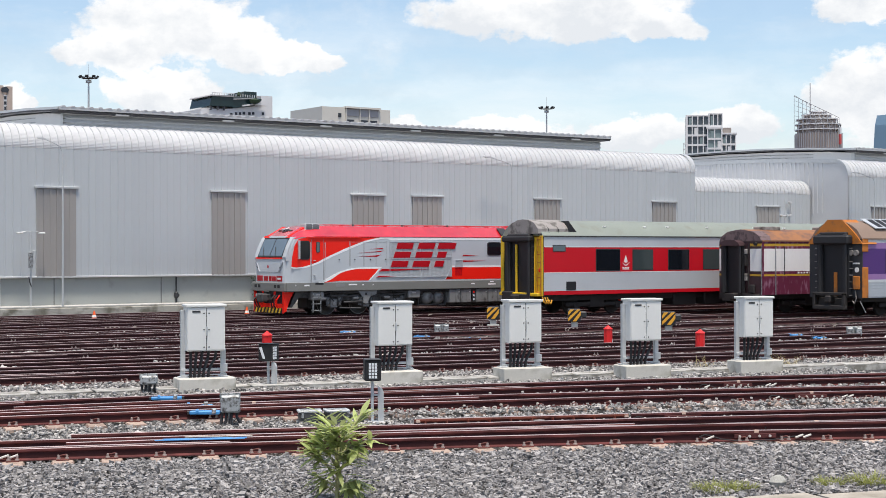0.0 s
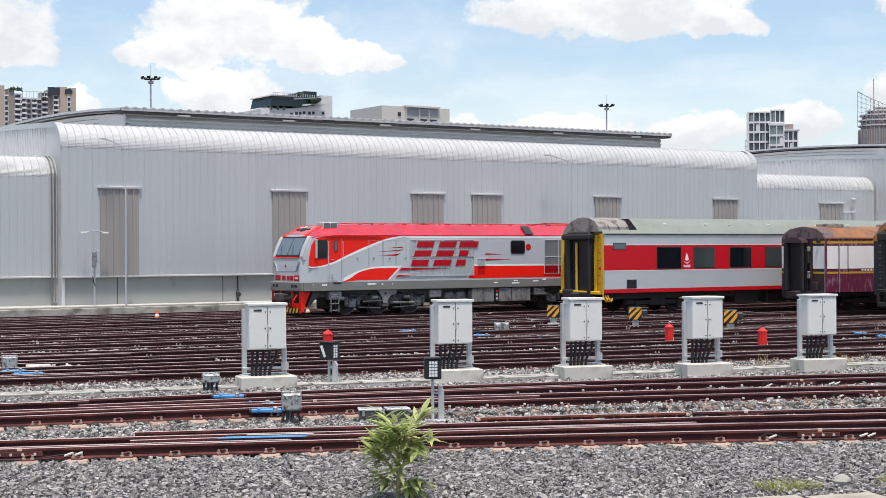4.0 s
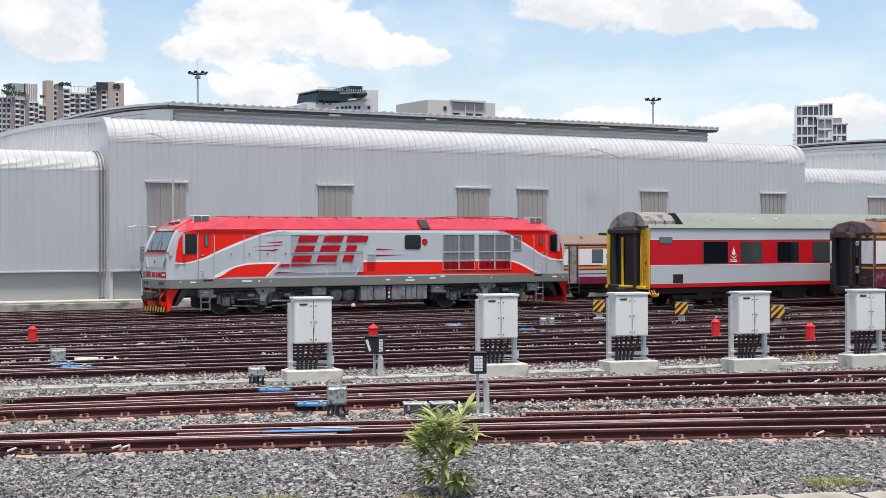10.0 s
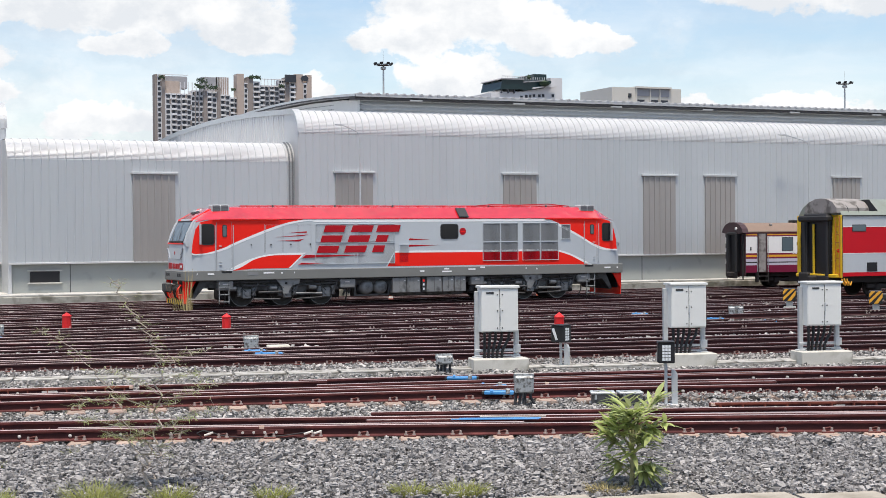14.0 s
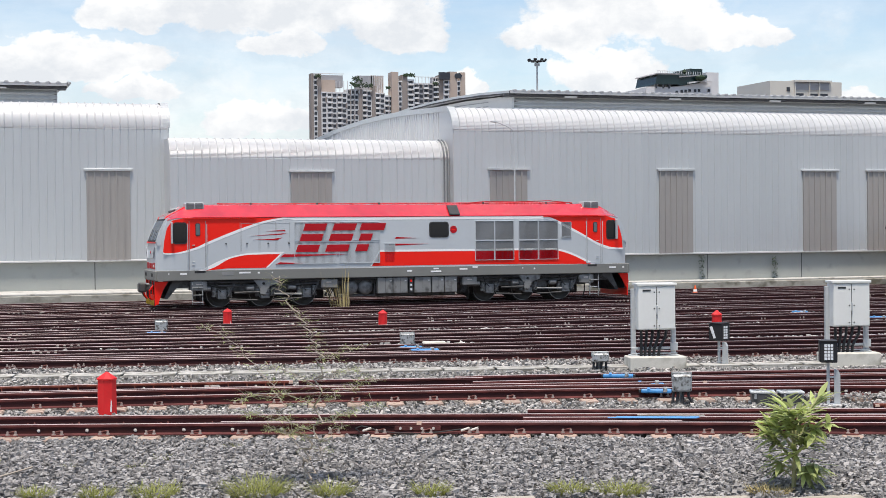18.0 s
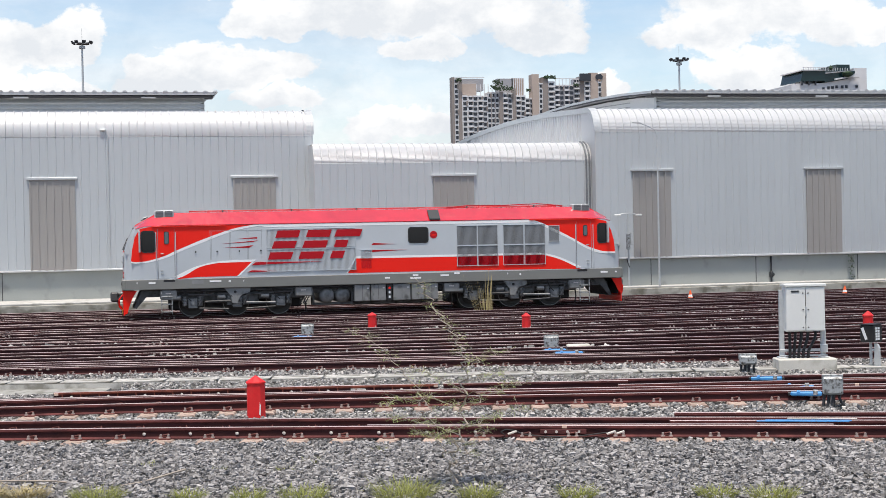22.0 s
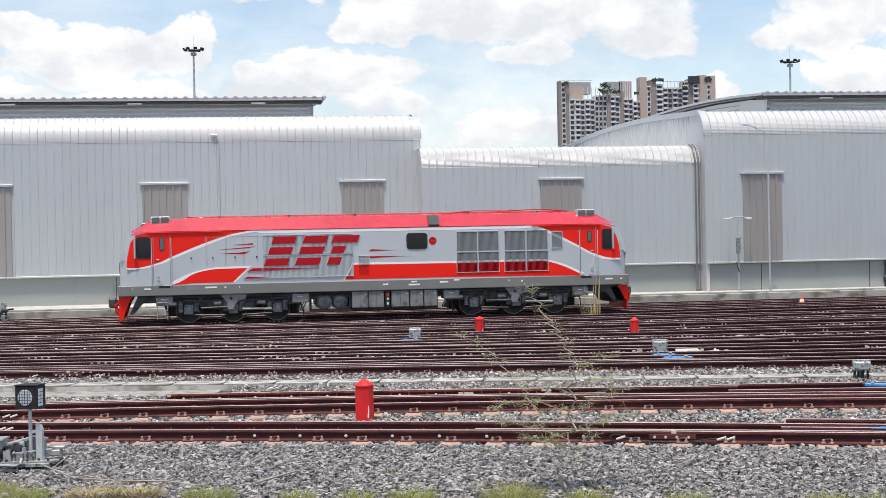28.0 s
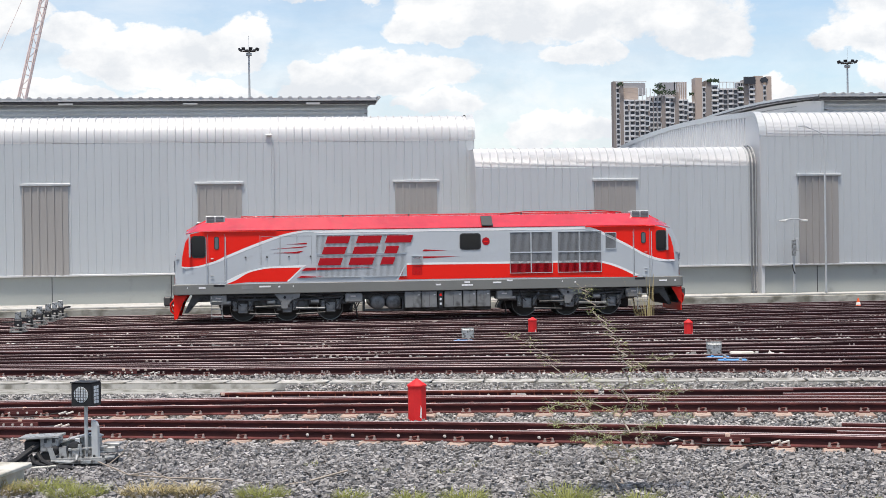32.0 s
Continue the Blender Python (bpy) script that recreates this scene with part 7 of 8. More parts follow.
for x in np.arange(1.9, 3.6, 0.16):
    part("number_bar", Shape().box(float(x), -0.012, 1.80, float(x) + 0.09, 0.0, 1.87), WHITE_BAND, two, "white bar of writing")
part("roof_end", Shape().prism([(0.0, 3.12), (0.15, 3.34), (0.5, 3.52), (1.3, 3.62), (2.1, 3.52), (2.45, 3.34), (2.6, 3.12)], "x", -0.06, 0.5), C_SOOT, two, "sooty brown roof end")
part("end_lamp", Shape().lathe([(0.08, -0.12), (0.08, 0.0)], 12, (-0.02, 0.32, 3.02), "x"), GRIME, two)
part("corner_band", Shape().box(-0.03, -0.03, 0.9, 0.05, 0.0, 3.1), C_MAROON, two)
part("end_hood", Shape().prism([(0.98, 2.95), (1.06, 3.08), (1.3, 3.18), (1.9, 3.18), (2.18, 3.08), (2.26, 2.95)], "x", -0.38, -0.04), C_END, two, "dark brown gangway hood")
for k, (y, z, w, h) in enumerate(((0.76, 2.6, 0.2, 0.2), (0.82, 2.1, 0.14, 0.5), (0.78, 1.5, 0.18, 0.3), (0.35, 1.0, 0.3, 0.35))):
    part("end_box", Shape().box(-0.16, y, z, -0.045, y + w, z + h, 0.03), GRIME if k % 2 else C_HOOD, two, "rusty end fitting")
for y in (0.72, 0.96):
    part("end_pipe", Shape().line([(-0.10, y, 0.7), (-0.12, y, 1.6), (-0.10, y + 0.05, 2.4), (-0.12, y, 3.0)], 0.022), GRIME, two)
part("buffer_beam", Shape().box(-0.16, 0.1, 0.72, 0.0, 2.5, 0.98, 0.03), GRIME, two)
for x in (1.15, 3.72):
    part("side_rail", Shape().tube((x, -0.04, 1.75), (x, -0.04, 2.9), 0.014, n=6), GRIME, two)
gangway(two, 2.6, RUBBER, 1.0, 2.95, 1.12, 2.14)
for x in (0.9, 4.2):
    part("roof_vent", Shape().box(x, 0.9, 3.58, x + 0.9, 1.6, 3.74, 0.03), C_HOOD, two)

three = coach("purple railcar with an orange cab roof and ribbed steel sides", pose(46.4, 38.47, 0), 20.0, [(0.92, 1.62, C_SILVER), (1.62, 1.84, C_LILAC), (1.84, 2.82, C_PURPLE), (2.82, 3.05, C_LILAC), (3.05, 3.2, C_SILVER)], C_BROWN, 3.92,
              [(1.35, 2.4, 1.9, 2.75), (3.2, 4.2, 1.9, 2.75), (5.0, 6.0, 1.9, 2.75)], GLASS_PALE, 2.62, 3.2)
ribs = Shape()
for k in range(6):
    ribs.box(0.3, -0.02, 0.98 + 0.105 * k, 20, 0.0, 1.03 + 0.105 * k)
part("side_rib", ribs, C_SILVER, three, "ribbed steel side sheet")
part("cab_roof", Shape().prism([(-0.06, 3.0), (0.35, 3.42), (0.95, 3.95), (1.67, 3.95), (2.27, 3.42), (2.68, 3.0)], "x", -0.1, 0.75), C_ORANGE, three, "orange cab roof")
for z0, z1 in ((0.92, 2.1), (2.7, 3.2)):
    part("cab_corner", Shape().box(-0.06, -0.03, z0, 0.28, 0.0, z1, 0.01), C_ORANGE, three, "orange corner panel")
part("cab_end", Shape().box(-0.05, 0.0, 0.9, 0.0, 2.62, 3.2), STEEL_DARK, three, "dark cab end")
part("end_box", Shape().box(-0.14, 0.08, 1.25, -0.05, 0.40, 1.75, 0.02), C_ORANGE, three, "orange end panel")
part("end_disc", Shape().lathe([(0.10, -0.07), (0.10, -0.05)], 16, (0, 0.25, 2.0), "x"), WHITE_BAND, three, "white round plate")
part("number_bar", Shape().box(-0.06, 0.12, 2.22, -0.05, 0.45, 2.28), WHITE_BAND, three)
part("end_hose", Shape().line([(-0.08, 0.3, 1.2), (-0.14, 0.22, 0.9), (-0.14, 0.3, 0.7), (-0.1, 0.42, 0.8)], 0.025), C_HOOD, three)
part("step_plate", Shape().line([(-0.12, 0.05, 0.8), (0.05, -0.1, 0.35)], 0.02), STEEL_OLD, three)
gangway(three, 2.62, RUBBER, 0.95, 3.3)
part("roof_panel", Shape().prism([(0.22, 3.58), (0.95, 3.96), (0.97, 4.00), (0.20, 3.62)], "x", 1.0, 9.0), C_SILVER, three, "roof radiator panel")
for k in range(8):
    part("roof_slot", Shape().prism([(0.28, 3.655), (0.86, 3.958), (0.86, 3.97), (0.28, 3.667)], "x", 1.25 + 0.42 * k, 1.55 + 0.42 * k), BLACK, three)
part("head_lamp", Shape().lathe([(0.11, -0.14), (0.11, -0.05), (0.02, -0.05)], 14, (-0.0, 0.25, 2.66), "x").lathe([(0.11, -0.14), (0.11, -0.05), (0.02, -0.05)], 14, (-0.0, 0.5, 2.66), "x"), C_HOOD, three)
rungs = Shape()
for z in np.arange(1.0, 3.2, 0.28):
    rungs.tube((-0.1, 0.62, z), (-0.1, 0.8, z), 0.016, n=5).tube((-0.1, 1.9, z), (-0.1, 2.1, z), 0.016, n=5)
part("rung", rungs, C_HOOD, three)
for y in (0.44, 2.12):
    for z in np.arange(1.0, 3.2, 0.26):
        part("end_rung", Shape().box(-0.14, y, float(z), -0.06, y + 0.16, float(z) + 0.03), C_HOOD, three)
part("gangway_pad", Shape().box(-0.40, 0.42, 2.98, -0.04, 2.2, 3.34, 0.07), RUBBER, three, "padded black gangway hood")
part("inner_door", Shape().box(-0.135, 1.15, 0.98, -0.122, 1.32, 1.9), C_ORANGE, three, "orange strip of the inner door")
part("buffer_frame", Shape().box(-0.5, 0.5, 0.45, -0.3, 2.1, 0.62, 0.03).box(-0.5, 0.5, 0.6, -0.36, 0.64, 1.1, 0.02).box(-0.5, 1.96, 0.6, -0.36, 2.1, 1.1, 0.02).box(-0.5, 0.5, 1.0, -0.3, 2.1, 1.12, 0.02), GRIME, three)

four = coach("maroon and white coach with yellow lines and a brown roof", pose(40.27, 57.2, 0.03, 0, 0, -8) @ Matrix.Scale(0.86, 4), 20.0, [(0.97, 1.35, C_WINE), (1.35, 1.475, C_PEARL), (1.475, 1.53, GRIME), (1.53, 1.70, C_PEARL), (1.70, 1.79, C_WINE), (1.79, 1.90, C_LINE), (1.90, 1.99, C_WINE), (1.99, 2.87, C_WHITE), (2.87, 2.94, C_WINE), (2.94, 3.01, C_LINE), (3.01, 3.12, C_WINE)], C_BROWN, 3.60,
             [(2.13, 2.74, 2.13, 2.80), (3.37, 3.98, 2.13, 2.80), (4.61, 5.22, 2.13, 2.80)], GLASS_PALE, 2.30, 3.12)
part("end_panel", Shape().box(-0.04, 0.0, 0.8, 0.0, 2.30, 3.14), C_END, four, "dark brown end wall")
for z0, z1 in ((1.40, 1.65), (2.05, 2.25), (2.50, 2.84)):
    part("end_band", Shape().box(-0.05, 2.02, z0, -0.041, 2.29, z1), C_WHITE, four)
arch = [(-0.06, 3.08), (0.05, 3.30), (0.35, 3.50), (0.8, 3.63), (1.5, 3.63), (1.95, 3.50), (2.25, 3.30), (2.36, 3.08), (1.9, 3.02), (0.4, 3.02)]
part("roof_end", Shape().prism(arch, "x", -0.22, 0.12), C_END, four, "dark brown arched roof end")
part("end_lamp", Shape().lathe([(0.07, -0.30), (0.07, -0.2)], 12, (0, 0.62, 3.30), "x"), WHITE_BAND, four)
for y in (0.14, 0.24, 2.05):
    part("end_pipe", Shape().tube((-0.08, y, 0.6), (-0.08, y, 2.95), 0.02, n=6), GRIME, four)
part("end_box", Shape().box(-0.14, 0.10, 2.15, -0.045, 0.34, 2.45, 0.02), GRIME, four)
# open entrance with a pale vestibule wall
part("doorway", Shape().box(0.66, -0.012, 0.97, 1.24, 0.0, 3.08), C_END, four, "open entrance doorway")
part("vestibule_wall", Shape().box(0.74, -0.018, 1.0, 1.14, -0.011, 3.02), C_HOOD, four, "grey vestibule wall seen through the doorway")
part("door_oval", Shape().box(0.24, -0.014, 2.14, 0.32, 0.0, 2.32, 0.02), BLACK, four)
for x in (0.64, 1.27):
    part("handrail", Shape().tube((x, -0.05, 1.0), (x, -0.05, 2.86), 0.018, n=6), STEEL_OLD, four)
part("number_bar", Shape().box(2.98, -0.012, 2.38, 3.05, 0.0, 2.56), GRIME, four)
for x in np.arange(2.75, 4.4, 0.15):
    part("number_bar", Shape().box(float(x), -0.012, 1.925, float(x) + 0.08, 0.0, 1.97), WHITE_BAND, four, "white bar of writing")
for x in (1.6, 3.6):
    part("roof_vent", Shape().box(x, 0.35, 3.44, x + 0.14, 0.5, 3.56, 0.02), C_HOOD, four)
part("roof_vent", Shape().box(3.3, 0.9, 3.58, 4.6, 1.5, 3.74, 0.03), BLACK, four)
gangway(four, 2.30, RUBBER, 1.0, 2.95)
part("door_steps", Shape().box(0.66, -0.1, 0.5, 1.24, 0.2, 0.55).box(0.66, -0.1, 0.75, 1.24, 0.2, 0.8).box(0.62, -0.1, 0.45, 0.68, 0.2, 1.0).box(1.22, -0.1, 0.45, 1.28, 0.2, 1.0), GRIME, four)

# ---- the city behind ----
B_WHITE = material("white_far_wall", (0.68, 0.68, 0.69), 0.8, 0, 0.06, 0.05, 0.6)
B_TAN = material("tan_far_wall", (0.48, 0.395, 0.34), 0.8, 0, 0.08, 0.05, 0.6)
B_TAUPE = material("taupe_far_wall", (0.29, 0.255, 0.235), 0.8, 0, 0.08, 0.05, 0.6)
B_GREY = material("grey_far_wall", (0.36, 0.36, 0.38), 0.8, 0, 0.08, 0.05, 0.6)
B_BROWN = material("brown_far_cladding", (0.30, 0.255, 0.24), 0.8, 0, 0.08, 0.05, 0.6)
B_RED = material("hoist_red", (0.55, 0.08, 0.08), 0.7, 0, 0.1, 0.3, 3)
B_GLASS = glass_like("far_dark_glass", (0.045, 0.05, 0.062), 0.25, 0.25)
B_TEAL = glass_like("far_teal_glass", (0.012, 0.030, 0.034), 0.12)
B_LEAF = material("roof_garden_green", (0.035, 0.06, 0.03), 0.9, 0, 0.4, 0.3, 3)


def tower(label, strips, y, step=3.1, share=0.64, high=1.95, base=0.0, deep=6.0, at=None):
    """strips: x0, x1, top, wall, bays, forward, balcony."""
    t = thing("apartment_tower", label, "apartment building", at)
    for x0, x1, top, wall, bays, front, balcony in strips:
        w = part("wall", Shape().box(x0, y - front, 0, x1, y + deep, top), wall, t)
        if not bays:
            continue
        bay = (x1 - x0) / bays
        pane = Shape().box(-0.5 * share * bay, -0.15, 0, 0.5 * share * bay, 0.1, high).mesh("window", B_GLASS)
        slab = Shape().box(-0.46 * bay, -1.3, 0, 0.46 * bay, 0.1, 0.9).box(-0.5 * bay, -1.4, -0.2, 0.5 * bay, 0.1, 0.05).mesh("balcony", B_WHITE)
        fin = Shape().box(-0.14 * bay, -0.25, 0.0, 0.14 * bay, 0.1, step).mesh("spandrel", B_TAUPE)
        for k in range(1, bays):
            part("mullion", Shape().box(x0 + bay * k - 0.14, y - front - 0.35, base, x0 + bay * k + 0.14, y - front + 0.1, top), B_TAUPE if k % 2 else B_GREY, w)
        part("parapet", Shape().box(x0, y - front - 0.3, top - 0.6, x1, y - front + 0.1, top + 0.3), B_WHITE, w)
        z = top - step
        while z > base:
            for k in range(bays):
                cx = x0 + bay * (k + 0.5)
                part("window", pane, None, w, at=pose(cx, y - front, z + 0.6))
                if (k + int(z)) % 5 == 0:
                    part("spandrel", fin, None, w, at=pose(cx + 0.36 * bay, y - front, z))
                if balcony and k % 2 == 0:
                    part("balcony", slab, None, w, at=pose(cx, y - front, z - 0.1))
            z -= step
    return t


tower("brown and white apartment tower with balconies and roof gardens", [(207.1, 208.6, 97.8, B_TAUPE, 0, 0.0, 0), (208.6, 211.2, 97.0, B_WHITE, 1, -0.3, 0), (211.2, 213.2, 97.4, B_TAUPE, 0, 0.3, 0), (213.2, 216.7, 86.5, B_WHITE, 1, 0.5, 0), (213.6, 222.6, 94.1, B_TAN, 0, -2.0, 0), (216.7, 229.0, 86.3, B_WHITE, 4, 1.0, 1), (229.0, 236.4, 88.5, B_WHITE, 3, 0.2, 0),
                                                                          (236.4, 238.6, 88.9, B_TAUPE, 0, 1.2, 0), (238.6, 244.6, 88.0, B_WHITE, 2, 0.6, 1), (244.6, 246.8, 91.0, B_TAUPE, 0, 1.2, 0), (246.8, 252.9, 86.5, B_WHITE, 2, 0.6, 1), (245.3, 252.9, 97.6, B_TAN, 0, -3.0, 0), (252.9, 258.4, 85.0, B_WHITE, 2, 0.0, 1)], 890, base=42)
tower("brown and white apartment tower with a sign panel on top", [(257.0, 261.2, 99.6, B_TAN, 0, 2.0, 0), (261.2, 263.6, 94.0, B_WHITE, 1, 1.8, 0), (263.6, 267.0, 98.0, B_TAUPE, 0, 2.0, 0), (267.0, 271.4, 95.0, B_WHITE, 1, 1.4, 1), (271.4, 283.9, 93.0, B_GREY, 4, 0.8, 1),
                                                                   (283.9, 287.4, 97.0, B_GREY, 1, 0.0, 1), (287.4, 290.4, 98.5, B_TAUPE, 0, 1.0, 0), (290.4, 293.9, 95.5, B_WHITE, 1, 1.4, 1), (293.9, 299.2, 100.7, B_TAN, 0, 1.6, 0), (299.2, 301.4, 95.0, B_WHITE, 1, 1.3, 0), (301.4, 304.6, 100.4, B_TAN, 0, 1.6, 0)], 890, base=50)
crown = thing("roof_structure", "glass penthouse and pergola frames on the tower roofs", "roof structure", kind="structure")
part("penthouse", Shape().box(212.5, 893, 90, 227.5, 900, 97.2).box(236.5, 893, 88, 247, 900, 97.4), B_GREY, crown)
part("penthouse_glass", Shape().box(287.0, 886.5, 95.5, 294.0, 888, 100.0), B_GLASS, crown)
part("sign_mark", Shape().prism([(298.2, 96.6), (301.5, 96.6), (302.4, 98.4), (300.6, 100.2), (298.0, 99.4), (297.4, 98.0)], "y", 887.9, 888.2), B_GLASS, crown, "dark sign of a plain shape")
for x in np.arange(222.0, 237.0, 2.4):
    part("pergola_post", Shape().box(x, 888.5, 86, x + 0.35, 888.9, 93.5), B_WHITE, crown)
for x in np.arange(246.0, 253.0, 1.3):
    part("slat", Shape().box(x, 892.2, 84, x + 0.5, 892.9, 97.6), B_WHITE, crown)
for x in np.arange(272.0, 287.5, 2.2):
    part("pergola_post", Shape().box(x, 888.6, 92, x + 0.3, 888.9, 97.0), B_WHITE, crown)
part("pergola_beam", Shape().box(271.8, 888.6, 96.8, 287.6, 888.9, 97.2), B_WHITE, crown)
part("pergola_beam", Shape().box(208.0, 888.6, 97.4, 227.0, 888.9, 97.8), B_WHITE, crown)
garden = thing("roof_garden", "dark green shrubs on the tower roofs", "roof garden", kind="stuff")
g_shape = Shape()
for cx, cz, r in ((210.8, 95.6, 2.0), (234.0, 94.6, 2.6), (236.5, 93.8, 2.0), (232.5, 91.5, 2.2), (235.0, 90.5, 2.2), (238.5, 91.0, 2.6), (242.5, 90.8, 2.4), (254.5, 89.5, 1.4), (265.5, 97.6, 1.6), (268.0, 97.6, 2.0), (270.0, 97.4, 1.6), (284.5, 93.0, 1.6)):
    for k in range(40):
        a, b, q = random.uniform(0, 6.28), random.uniform(-1, 1), r * random.uniform(0.3, 1.0)
        x, z = cx + q * math.cos(a), cz + 0.7 * q * b
        g_shape.tube((x, 887.5, z), (x + random.uniform(-0.5, 0.5), 887.3, z + 0.6), 0.42, 0.08, 5)
part("foliage", g_shape, B_LEAF, garden)

white_block = thing("white_building", "white stepped building with dark glass terraces", "building")
part("wall", Shape().prism([(106.2, 0), (119.4, 0), (119.4, 28.1), (117.2, 28.1), (117.2, 27.4), (115.8, 26.3), (112.0, 25.7), (106.4, 25.4)], "y", 221, 233), B_WHITE, white_block)
lounge = part("glass_floor", Shape().prism([(107.8, 25.9), (112.0, 26.0), (112.0, 27.55), (108.2, 27.5)], "y", 220.6, 228), B_TEAL, white_block, "dark glass storey")
part("glass_floor", Shape().prism([(112.0, 25.8), (115.8, 26.3), (117.2, 27.2), (117.2, 27.6), (112.0, 27.3)], "y", 220.7, 228), B_TEAL, white_block, "dark glass storey")
part("glass_floor", Shape().box(114.7, 222, 27.3, 117.0, 228, 28.75), B_TEAL, white_block, "dark glass storey")
part("terrace_edge", Shape().prism([(107.7, 27.5), (112.1, 27.55), (112.1, 27.75), (107.9, 27.72)], "y", 220.4, 228), B_GREY, white_block)
part("terrace_edge", Shape().prism([(112.0, 27.1), (116.0, 27.5), (116.0, 27.65), (112.0, 27.3)], "y", 220.5, 221), B_GREY, white_block)
part("terrace_edge", Shape().prism([(113.6, 26.1), (115.8, 26.45), (117.8, 26.55), (117.8, 26.75), (115.8, 26.65), (113.6, 26.35)], "y", 220.2, 220.7), B_WHITE, white_block)
for x in np.arange(108.2, 116.2, 0.42):
    part("baluster", Shape().box(x, 220.4, 27.6, x + 0.06, 220.5, 28.05), B_WHITE, white_block)
part("hand_rail", Shape().box(108.1, 220.4, 28.05, 112.2, 220.5, 28.12), B_WHITE, white_block)
for x in (108.0, 109.2, 110.3):
    part("pillar", Shape().box(x, 220.6, 25.3, x + 0.18, 220.9, 26.0), B_GLASS, white_block)
for x, z in ((111.6, 24.55), (112.5, 24.7), (113.2, 24.75), (113.9, 24.85), (114.9, 24.85), (115.6, 24.9), (117.4, 24.95)):
    part("window", Shape().box(x, 220.9, z, x + 0.42, 221.02, z + 0.45), B_GLASS, white_block)
part("terrace_shrub", Shape().lathe([(0.1, 0.0), (0.8, 0.35), (0.9, 0.7), (0.1, 1.0)], 9, (115.6, 220.0, 26.5)), B_LEAF, white_block, "dark green shrub")
part("terrace_shrub", Shape().lathe([(0.05, 0.0), (0.35, 0.3), (0.05, 0.8)], 6, (112.7, 220.0, 27.6)), B_LEAF, white_block, "dark green shrub")
cream = thing("cream_building", "low cream building with a recessed balcony", "building")
B_CREAM = material("cream_far_wall", (0.62, 0.60, 0.55), 0.8, 0, 0.05, 0.05, 0.6)
part("wall", Shape().box(128.9, 221, 0, 142.5, 232, 27.0), B_CREAM, cream)
part("balcony", Shape().box(133.6, 220.9, 25.6, 140.0, 221.05, 26.9), B_GREY, cream)
for x in (133.6, 136.3, 138.2):
    part("window", Shape().box(x, 220.8, 24.2, x + 1.5, 221.02, 25.0), B_GLASS, cream)
    part("pillar", Shape().box(x - 0.15, 220.7, 24.2, x, 221, 27.1), B_CREAM, cream)
part("balcony_roof", Shape().box(133.3, 220.5, 26.9, 140.3, 223, 27.2), B_CREAM, cream)
part("window", Shape().box(132.0, 220.9, 25.3, 132.6, 221.02, 26.0), B_GLASS, cream)
glassy = thing("apartment_tower", "white-framed glass apartment tower with stepped roofs", "apartment building", pose(386.4, 400, 0, 0, 0, -40))
B_PALE_GLASS = glass_like("far_grey_glass", (0.20, 0.26, 0.27), 0.15)
B_BLUE_GLASS = glass_like("far_blue_grey_glass", (0.075, 0.095, 0.115), 0.2)
for x0, x1, z0, z1, front, cols, rows_up, mat in ((-0.4, 7.6, 20.0, 51.3, 0.0, 4, 7, B_BLUE_GLASS), (7.6, 12.3, 20.0, 51.9, 0.5, 3, 4, B_BLUE_GLASS), (7.0, 12.0, 20.0, 46.4, 1.6, 2, 5, B_PALE_GLASS), (12.0, 17.0, 20.0, 44.4, 0.9, 3, 6, B_BLUE_GLASS), (12.3, 15.8, 40.0, 47.0, -2.0, 1, 1, B_TAUPE)):
    w = part("wall", Shape().box(x0, -front, 0, x1, 8, z1), B_TAUPE if mat is B_TAUPE else mat, glassy, "dark glass front in white frames")
    if mat is B_TAUPE:
        continue
    for k in range(cols + 1):
        x = x0 + (x1 - x0) * k / cols
        wide = 0.75 if k in (0, cols) and front == 0.0 else 0.34
        part("pier", Shape().box(x - wide / 2, -front - 0.5, z0, x + wide / 2, -front + 0.1, z1 + 0.2), B_WHITE, w)
    step = 4.4 if front == 0.5 else 3.5
    for k in range(int((z1 - z0) / step) + 1):
        z = z1 - step * k
        part("floor_band", Shape().box(x0, -front - 0.4, z - (0.55 if k else 0.3), x1, -front + 0.1, z + 0.15), B_WHITE, w)
    for k in range(cols):
        for j in range(rows_up):
            if (k * 3 + j * 5) % 4 == 0:
                x = x0 + (x1 - x0) * (k + 0.5) / cols
                part("panel", Shape().box(x - 0.2, -front - 0.25, z1 - step * (j + 1), x + 0.5 * (x1 - x0) / cols, -front + 0.05, z1 - step * j - 0.9), B_WHITE if j % 2 else B_PALE_GLASS, w)
part("roof_slab", Shape().box(6.6, -2.1, 46.4, 12.4, 4, 47.1), B_WHITE, glassy)
part("roof_slab", Shape().box(12.0, -1.6, 44.4, 17.6, 4, 44.9), B_WHITE, glassy)
for j in range(5):
    part("balcony", Shape().box(-1.5, -0.2, 41.0 - 2.0 * j, -0.4, 2.0, 41.3 - 2.0 * j), B_WHITE, glassy)
part("balcony_post", Shape().box(-1.5, -0.2, 30.0, -1.35, 0.0, 41.3), B_GREY, glassy)
half = thing("unfinished_tower", "round brown tower block under construction with bare floors", "building")
part("cladding", Shape().lathe([(11.6, 0), (11.6, 60.5)], 36, (589.5, 517, 0)), B_BROWN, half)
for k in range(30):
    a = 0.85 * math.pi + math.pi * k / 29
    part("fin", Shape().box(589.5 + 11.7 * math.cos(a) - 0.2, 517 + 11.7 * math.sin(a) - 0.2, 30, 589.5 + 11.7 * math.cos(a) + 0.2, 517 + 11.7 * math.sin(a) + 0.2, 60.8), B_GREY, half)
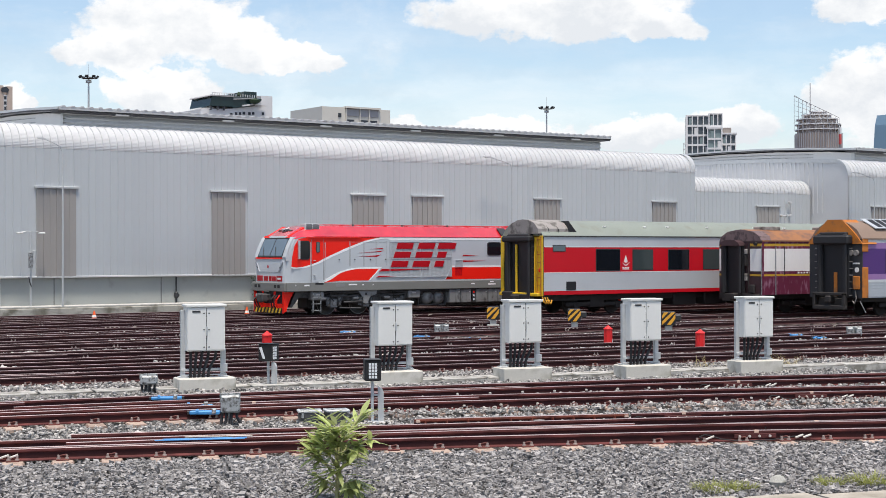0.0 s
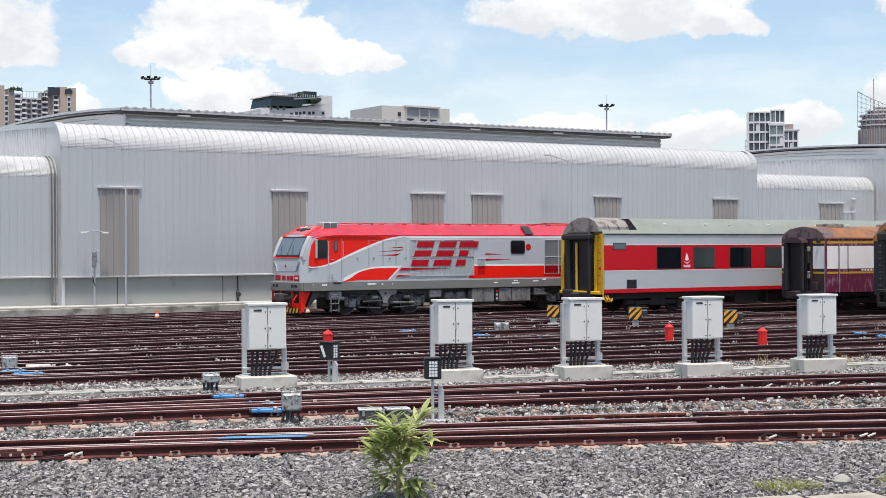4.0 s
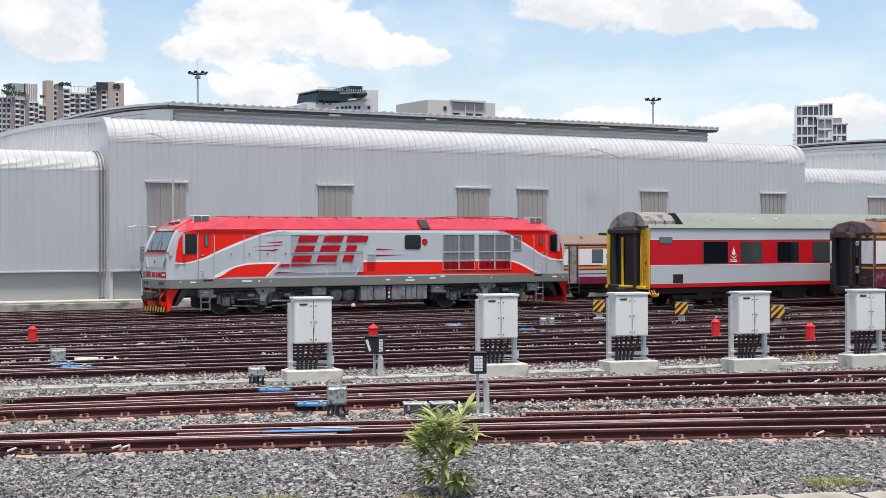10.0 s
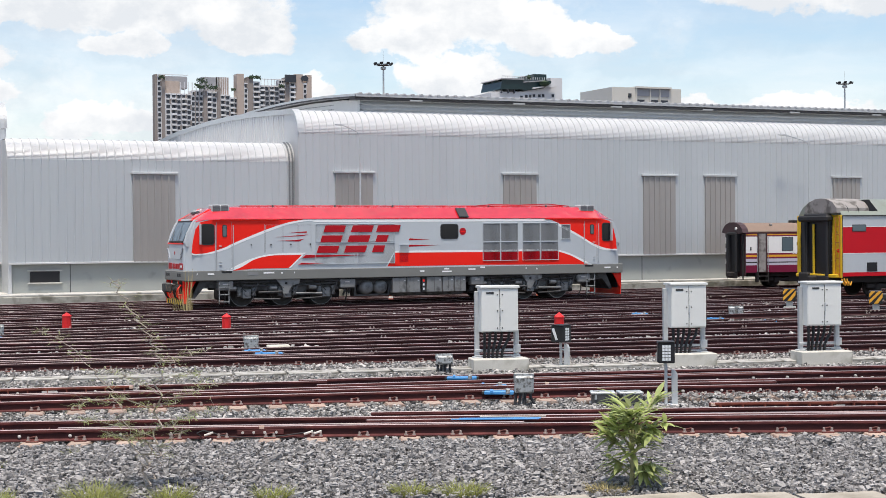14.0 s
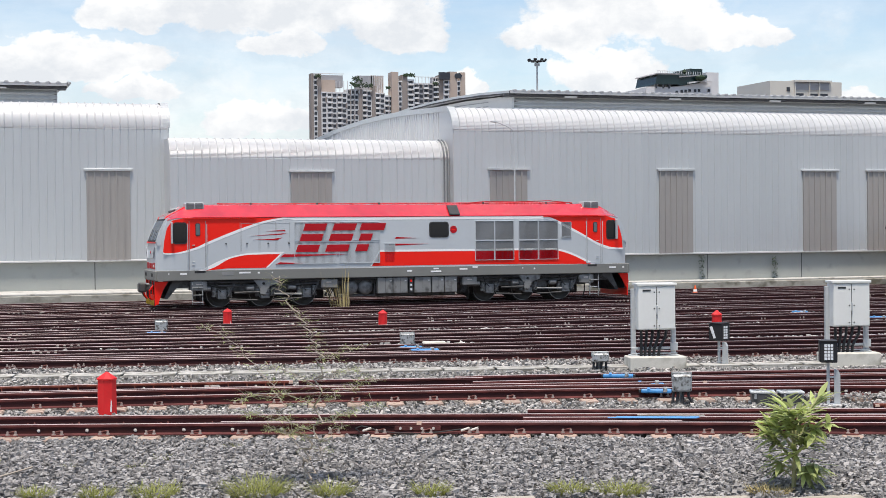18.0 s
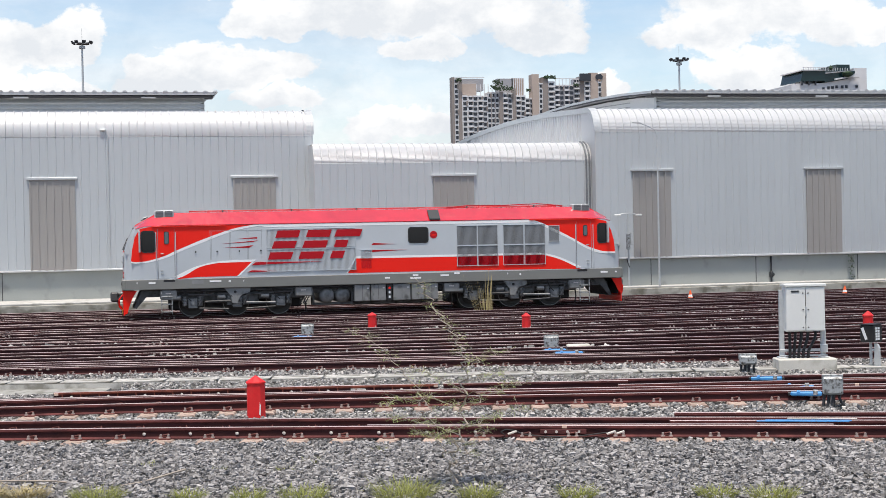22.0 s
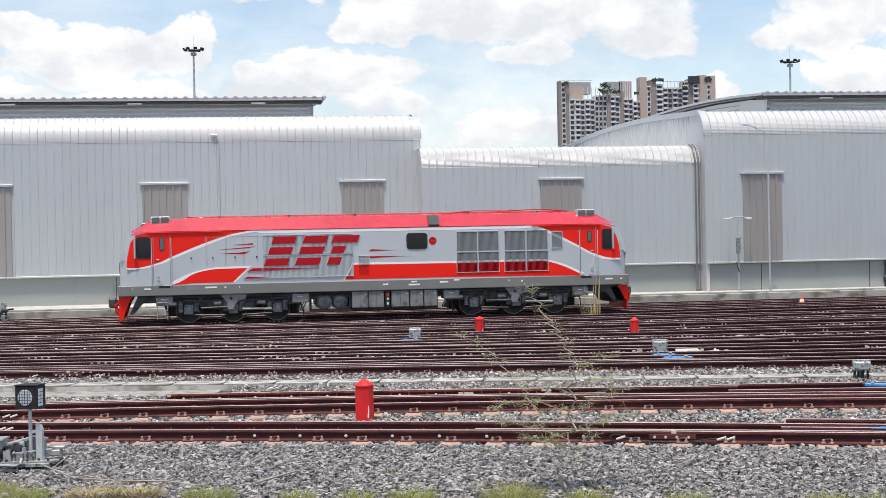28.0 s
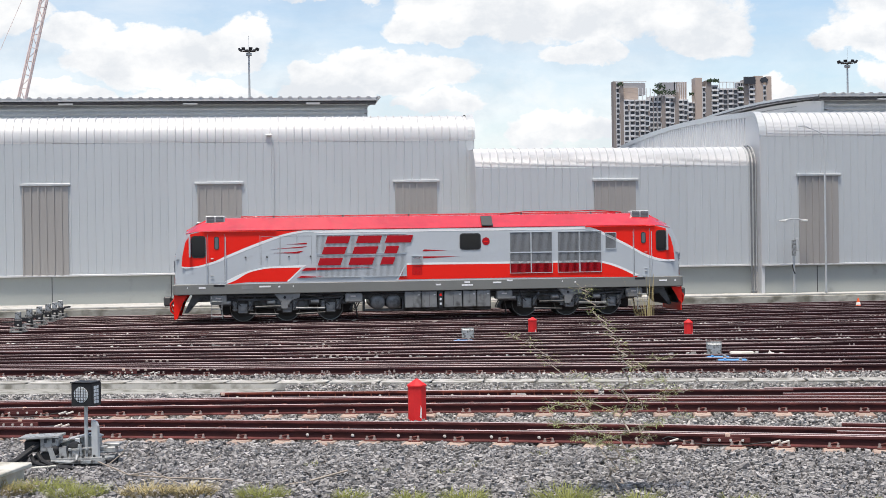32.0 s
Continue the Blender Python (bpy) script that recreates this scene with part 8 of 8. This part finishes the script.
for r, z, cx in ((11.5, 62.4, 589.5), (11.4, 65.0, 589.5), (10.4, 67.6, 588.8), (7.5, 69.8, 588.3), (4.5, 71.6, 589.5)):
    part("bare_floor", Shape().lathe([(r, z), (r, z + 0.55)], 28, (cx, 517, 0)), B_WHITE, half, "bare concrete floor edge")
    part("floor_core", Shape().lathe([(r - 1.2, z - 2.2), (r - 1.2, z)], 18, (cx, 517, 0)), B_BROWN, half)
    for k in range(9):
        a = math.pi * (0.9 + 0.1 * k)
        part("column", Shape().tube((cx + (r - 0.5) * math.cos(a), 517 + (r - 0.5) * math.sin(a), z - 2.2), (cx + (r - 0.5) * math.cos(a), 517 + (r - 0.5) * math.sin(a), z), 0.25, n=5), B_GREY, half)
part("lift_shaft", Shape().box(591.2, 504.5, 55, 592.4, 506, 60.0), B_RED, half, "red hoist shaft")
part("lift_shaft", Shape().box(591.2, 504.5, 60.01, 592.4, 506, 63.5), B_WHITE, half, "white hoist shaft")
scaf = Shape()
for k in range(12):
    x = 558.8 + 2.95 * k
    scaf.tube((x, 505, 60), (x, 505, 77.0 - 0.8 * k), 0.10, n=4)
for k in range(6):
    scaf.tube((558.8, 505, 65 + 2.5 * k), (558.8 + 32.5 * (1 - k / 8), 505, 63.0 + 2.0 * k), 0.09, n=4)
scaf.tube((558.8, 505, 77), (591.3, 505, 68.2), 0.14, n=4)
part("scaffold", scaf, B_GREY, half, "thin grey scaffold")
part("mast", Shape().tube((573.5, 508, 68), (573.5, 508, 84.5), 0.22, n=6), B_GREY, half)
spire = thing("glass_tower", "tapering blue glass tower", "building")
part("glass_skin", Shape().prism([(624.5, 0), (640, 0), (640, 71.8), (632.2, 72.1), (630.5, 66.8)], "y", 500, 515), material("blue_far_glass", (0.16, 0.26, 0.36), 0.3, 0, 0.05, 0.05, 1), spire)

crane = thing("tower_crane", "pale red lattice crane boom", "crane")
C_PAINT = material("faded_crane_red", (0.80, 0.66, 0.62), 0.6, 0, 0.1, 1, 10)
boom = Shape()
base, tip = Vector((-27.55, 150, -0.1)), Vector((-19.65, 150, 34.0))
axis = (tip - base).normalized()
across = Vector((axis.z, 0, -axis.x)) * 0.42
n = 26
for side in (-1, 1):
    for dy in (-0.4, 0.4):
        boom.tube(base + side * across + Vector((0, dy, 0)), tip + side * across * 0.6 + Vector((0, dy, 0)), 0.09, n=5)
for k in range(n):
    a, b = base.lerp(tip, k / n), base.lerp(tip, (k + 1) / n)
    s = 1 if k % 2 else -1
    boom.tube(a + s * across, b - s * across, 0.05, n=4)
    boom.tube(a - across, a + across, 0.05, n=4)
part("boom", boom, C_PAINT, crane)
part("hoist_rope", Shape().tube((-25.5, 150, 22.0), (-22.0, 150, 30), 0.03, n=4), C_PAINT, crane)


# ---- planting ----
LEAF = leafy(material("fresh_green_leaf", (0.44, 0.50, 0.20), 0.45, 0, 0.15, 6, 40, per_island=0.9))
STEM = material("pale_green_stem", (0.34, 0.33, 0.17), 0.7, 0, 0.15, 6, 40)
TWIG = material("dry_brown_twig", (0.34, 0.29, 0.24), 0.8, 0, 0.2, 6, 40)
WEED = leafy(material("dull_green_weed_leaf", (0.40, 0.46, 0.19), 0.6, 0, 0.2, 6, 40, per_island=0.8))
GRASS = leafy(material("green_grass_blade", (0.29, 0.31, 0.09), 0.6, 0, 0.2, 6, 40, per_island=0.9))
STRAW = material("dry_grass_blade", (0.34, 0.28, 0.13), 0.7, 0, 0.2, 6, 40, per_island=0.6)


def blade(s, base, way, length, width, droop, n=4):
    """A tapering bent leaf with a folded midrib."""
    way = Vector(way).normalized()
    side = way.cross(Vector((0, 0, 1)))
    side = side.normalized() if side.length > 0.05 else Vector((1, 0, 0))
    p, v, f = Vector(base), [], []
    for i in range(n + 1):
        t = i / n
        w = width * (0.35 + 1.3 * t - 1.65 * t * t) if t < 1 else 0.002
        up = side.cross(way).normalized() * 0.15 * w
        v += [tuple(p - side * w), tuple(p - up), tuple(p + side * w)]
        way = (way + Vector((0, 0, -droop / n))).normalized()
        p = p + way * (length / n)
    for i in range(n):
        a = 3 * i
        f += [(a, a + 1, a + 4, a + 3), (a + 1, a + 2, a + 5, a + 4)]
    s.add(v, f)


rng = random.Random(7)
shrub = thing("leafy_shrub", "young bushy shrub with long fresh green leaves", "shrub", pose(8.46, 14.2, -0.01) @ Matrix.Scale(1.08, 4))
trunk = Shape().tube((0, 0, 0), (0.02, 0, 0.62), 0.024, 0.014, 8)
leaves = Shape()
for k in range(22):
    a = 2.4 * k + rng.uniform(-0.3, 0.3)
    upper = k > 5
    z0 = 0.10 + 0.024 * k
    reach = rng.uniform(0.10, 0.32) if upper else rng.uniform(0.16, 0.30)
    tip = (0.02 + reach * math.cos(a), reach * math.sin(a), z0 + (rng.uniform(0.14, 0.36) if upper else rng.uniform(0.06, 0.20)))
    trunk.tube((0.01, 0, z0), tip, 0.010, 0.006, 6)
    for j in range(18 if upper else 12):
        t = rng.uniform(0.45, 1.04)
        b = (0.01 + (tip[0] - 0.01) * t, tip[1] * t, z0 + (tip[2] - z0) * t)
        e = a + rng.uniform(-1.7, 1.7)
        rise = rng.uniform(-0.2, 0.95) if upper else rng.uniform(-0.6, 0.4)
        blade(leaves, b, (math.cos(e), math.sin(e), rise), rng.uniform(0.18, 0.30), rng.uniform(0.038, 0.054), rng.uniform(0.1, 0.7), 5)
for j in range(26):
    e = rng.uniform(0, 6.28)
    blade(leaves, (0.02 + 0.10 * math.cos(e), 0.10 * math.sin(e), rng.uniform(0.62, 0.84)), (0.9 * math.cos(e), 0.9 * math.sin(e), rng.uniform(0.3, 1.0)), rng.uniform(0.20, 0.30), 0.044, 0.5, 5)
part("trunk", trunk, STEM, shrub, "pale thin stems")
part("foliage", leaves, LEAF, shrub, "long green leaves")["kind"] = "stuff"

weed = thing("thin_weed", "tall thin weed with feathery twigs", "weed", pose(3.70, 16.55, -0.06))
twigs, fine_leaves = Shape(), Shape()
WEED_STEMS = [([(0, 0), (-0.03, 0.3), (0.03, 0.5), (0.1, 0.68), (0.13, 1.1), (0.15, 1.42), (0.1, 1.6), (0.0, 1.8), (-0.13, 1.97), (-0.28, 2.22), (-0.34, 2.36)], 0.013, 0.55, 4),
              ([(0.0, 0.28), (-0.12, 0.42), (-0.22, 0.75), (-0.36, 1.1), (-0.6, 1.4), (-0.85, 1.68), (-1.15, 1.84)], 0.007, 0.75, 4), ([(0.15, 1.42), (0.4, 1.5), (0.66, 1.56)], 0.005, 0.2, 4),
              ([(0.08, 0.62), (-0.3, 0.78), (-0.72, 0.86)], 0.006, 0.1, 12), ([(0.1, 0.72), (0.42, 0.80), (0.78, 0.92)], 0.006, 0.1, 11), ([(0.12, 0.92), (-0.3, 1.06), (-0.78, 1.02)], 0.005, 0.1, 11),
              ([(0.12, 0.95), (0.45, 1.08), (0.80, 1.2)], 0.005, 0.1, 9), ([(0.05, 0.55), (-0.2, 0.62), (-0.46, 0.68)], 0.005, 0.1, 12), ([(0.02, 0.40), (0.2, 0.52), (0.38, 0.70)], 0.006, 0.2, 6),
              ([(0.13, 1.1), (-0.1, 1.26), (-0.42, 1.38)], 0.004, 0.2, 6), ([(0.14, 1.2), (0.4, 1.3), (0.6, 1.30)], 0.004, 0.2, 5), ([(-0.03, 0.12), (0.1, 0.3), (0.16, 0.42)], 0.008, 0.9, 2)]
for line_xz, r, bare, dense in WEED_STEMS:
    pts = [Vector((px, 0.25 * math.sin(2.3 * k + px), pz)) for k, (px, pz) in enumerate(smooth_curve(line_xz, 4))]
    pts = [p if k else Vector((p.x, 0, p.z)) for k, p in enumerate(pts)]
    for k, (u, v) in enumerate(zip(pts[:-1], pts[1:])):
        f = k / len(pts)
        twigs.tube(u, v, r * (1 - 0.75 * f), r * (1 - 0.75 * (k + 1) / len(pts)), 5)
        if f < bare * 0.5:
            continue
        for j in range(dense):
            a = rng.uniform(0, 6.28)
            q = u.lerp(v, rng.random())
            tip = q + Vector((math.cos(a), math.sin(a), rng.uniform(-0.25, 0.7))) * rng.uniform(0.05, 0.14)
            twigs.tube(q, tip, 0.0022, 0.0012, 4)
            for i in range(3):
                e = a + rng.uniform(-0.9, 0.9)
                blade(fine_leaves, q.lerp(tip, rng.uniform(0.3, 1.0)), (math.cos(e), math.sin(e), rng.uniform(-0.3, 0.5)), rng.uniform(0.05, 0.10), 0.0055, 0.2, 2)
part("twig", twigs, TWIG, weed, "thin brown twigs")
part("leaf", fine_leaves, WEED, weed, "tiny dull green leaves")["kind"] = "stuff"


def tuft(x, y, r, h, blades, mat, name="grass_tuft", label="tuft of green grass at the ballast edge", z=-0.01):
    t = thing(name, label, "grass", pose(x, y, z), "grass tufts")
    s = Shape()
    for k in range(blades):
        a, d = rng.uniform(0, 6.28), r * math.sqrt(rng.random())
        e = a + rng.uniform(-1.2, 1.2)
        blade(s, (d * math.cos(a), d * math.sin(a), 0), (0.8 * math.cos(e), 0.8 * math.sin(e), 1.1), h * rng.uniform(0.45, 1.0) * 1.25, 0.005, rng.uniform(0.2, 1.0), 3)
    part("foliage", s, mat, t)["kind"] = "stuff"


tall = thing("tall_grass", "tall dry reed clump between the tracks", "grass", pose(12.95, 51.7, -0.1), kind="stuff")
s = Shape()
for k in range(46):
    a, d = rng.uniform(0, 6.28), 0.30 * math.sqrt(rng.random())
    blade(s, (d * math.cos(a), d * math.sin(a), 0), (0.25 * math.cos(a) - 0.1, 0.2, 1.3), rng.uniform(0.5, 1.75), 0.012, rng.uniform(0.05, 0.4), 4)
part("foliage", s, STRAW, tall)
for x, off, r, h in ((-4.6, 0.3, 0.35, 0.18), (-4.1, -0.1, 0.32, 0.18), (-3.2, 0.0, 0.35, 0.18), (-2.75, 0.3, 0.3, 0.18), (-2.3, -0.05, 0.32, 0.18), (-1.5, 0.05, 0.28, 0.18), (-1.0, 0.1, 0.24, 0.18), (-0.2, 0.0, 0.26, 0.18),
                     (0.75, -0.05, 0.15, 0.16), (1.38, -0.1, 0.15, 0.17), (1.95, -0.1, 0.21, 0.20), (3.0, -0.06, 0.28, 0.26), (3.75, -0.08, 0.18, 0.2), (4.75, -0.1, 0.16, 0.18), (6.15, -0.02, 0.18, 0.17),
                     (6.65, -0.1, 0.22, 0.19), (8.1, -0.12, 0.2, 0.13), (12.6, 0.10, 0.24, 0.15), (12.95, 0.14, 0.14, 0.12), (13.95, 0.16, 0.15, 0.15), (14.45, 0.16, 0.24, 0.18), (15.0, 0.18, 0.24, 0.2)):
    tuft(x, EDGE(x) + off, r, h, int(1700 * r), GRASS if rng.random() < 0.93 else STRAW)
for x, y in ((2.0, 18.3), (1.2, 18.6), (2.4, 18.9), (0.4, 19.3), (3.4, 19.6)):
    tuft(x, y, 0.10, 0.09, 40, GRASS, "small_weed", "low yellow-green weed among the stones")
for k in range(14):
    x = rng.uniform(24, 28)
    tuft(x, KERB(x) + rng.uniform(0.6, 1.6), 0.1, 0.35, 14, STRAW, "dry_weed", "thin dry weed in the ballast")
fallen = thing("dead_branch", "dead bare branch lying on the ballast", "branch", pose(-1.2, 18.2, -0.04))
for pts, r in (([(-1.0, 0.6, 0.25), (-0.6, 0.3, 0.12), (-0.1, 0.1, 0.10), (0.5, 0.0, 0.08), (1.2, -0.35, 0.02)], 0.010), ([(-0.9, 0.5, 0.2), (-0.7, 0.55, 0.35), (-0.62, 0.5, 0.5)], 0.007),
               ([(-0.6, 0.3, 0.12), (-0.3, 0.0, 0.2), (0.1, -0.3, 0.05)], 0.008), ([(0.0, 0.1, 0.1), (0.3, 0.3, 0.2), (0.5, 0.35, 0.32)], 0.006), ([(1.0, -0.5, 0.03), (1.5, -0.3, 0.06), (2.0, -0.15, 0.16)], 0.014)):
    part("stem", Shape().line(pts, r), TWIG, fallen)
rock = thing("pale_rock", "pale rounded rock at the ballast edge", "rock", pose(13.45, EDGE(13.45) + 0.30, -0.03) @ Matrix.Diagonal((0.85, 0.7, 0.95, 1)))
part("stone_body", Shape().lathe([(0.02, 0.0), (0.12, 0.02), (0.14, 0.09), (0.09, 0.15), (0.02, 0.17)], 9), CONCRETE_OLD, rock, smooth=40)
for x, z in ((31.83, 1.2), (35.5, 1.1), (48.0, 1.1)):
    ivy = thing("wall_plant", "small dark plant growing on the plinth", "plant", pose(x, 60.72, 0.5))
    s = Shape()
    for k in range(60):
        blade(s, (rng.uniform(-0.1, 0.1), -0.03, rng.uniform(0.0, z - 0.1)), (rng.uniform(-1, 1), -0.5, rng.uniform(-0.3, 0.6)), 0.16, 0.04, 0.6, 2)
    part("leaf", s, IVY, ivy)["kind"] = "stuff"


# ---- ballast stones ----
def stones(name, label, where, count, size, mat, seed, cheap=False):
    """Loose crushed stones; where(u, v) gives a place, or None."""
    r = np.random.default_rng(seed)
    if cheap:
        base = np.array([(-1, -1, -1), (1, -1, -1), (1, 1, -1), (-1, 1, -1), (-1, -1, 1), (1, -1, 1), (1, 1, 1), (-1, 1, 1)], float) * 0.62
        tri = np.array([(0, 2, 1), (0, 3, 2), (4, 5, 6), (4, 6, 7), (0, 1, 5), (0, 5, 4), (1, 2, 6), (1, 6, 5), (2, 3, 7), (2, 7, 6), (3, 0, 4), (3, 4, 7)])
    else:
        g = 1.618
        base = np.array([(-1, g, 0), (1, g, 0), (-1, -g, 0), (1, -g, 0), (0, -1, g), (0, 1, g), (0, -1, -g), (0, 1, -g), (g, 0, -1), (g, 0, 1), (-g, 0, -1), (-g, 0, 1)], float) / 1.9
        tri = np.array([(0, 11, 5), (0, 5, 1), (0, 1, 7), (0, 7, 10), (0, 10, 11), (1, 5, 9), (5, 11, 4), (11, 10, 2), (10, 7, 6), (7, 1, 8), (3, 9, 4), (3, 4, 2), (3, 2, 6), (3, 6, 8), (3, 8, 9), (4, 9, 5), (2, 4, 11), (6, 2, 10), (8, 6, 7), (9, 8, 1)])
    places = [q for q in (where(a, b) for a, b in r.random((count, 2))) if q is not None]
    n, m = len(places), len(base)
    at = np.array(places)
    v = np.repeat(base[None], n, 0) * (1 + r.uniform(-0.45, 0.45, (n, m, 3)))
    grow = size * r.lognormal(0, 0.30, (n, 1, 1)) * r.uniform((0.6, 0.6, 0.4), (1.4, 1.2, 0.95), (n, 1, 3))
    v = v * grow
    lean, aim, spin = r.normal(0, 0.34, n), r.uniform(0, 6.28, n), r.uniform(0, 6.28, n)
    q = np.stack([np.cos(lean / 2) * np.cos(spin / 2), np.sin(lean / 2) * np.cos(aim), np.sin(lean / 2) * np.sin(aim), np.cos(lean / 2) * np.sin(spin / 2)], 1)
    q /= np.linalg.norm(q, axis=1, keepdims=True)
    w, x, y, z = q.T
    R = np.stack([np.stack([1 - 2 * (y * y + z * z), 2 * (x * y - z * w), 2 * (x * z + y * w)], 1), np.stack([2 * (x * y + z * w), 1 - 2 * (x * x + z * z), 2 * (y * z - x * w)], 1),
                  np.stack([2 * (x * z - y * w), 2 * (y * z + x * w), 1 - 2 * (x * x + y * y)], 1)], 1)
    v = np.einsum("nij,nkj->nki", R, v) + at[:, None, :]
    me = bpy.data.meshes.new(name)
    k = len(tri)
    me.vertices.add(n * m)
    me.vertices.foreach_set("co", v.astype(np.float32).ravel())
    me.loops.add(n * k * 3)
    me.loops.foreach_set("vertex_index", (tri[None] + (np.arange(n) * m)[:, None, None]).astype(np.int32).ravel())
    me.polygons.add(n * k)
    me.polygons.foreach_set("loop_start", np.arange(0, n * k * 3, 3, dtype=np.int32))
    me.update(calc_edges=True)
    me.shade_flat()
    me.materials.append(mat)
    return tagged(new(name, me), label, "ballast", kind="stuff")


def clear_of(x, y, lines):
    return all(not (-0.08 < y - L(x) - o < 0.10) for L in lines for o in (0.0, 1.0))


def on_sleeper(x, y):
    for sx, sy, a in LAID:
        dx, dy = x - sx, y - sy
        if abs(dx) < 0.6 and abs(dx * math.cos(a) + dy * math.sin(a)) < 0.16 and -0.5 < dy * math.cos(a) - dx * math.sin(a) < 1.4:
            return True
    return False


def near_bank(a, b):
    x = -5.0 + 25.0 * a
    y0, y1 = EDGE(x) - 0.36, T1(x) - 0.12
    y = y0 + (y1 - y0) * b
    if y1 - y < 0.7 and on_sleeper(x, y):
        return None
    return (x, y, -0.055 + 0.075 * random.random() + (0.01 if y1 - y > 0.5 else -0.03))


def middle_bank(a, b):
    x = -6.5 + 34.0 * a
    y0, y1 = T1(x) + 0.05, KERB(x) - 0.05
    y = y0 + (y1 - y0) * b
    if x < 0.2 and y1 - y < 1.1:
        return None
    lift = max(0.0, 1.0 - (y1 - y) / 0.9) * 0.10 * min(1.0, max(0.0, (x + 2.0) / 3.0)) * min(1.0, max(0.0, (15.0 - x) / 3.0))
    buried = x > 12.5 and y > T2(x) - 0.7
    return (x, y, -0.06 + lift + (0.06 if buried else 0.0) + 0.05 * random.random()) if clear_of(x, y, (T1, T2, T2B) if x > 8.6 else (T1, T2)) and (buried or not on_sleeper(x, y)) else None


def far_bank(a, b):
    x = -8.0 + 44.0 * a
    y0, y1 = KERB(x) + 0.58, TA(x) + 3.0
    y = y0 + (y1 - y0) * b
    return (x, y, -0.03 + 0.05 * random.random()) if clear_of(x, y, (TA, TB)) else None


stones("near_ballast", "loose grey crushed stone ballast", near_bank, 84000, 0.0268, STONE, 1, True)
stones("track_ballast", "loose grey crushed stone ballast between the tracks", middle_bank, 80000, 0.0265, STONE_PALE, 2, True)
stones("yard_ballast", "pale crushed stone ballast by the cable trough", far_bank, 46000, 0.029, STONE_PALE, 3, True)


def yard_strip(a, b):
    x = -12.0 + 62.0 * a
    L = (TB, TD, TE, TF)[int(b * 4) % 4]
    if math.sin(0.35 * x + 9 * int(b * 4)) < (-0.1 if x < 9 else -0.85) or (x < 9 and random.random() < 0.5):
        return None
    return (x, L(x) + 1.2 + 0.8 * ((b * 40) % 1), 0.055 + 0.06 * random.random())


stones("strip_ballast", "pale stone ballast in strips between yard tracks", yard_strip, 15000, 0.032, STONE_PALE, 4, True)


motions()
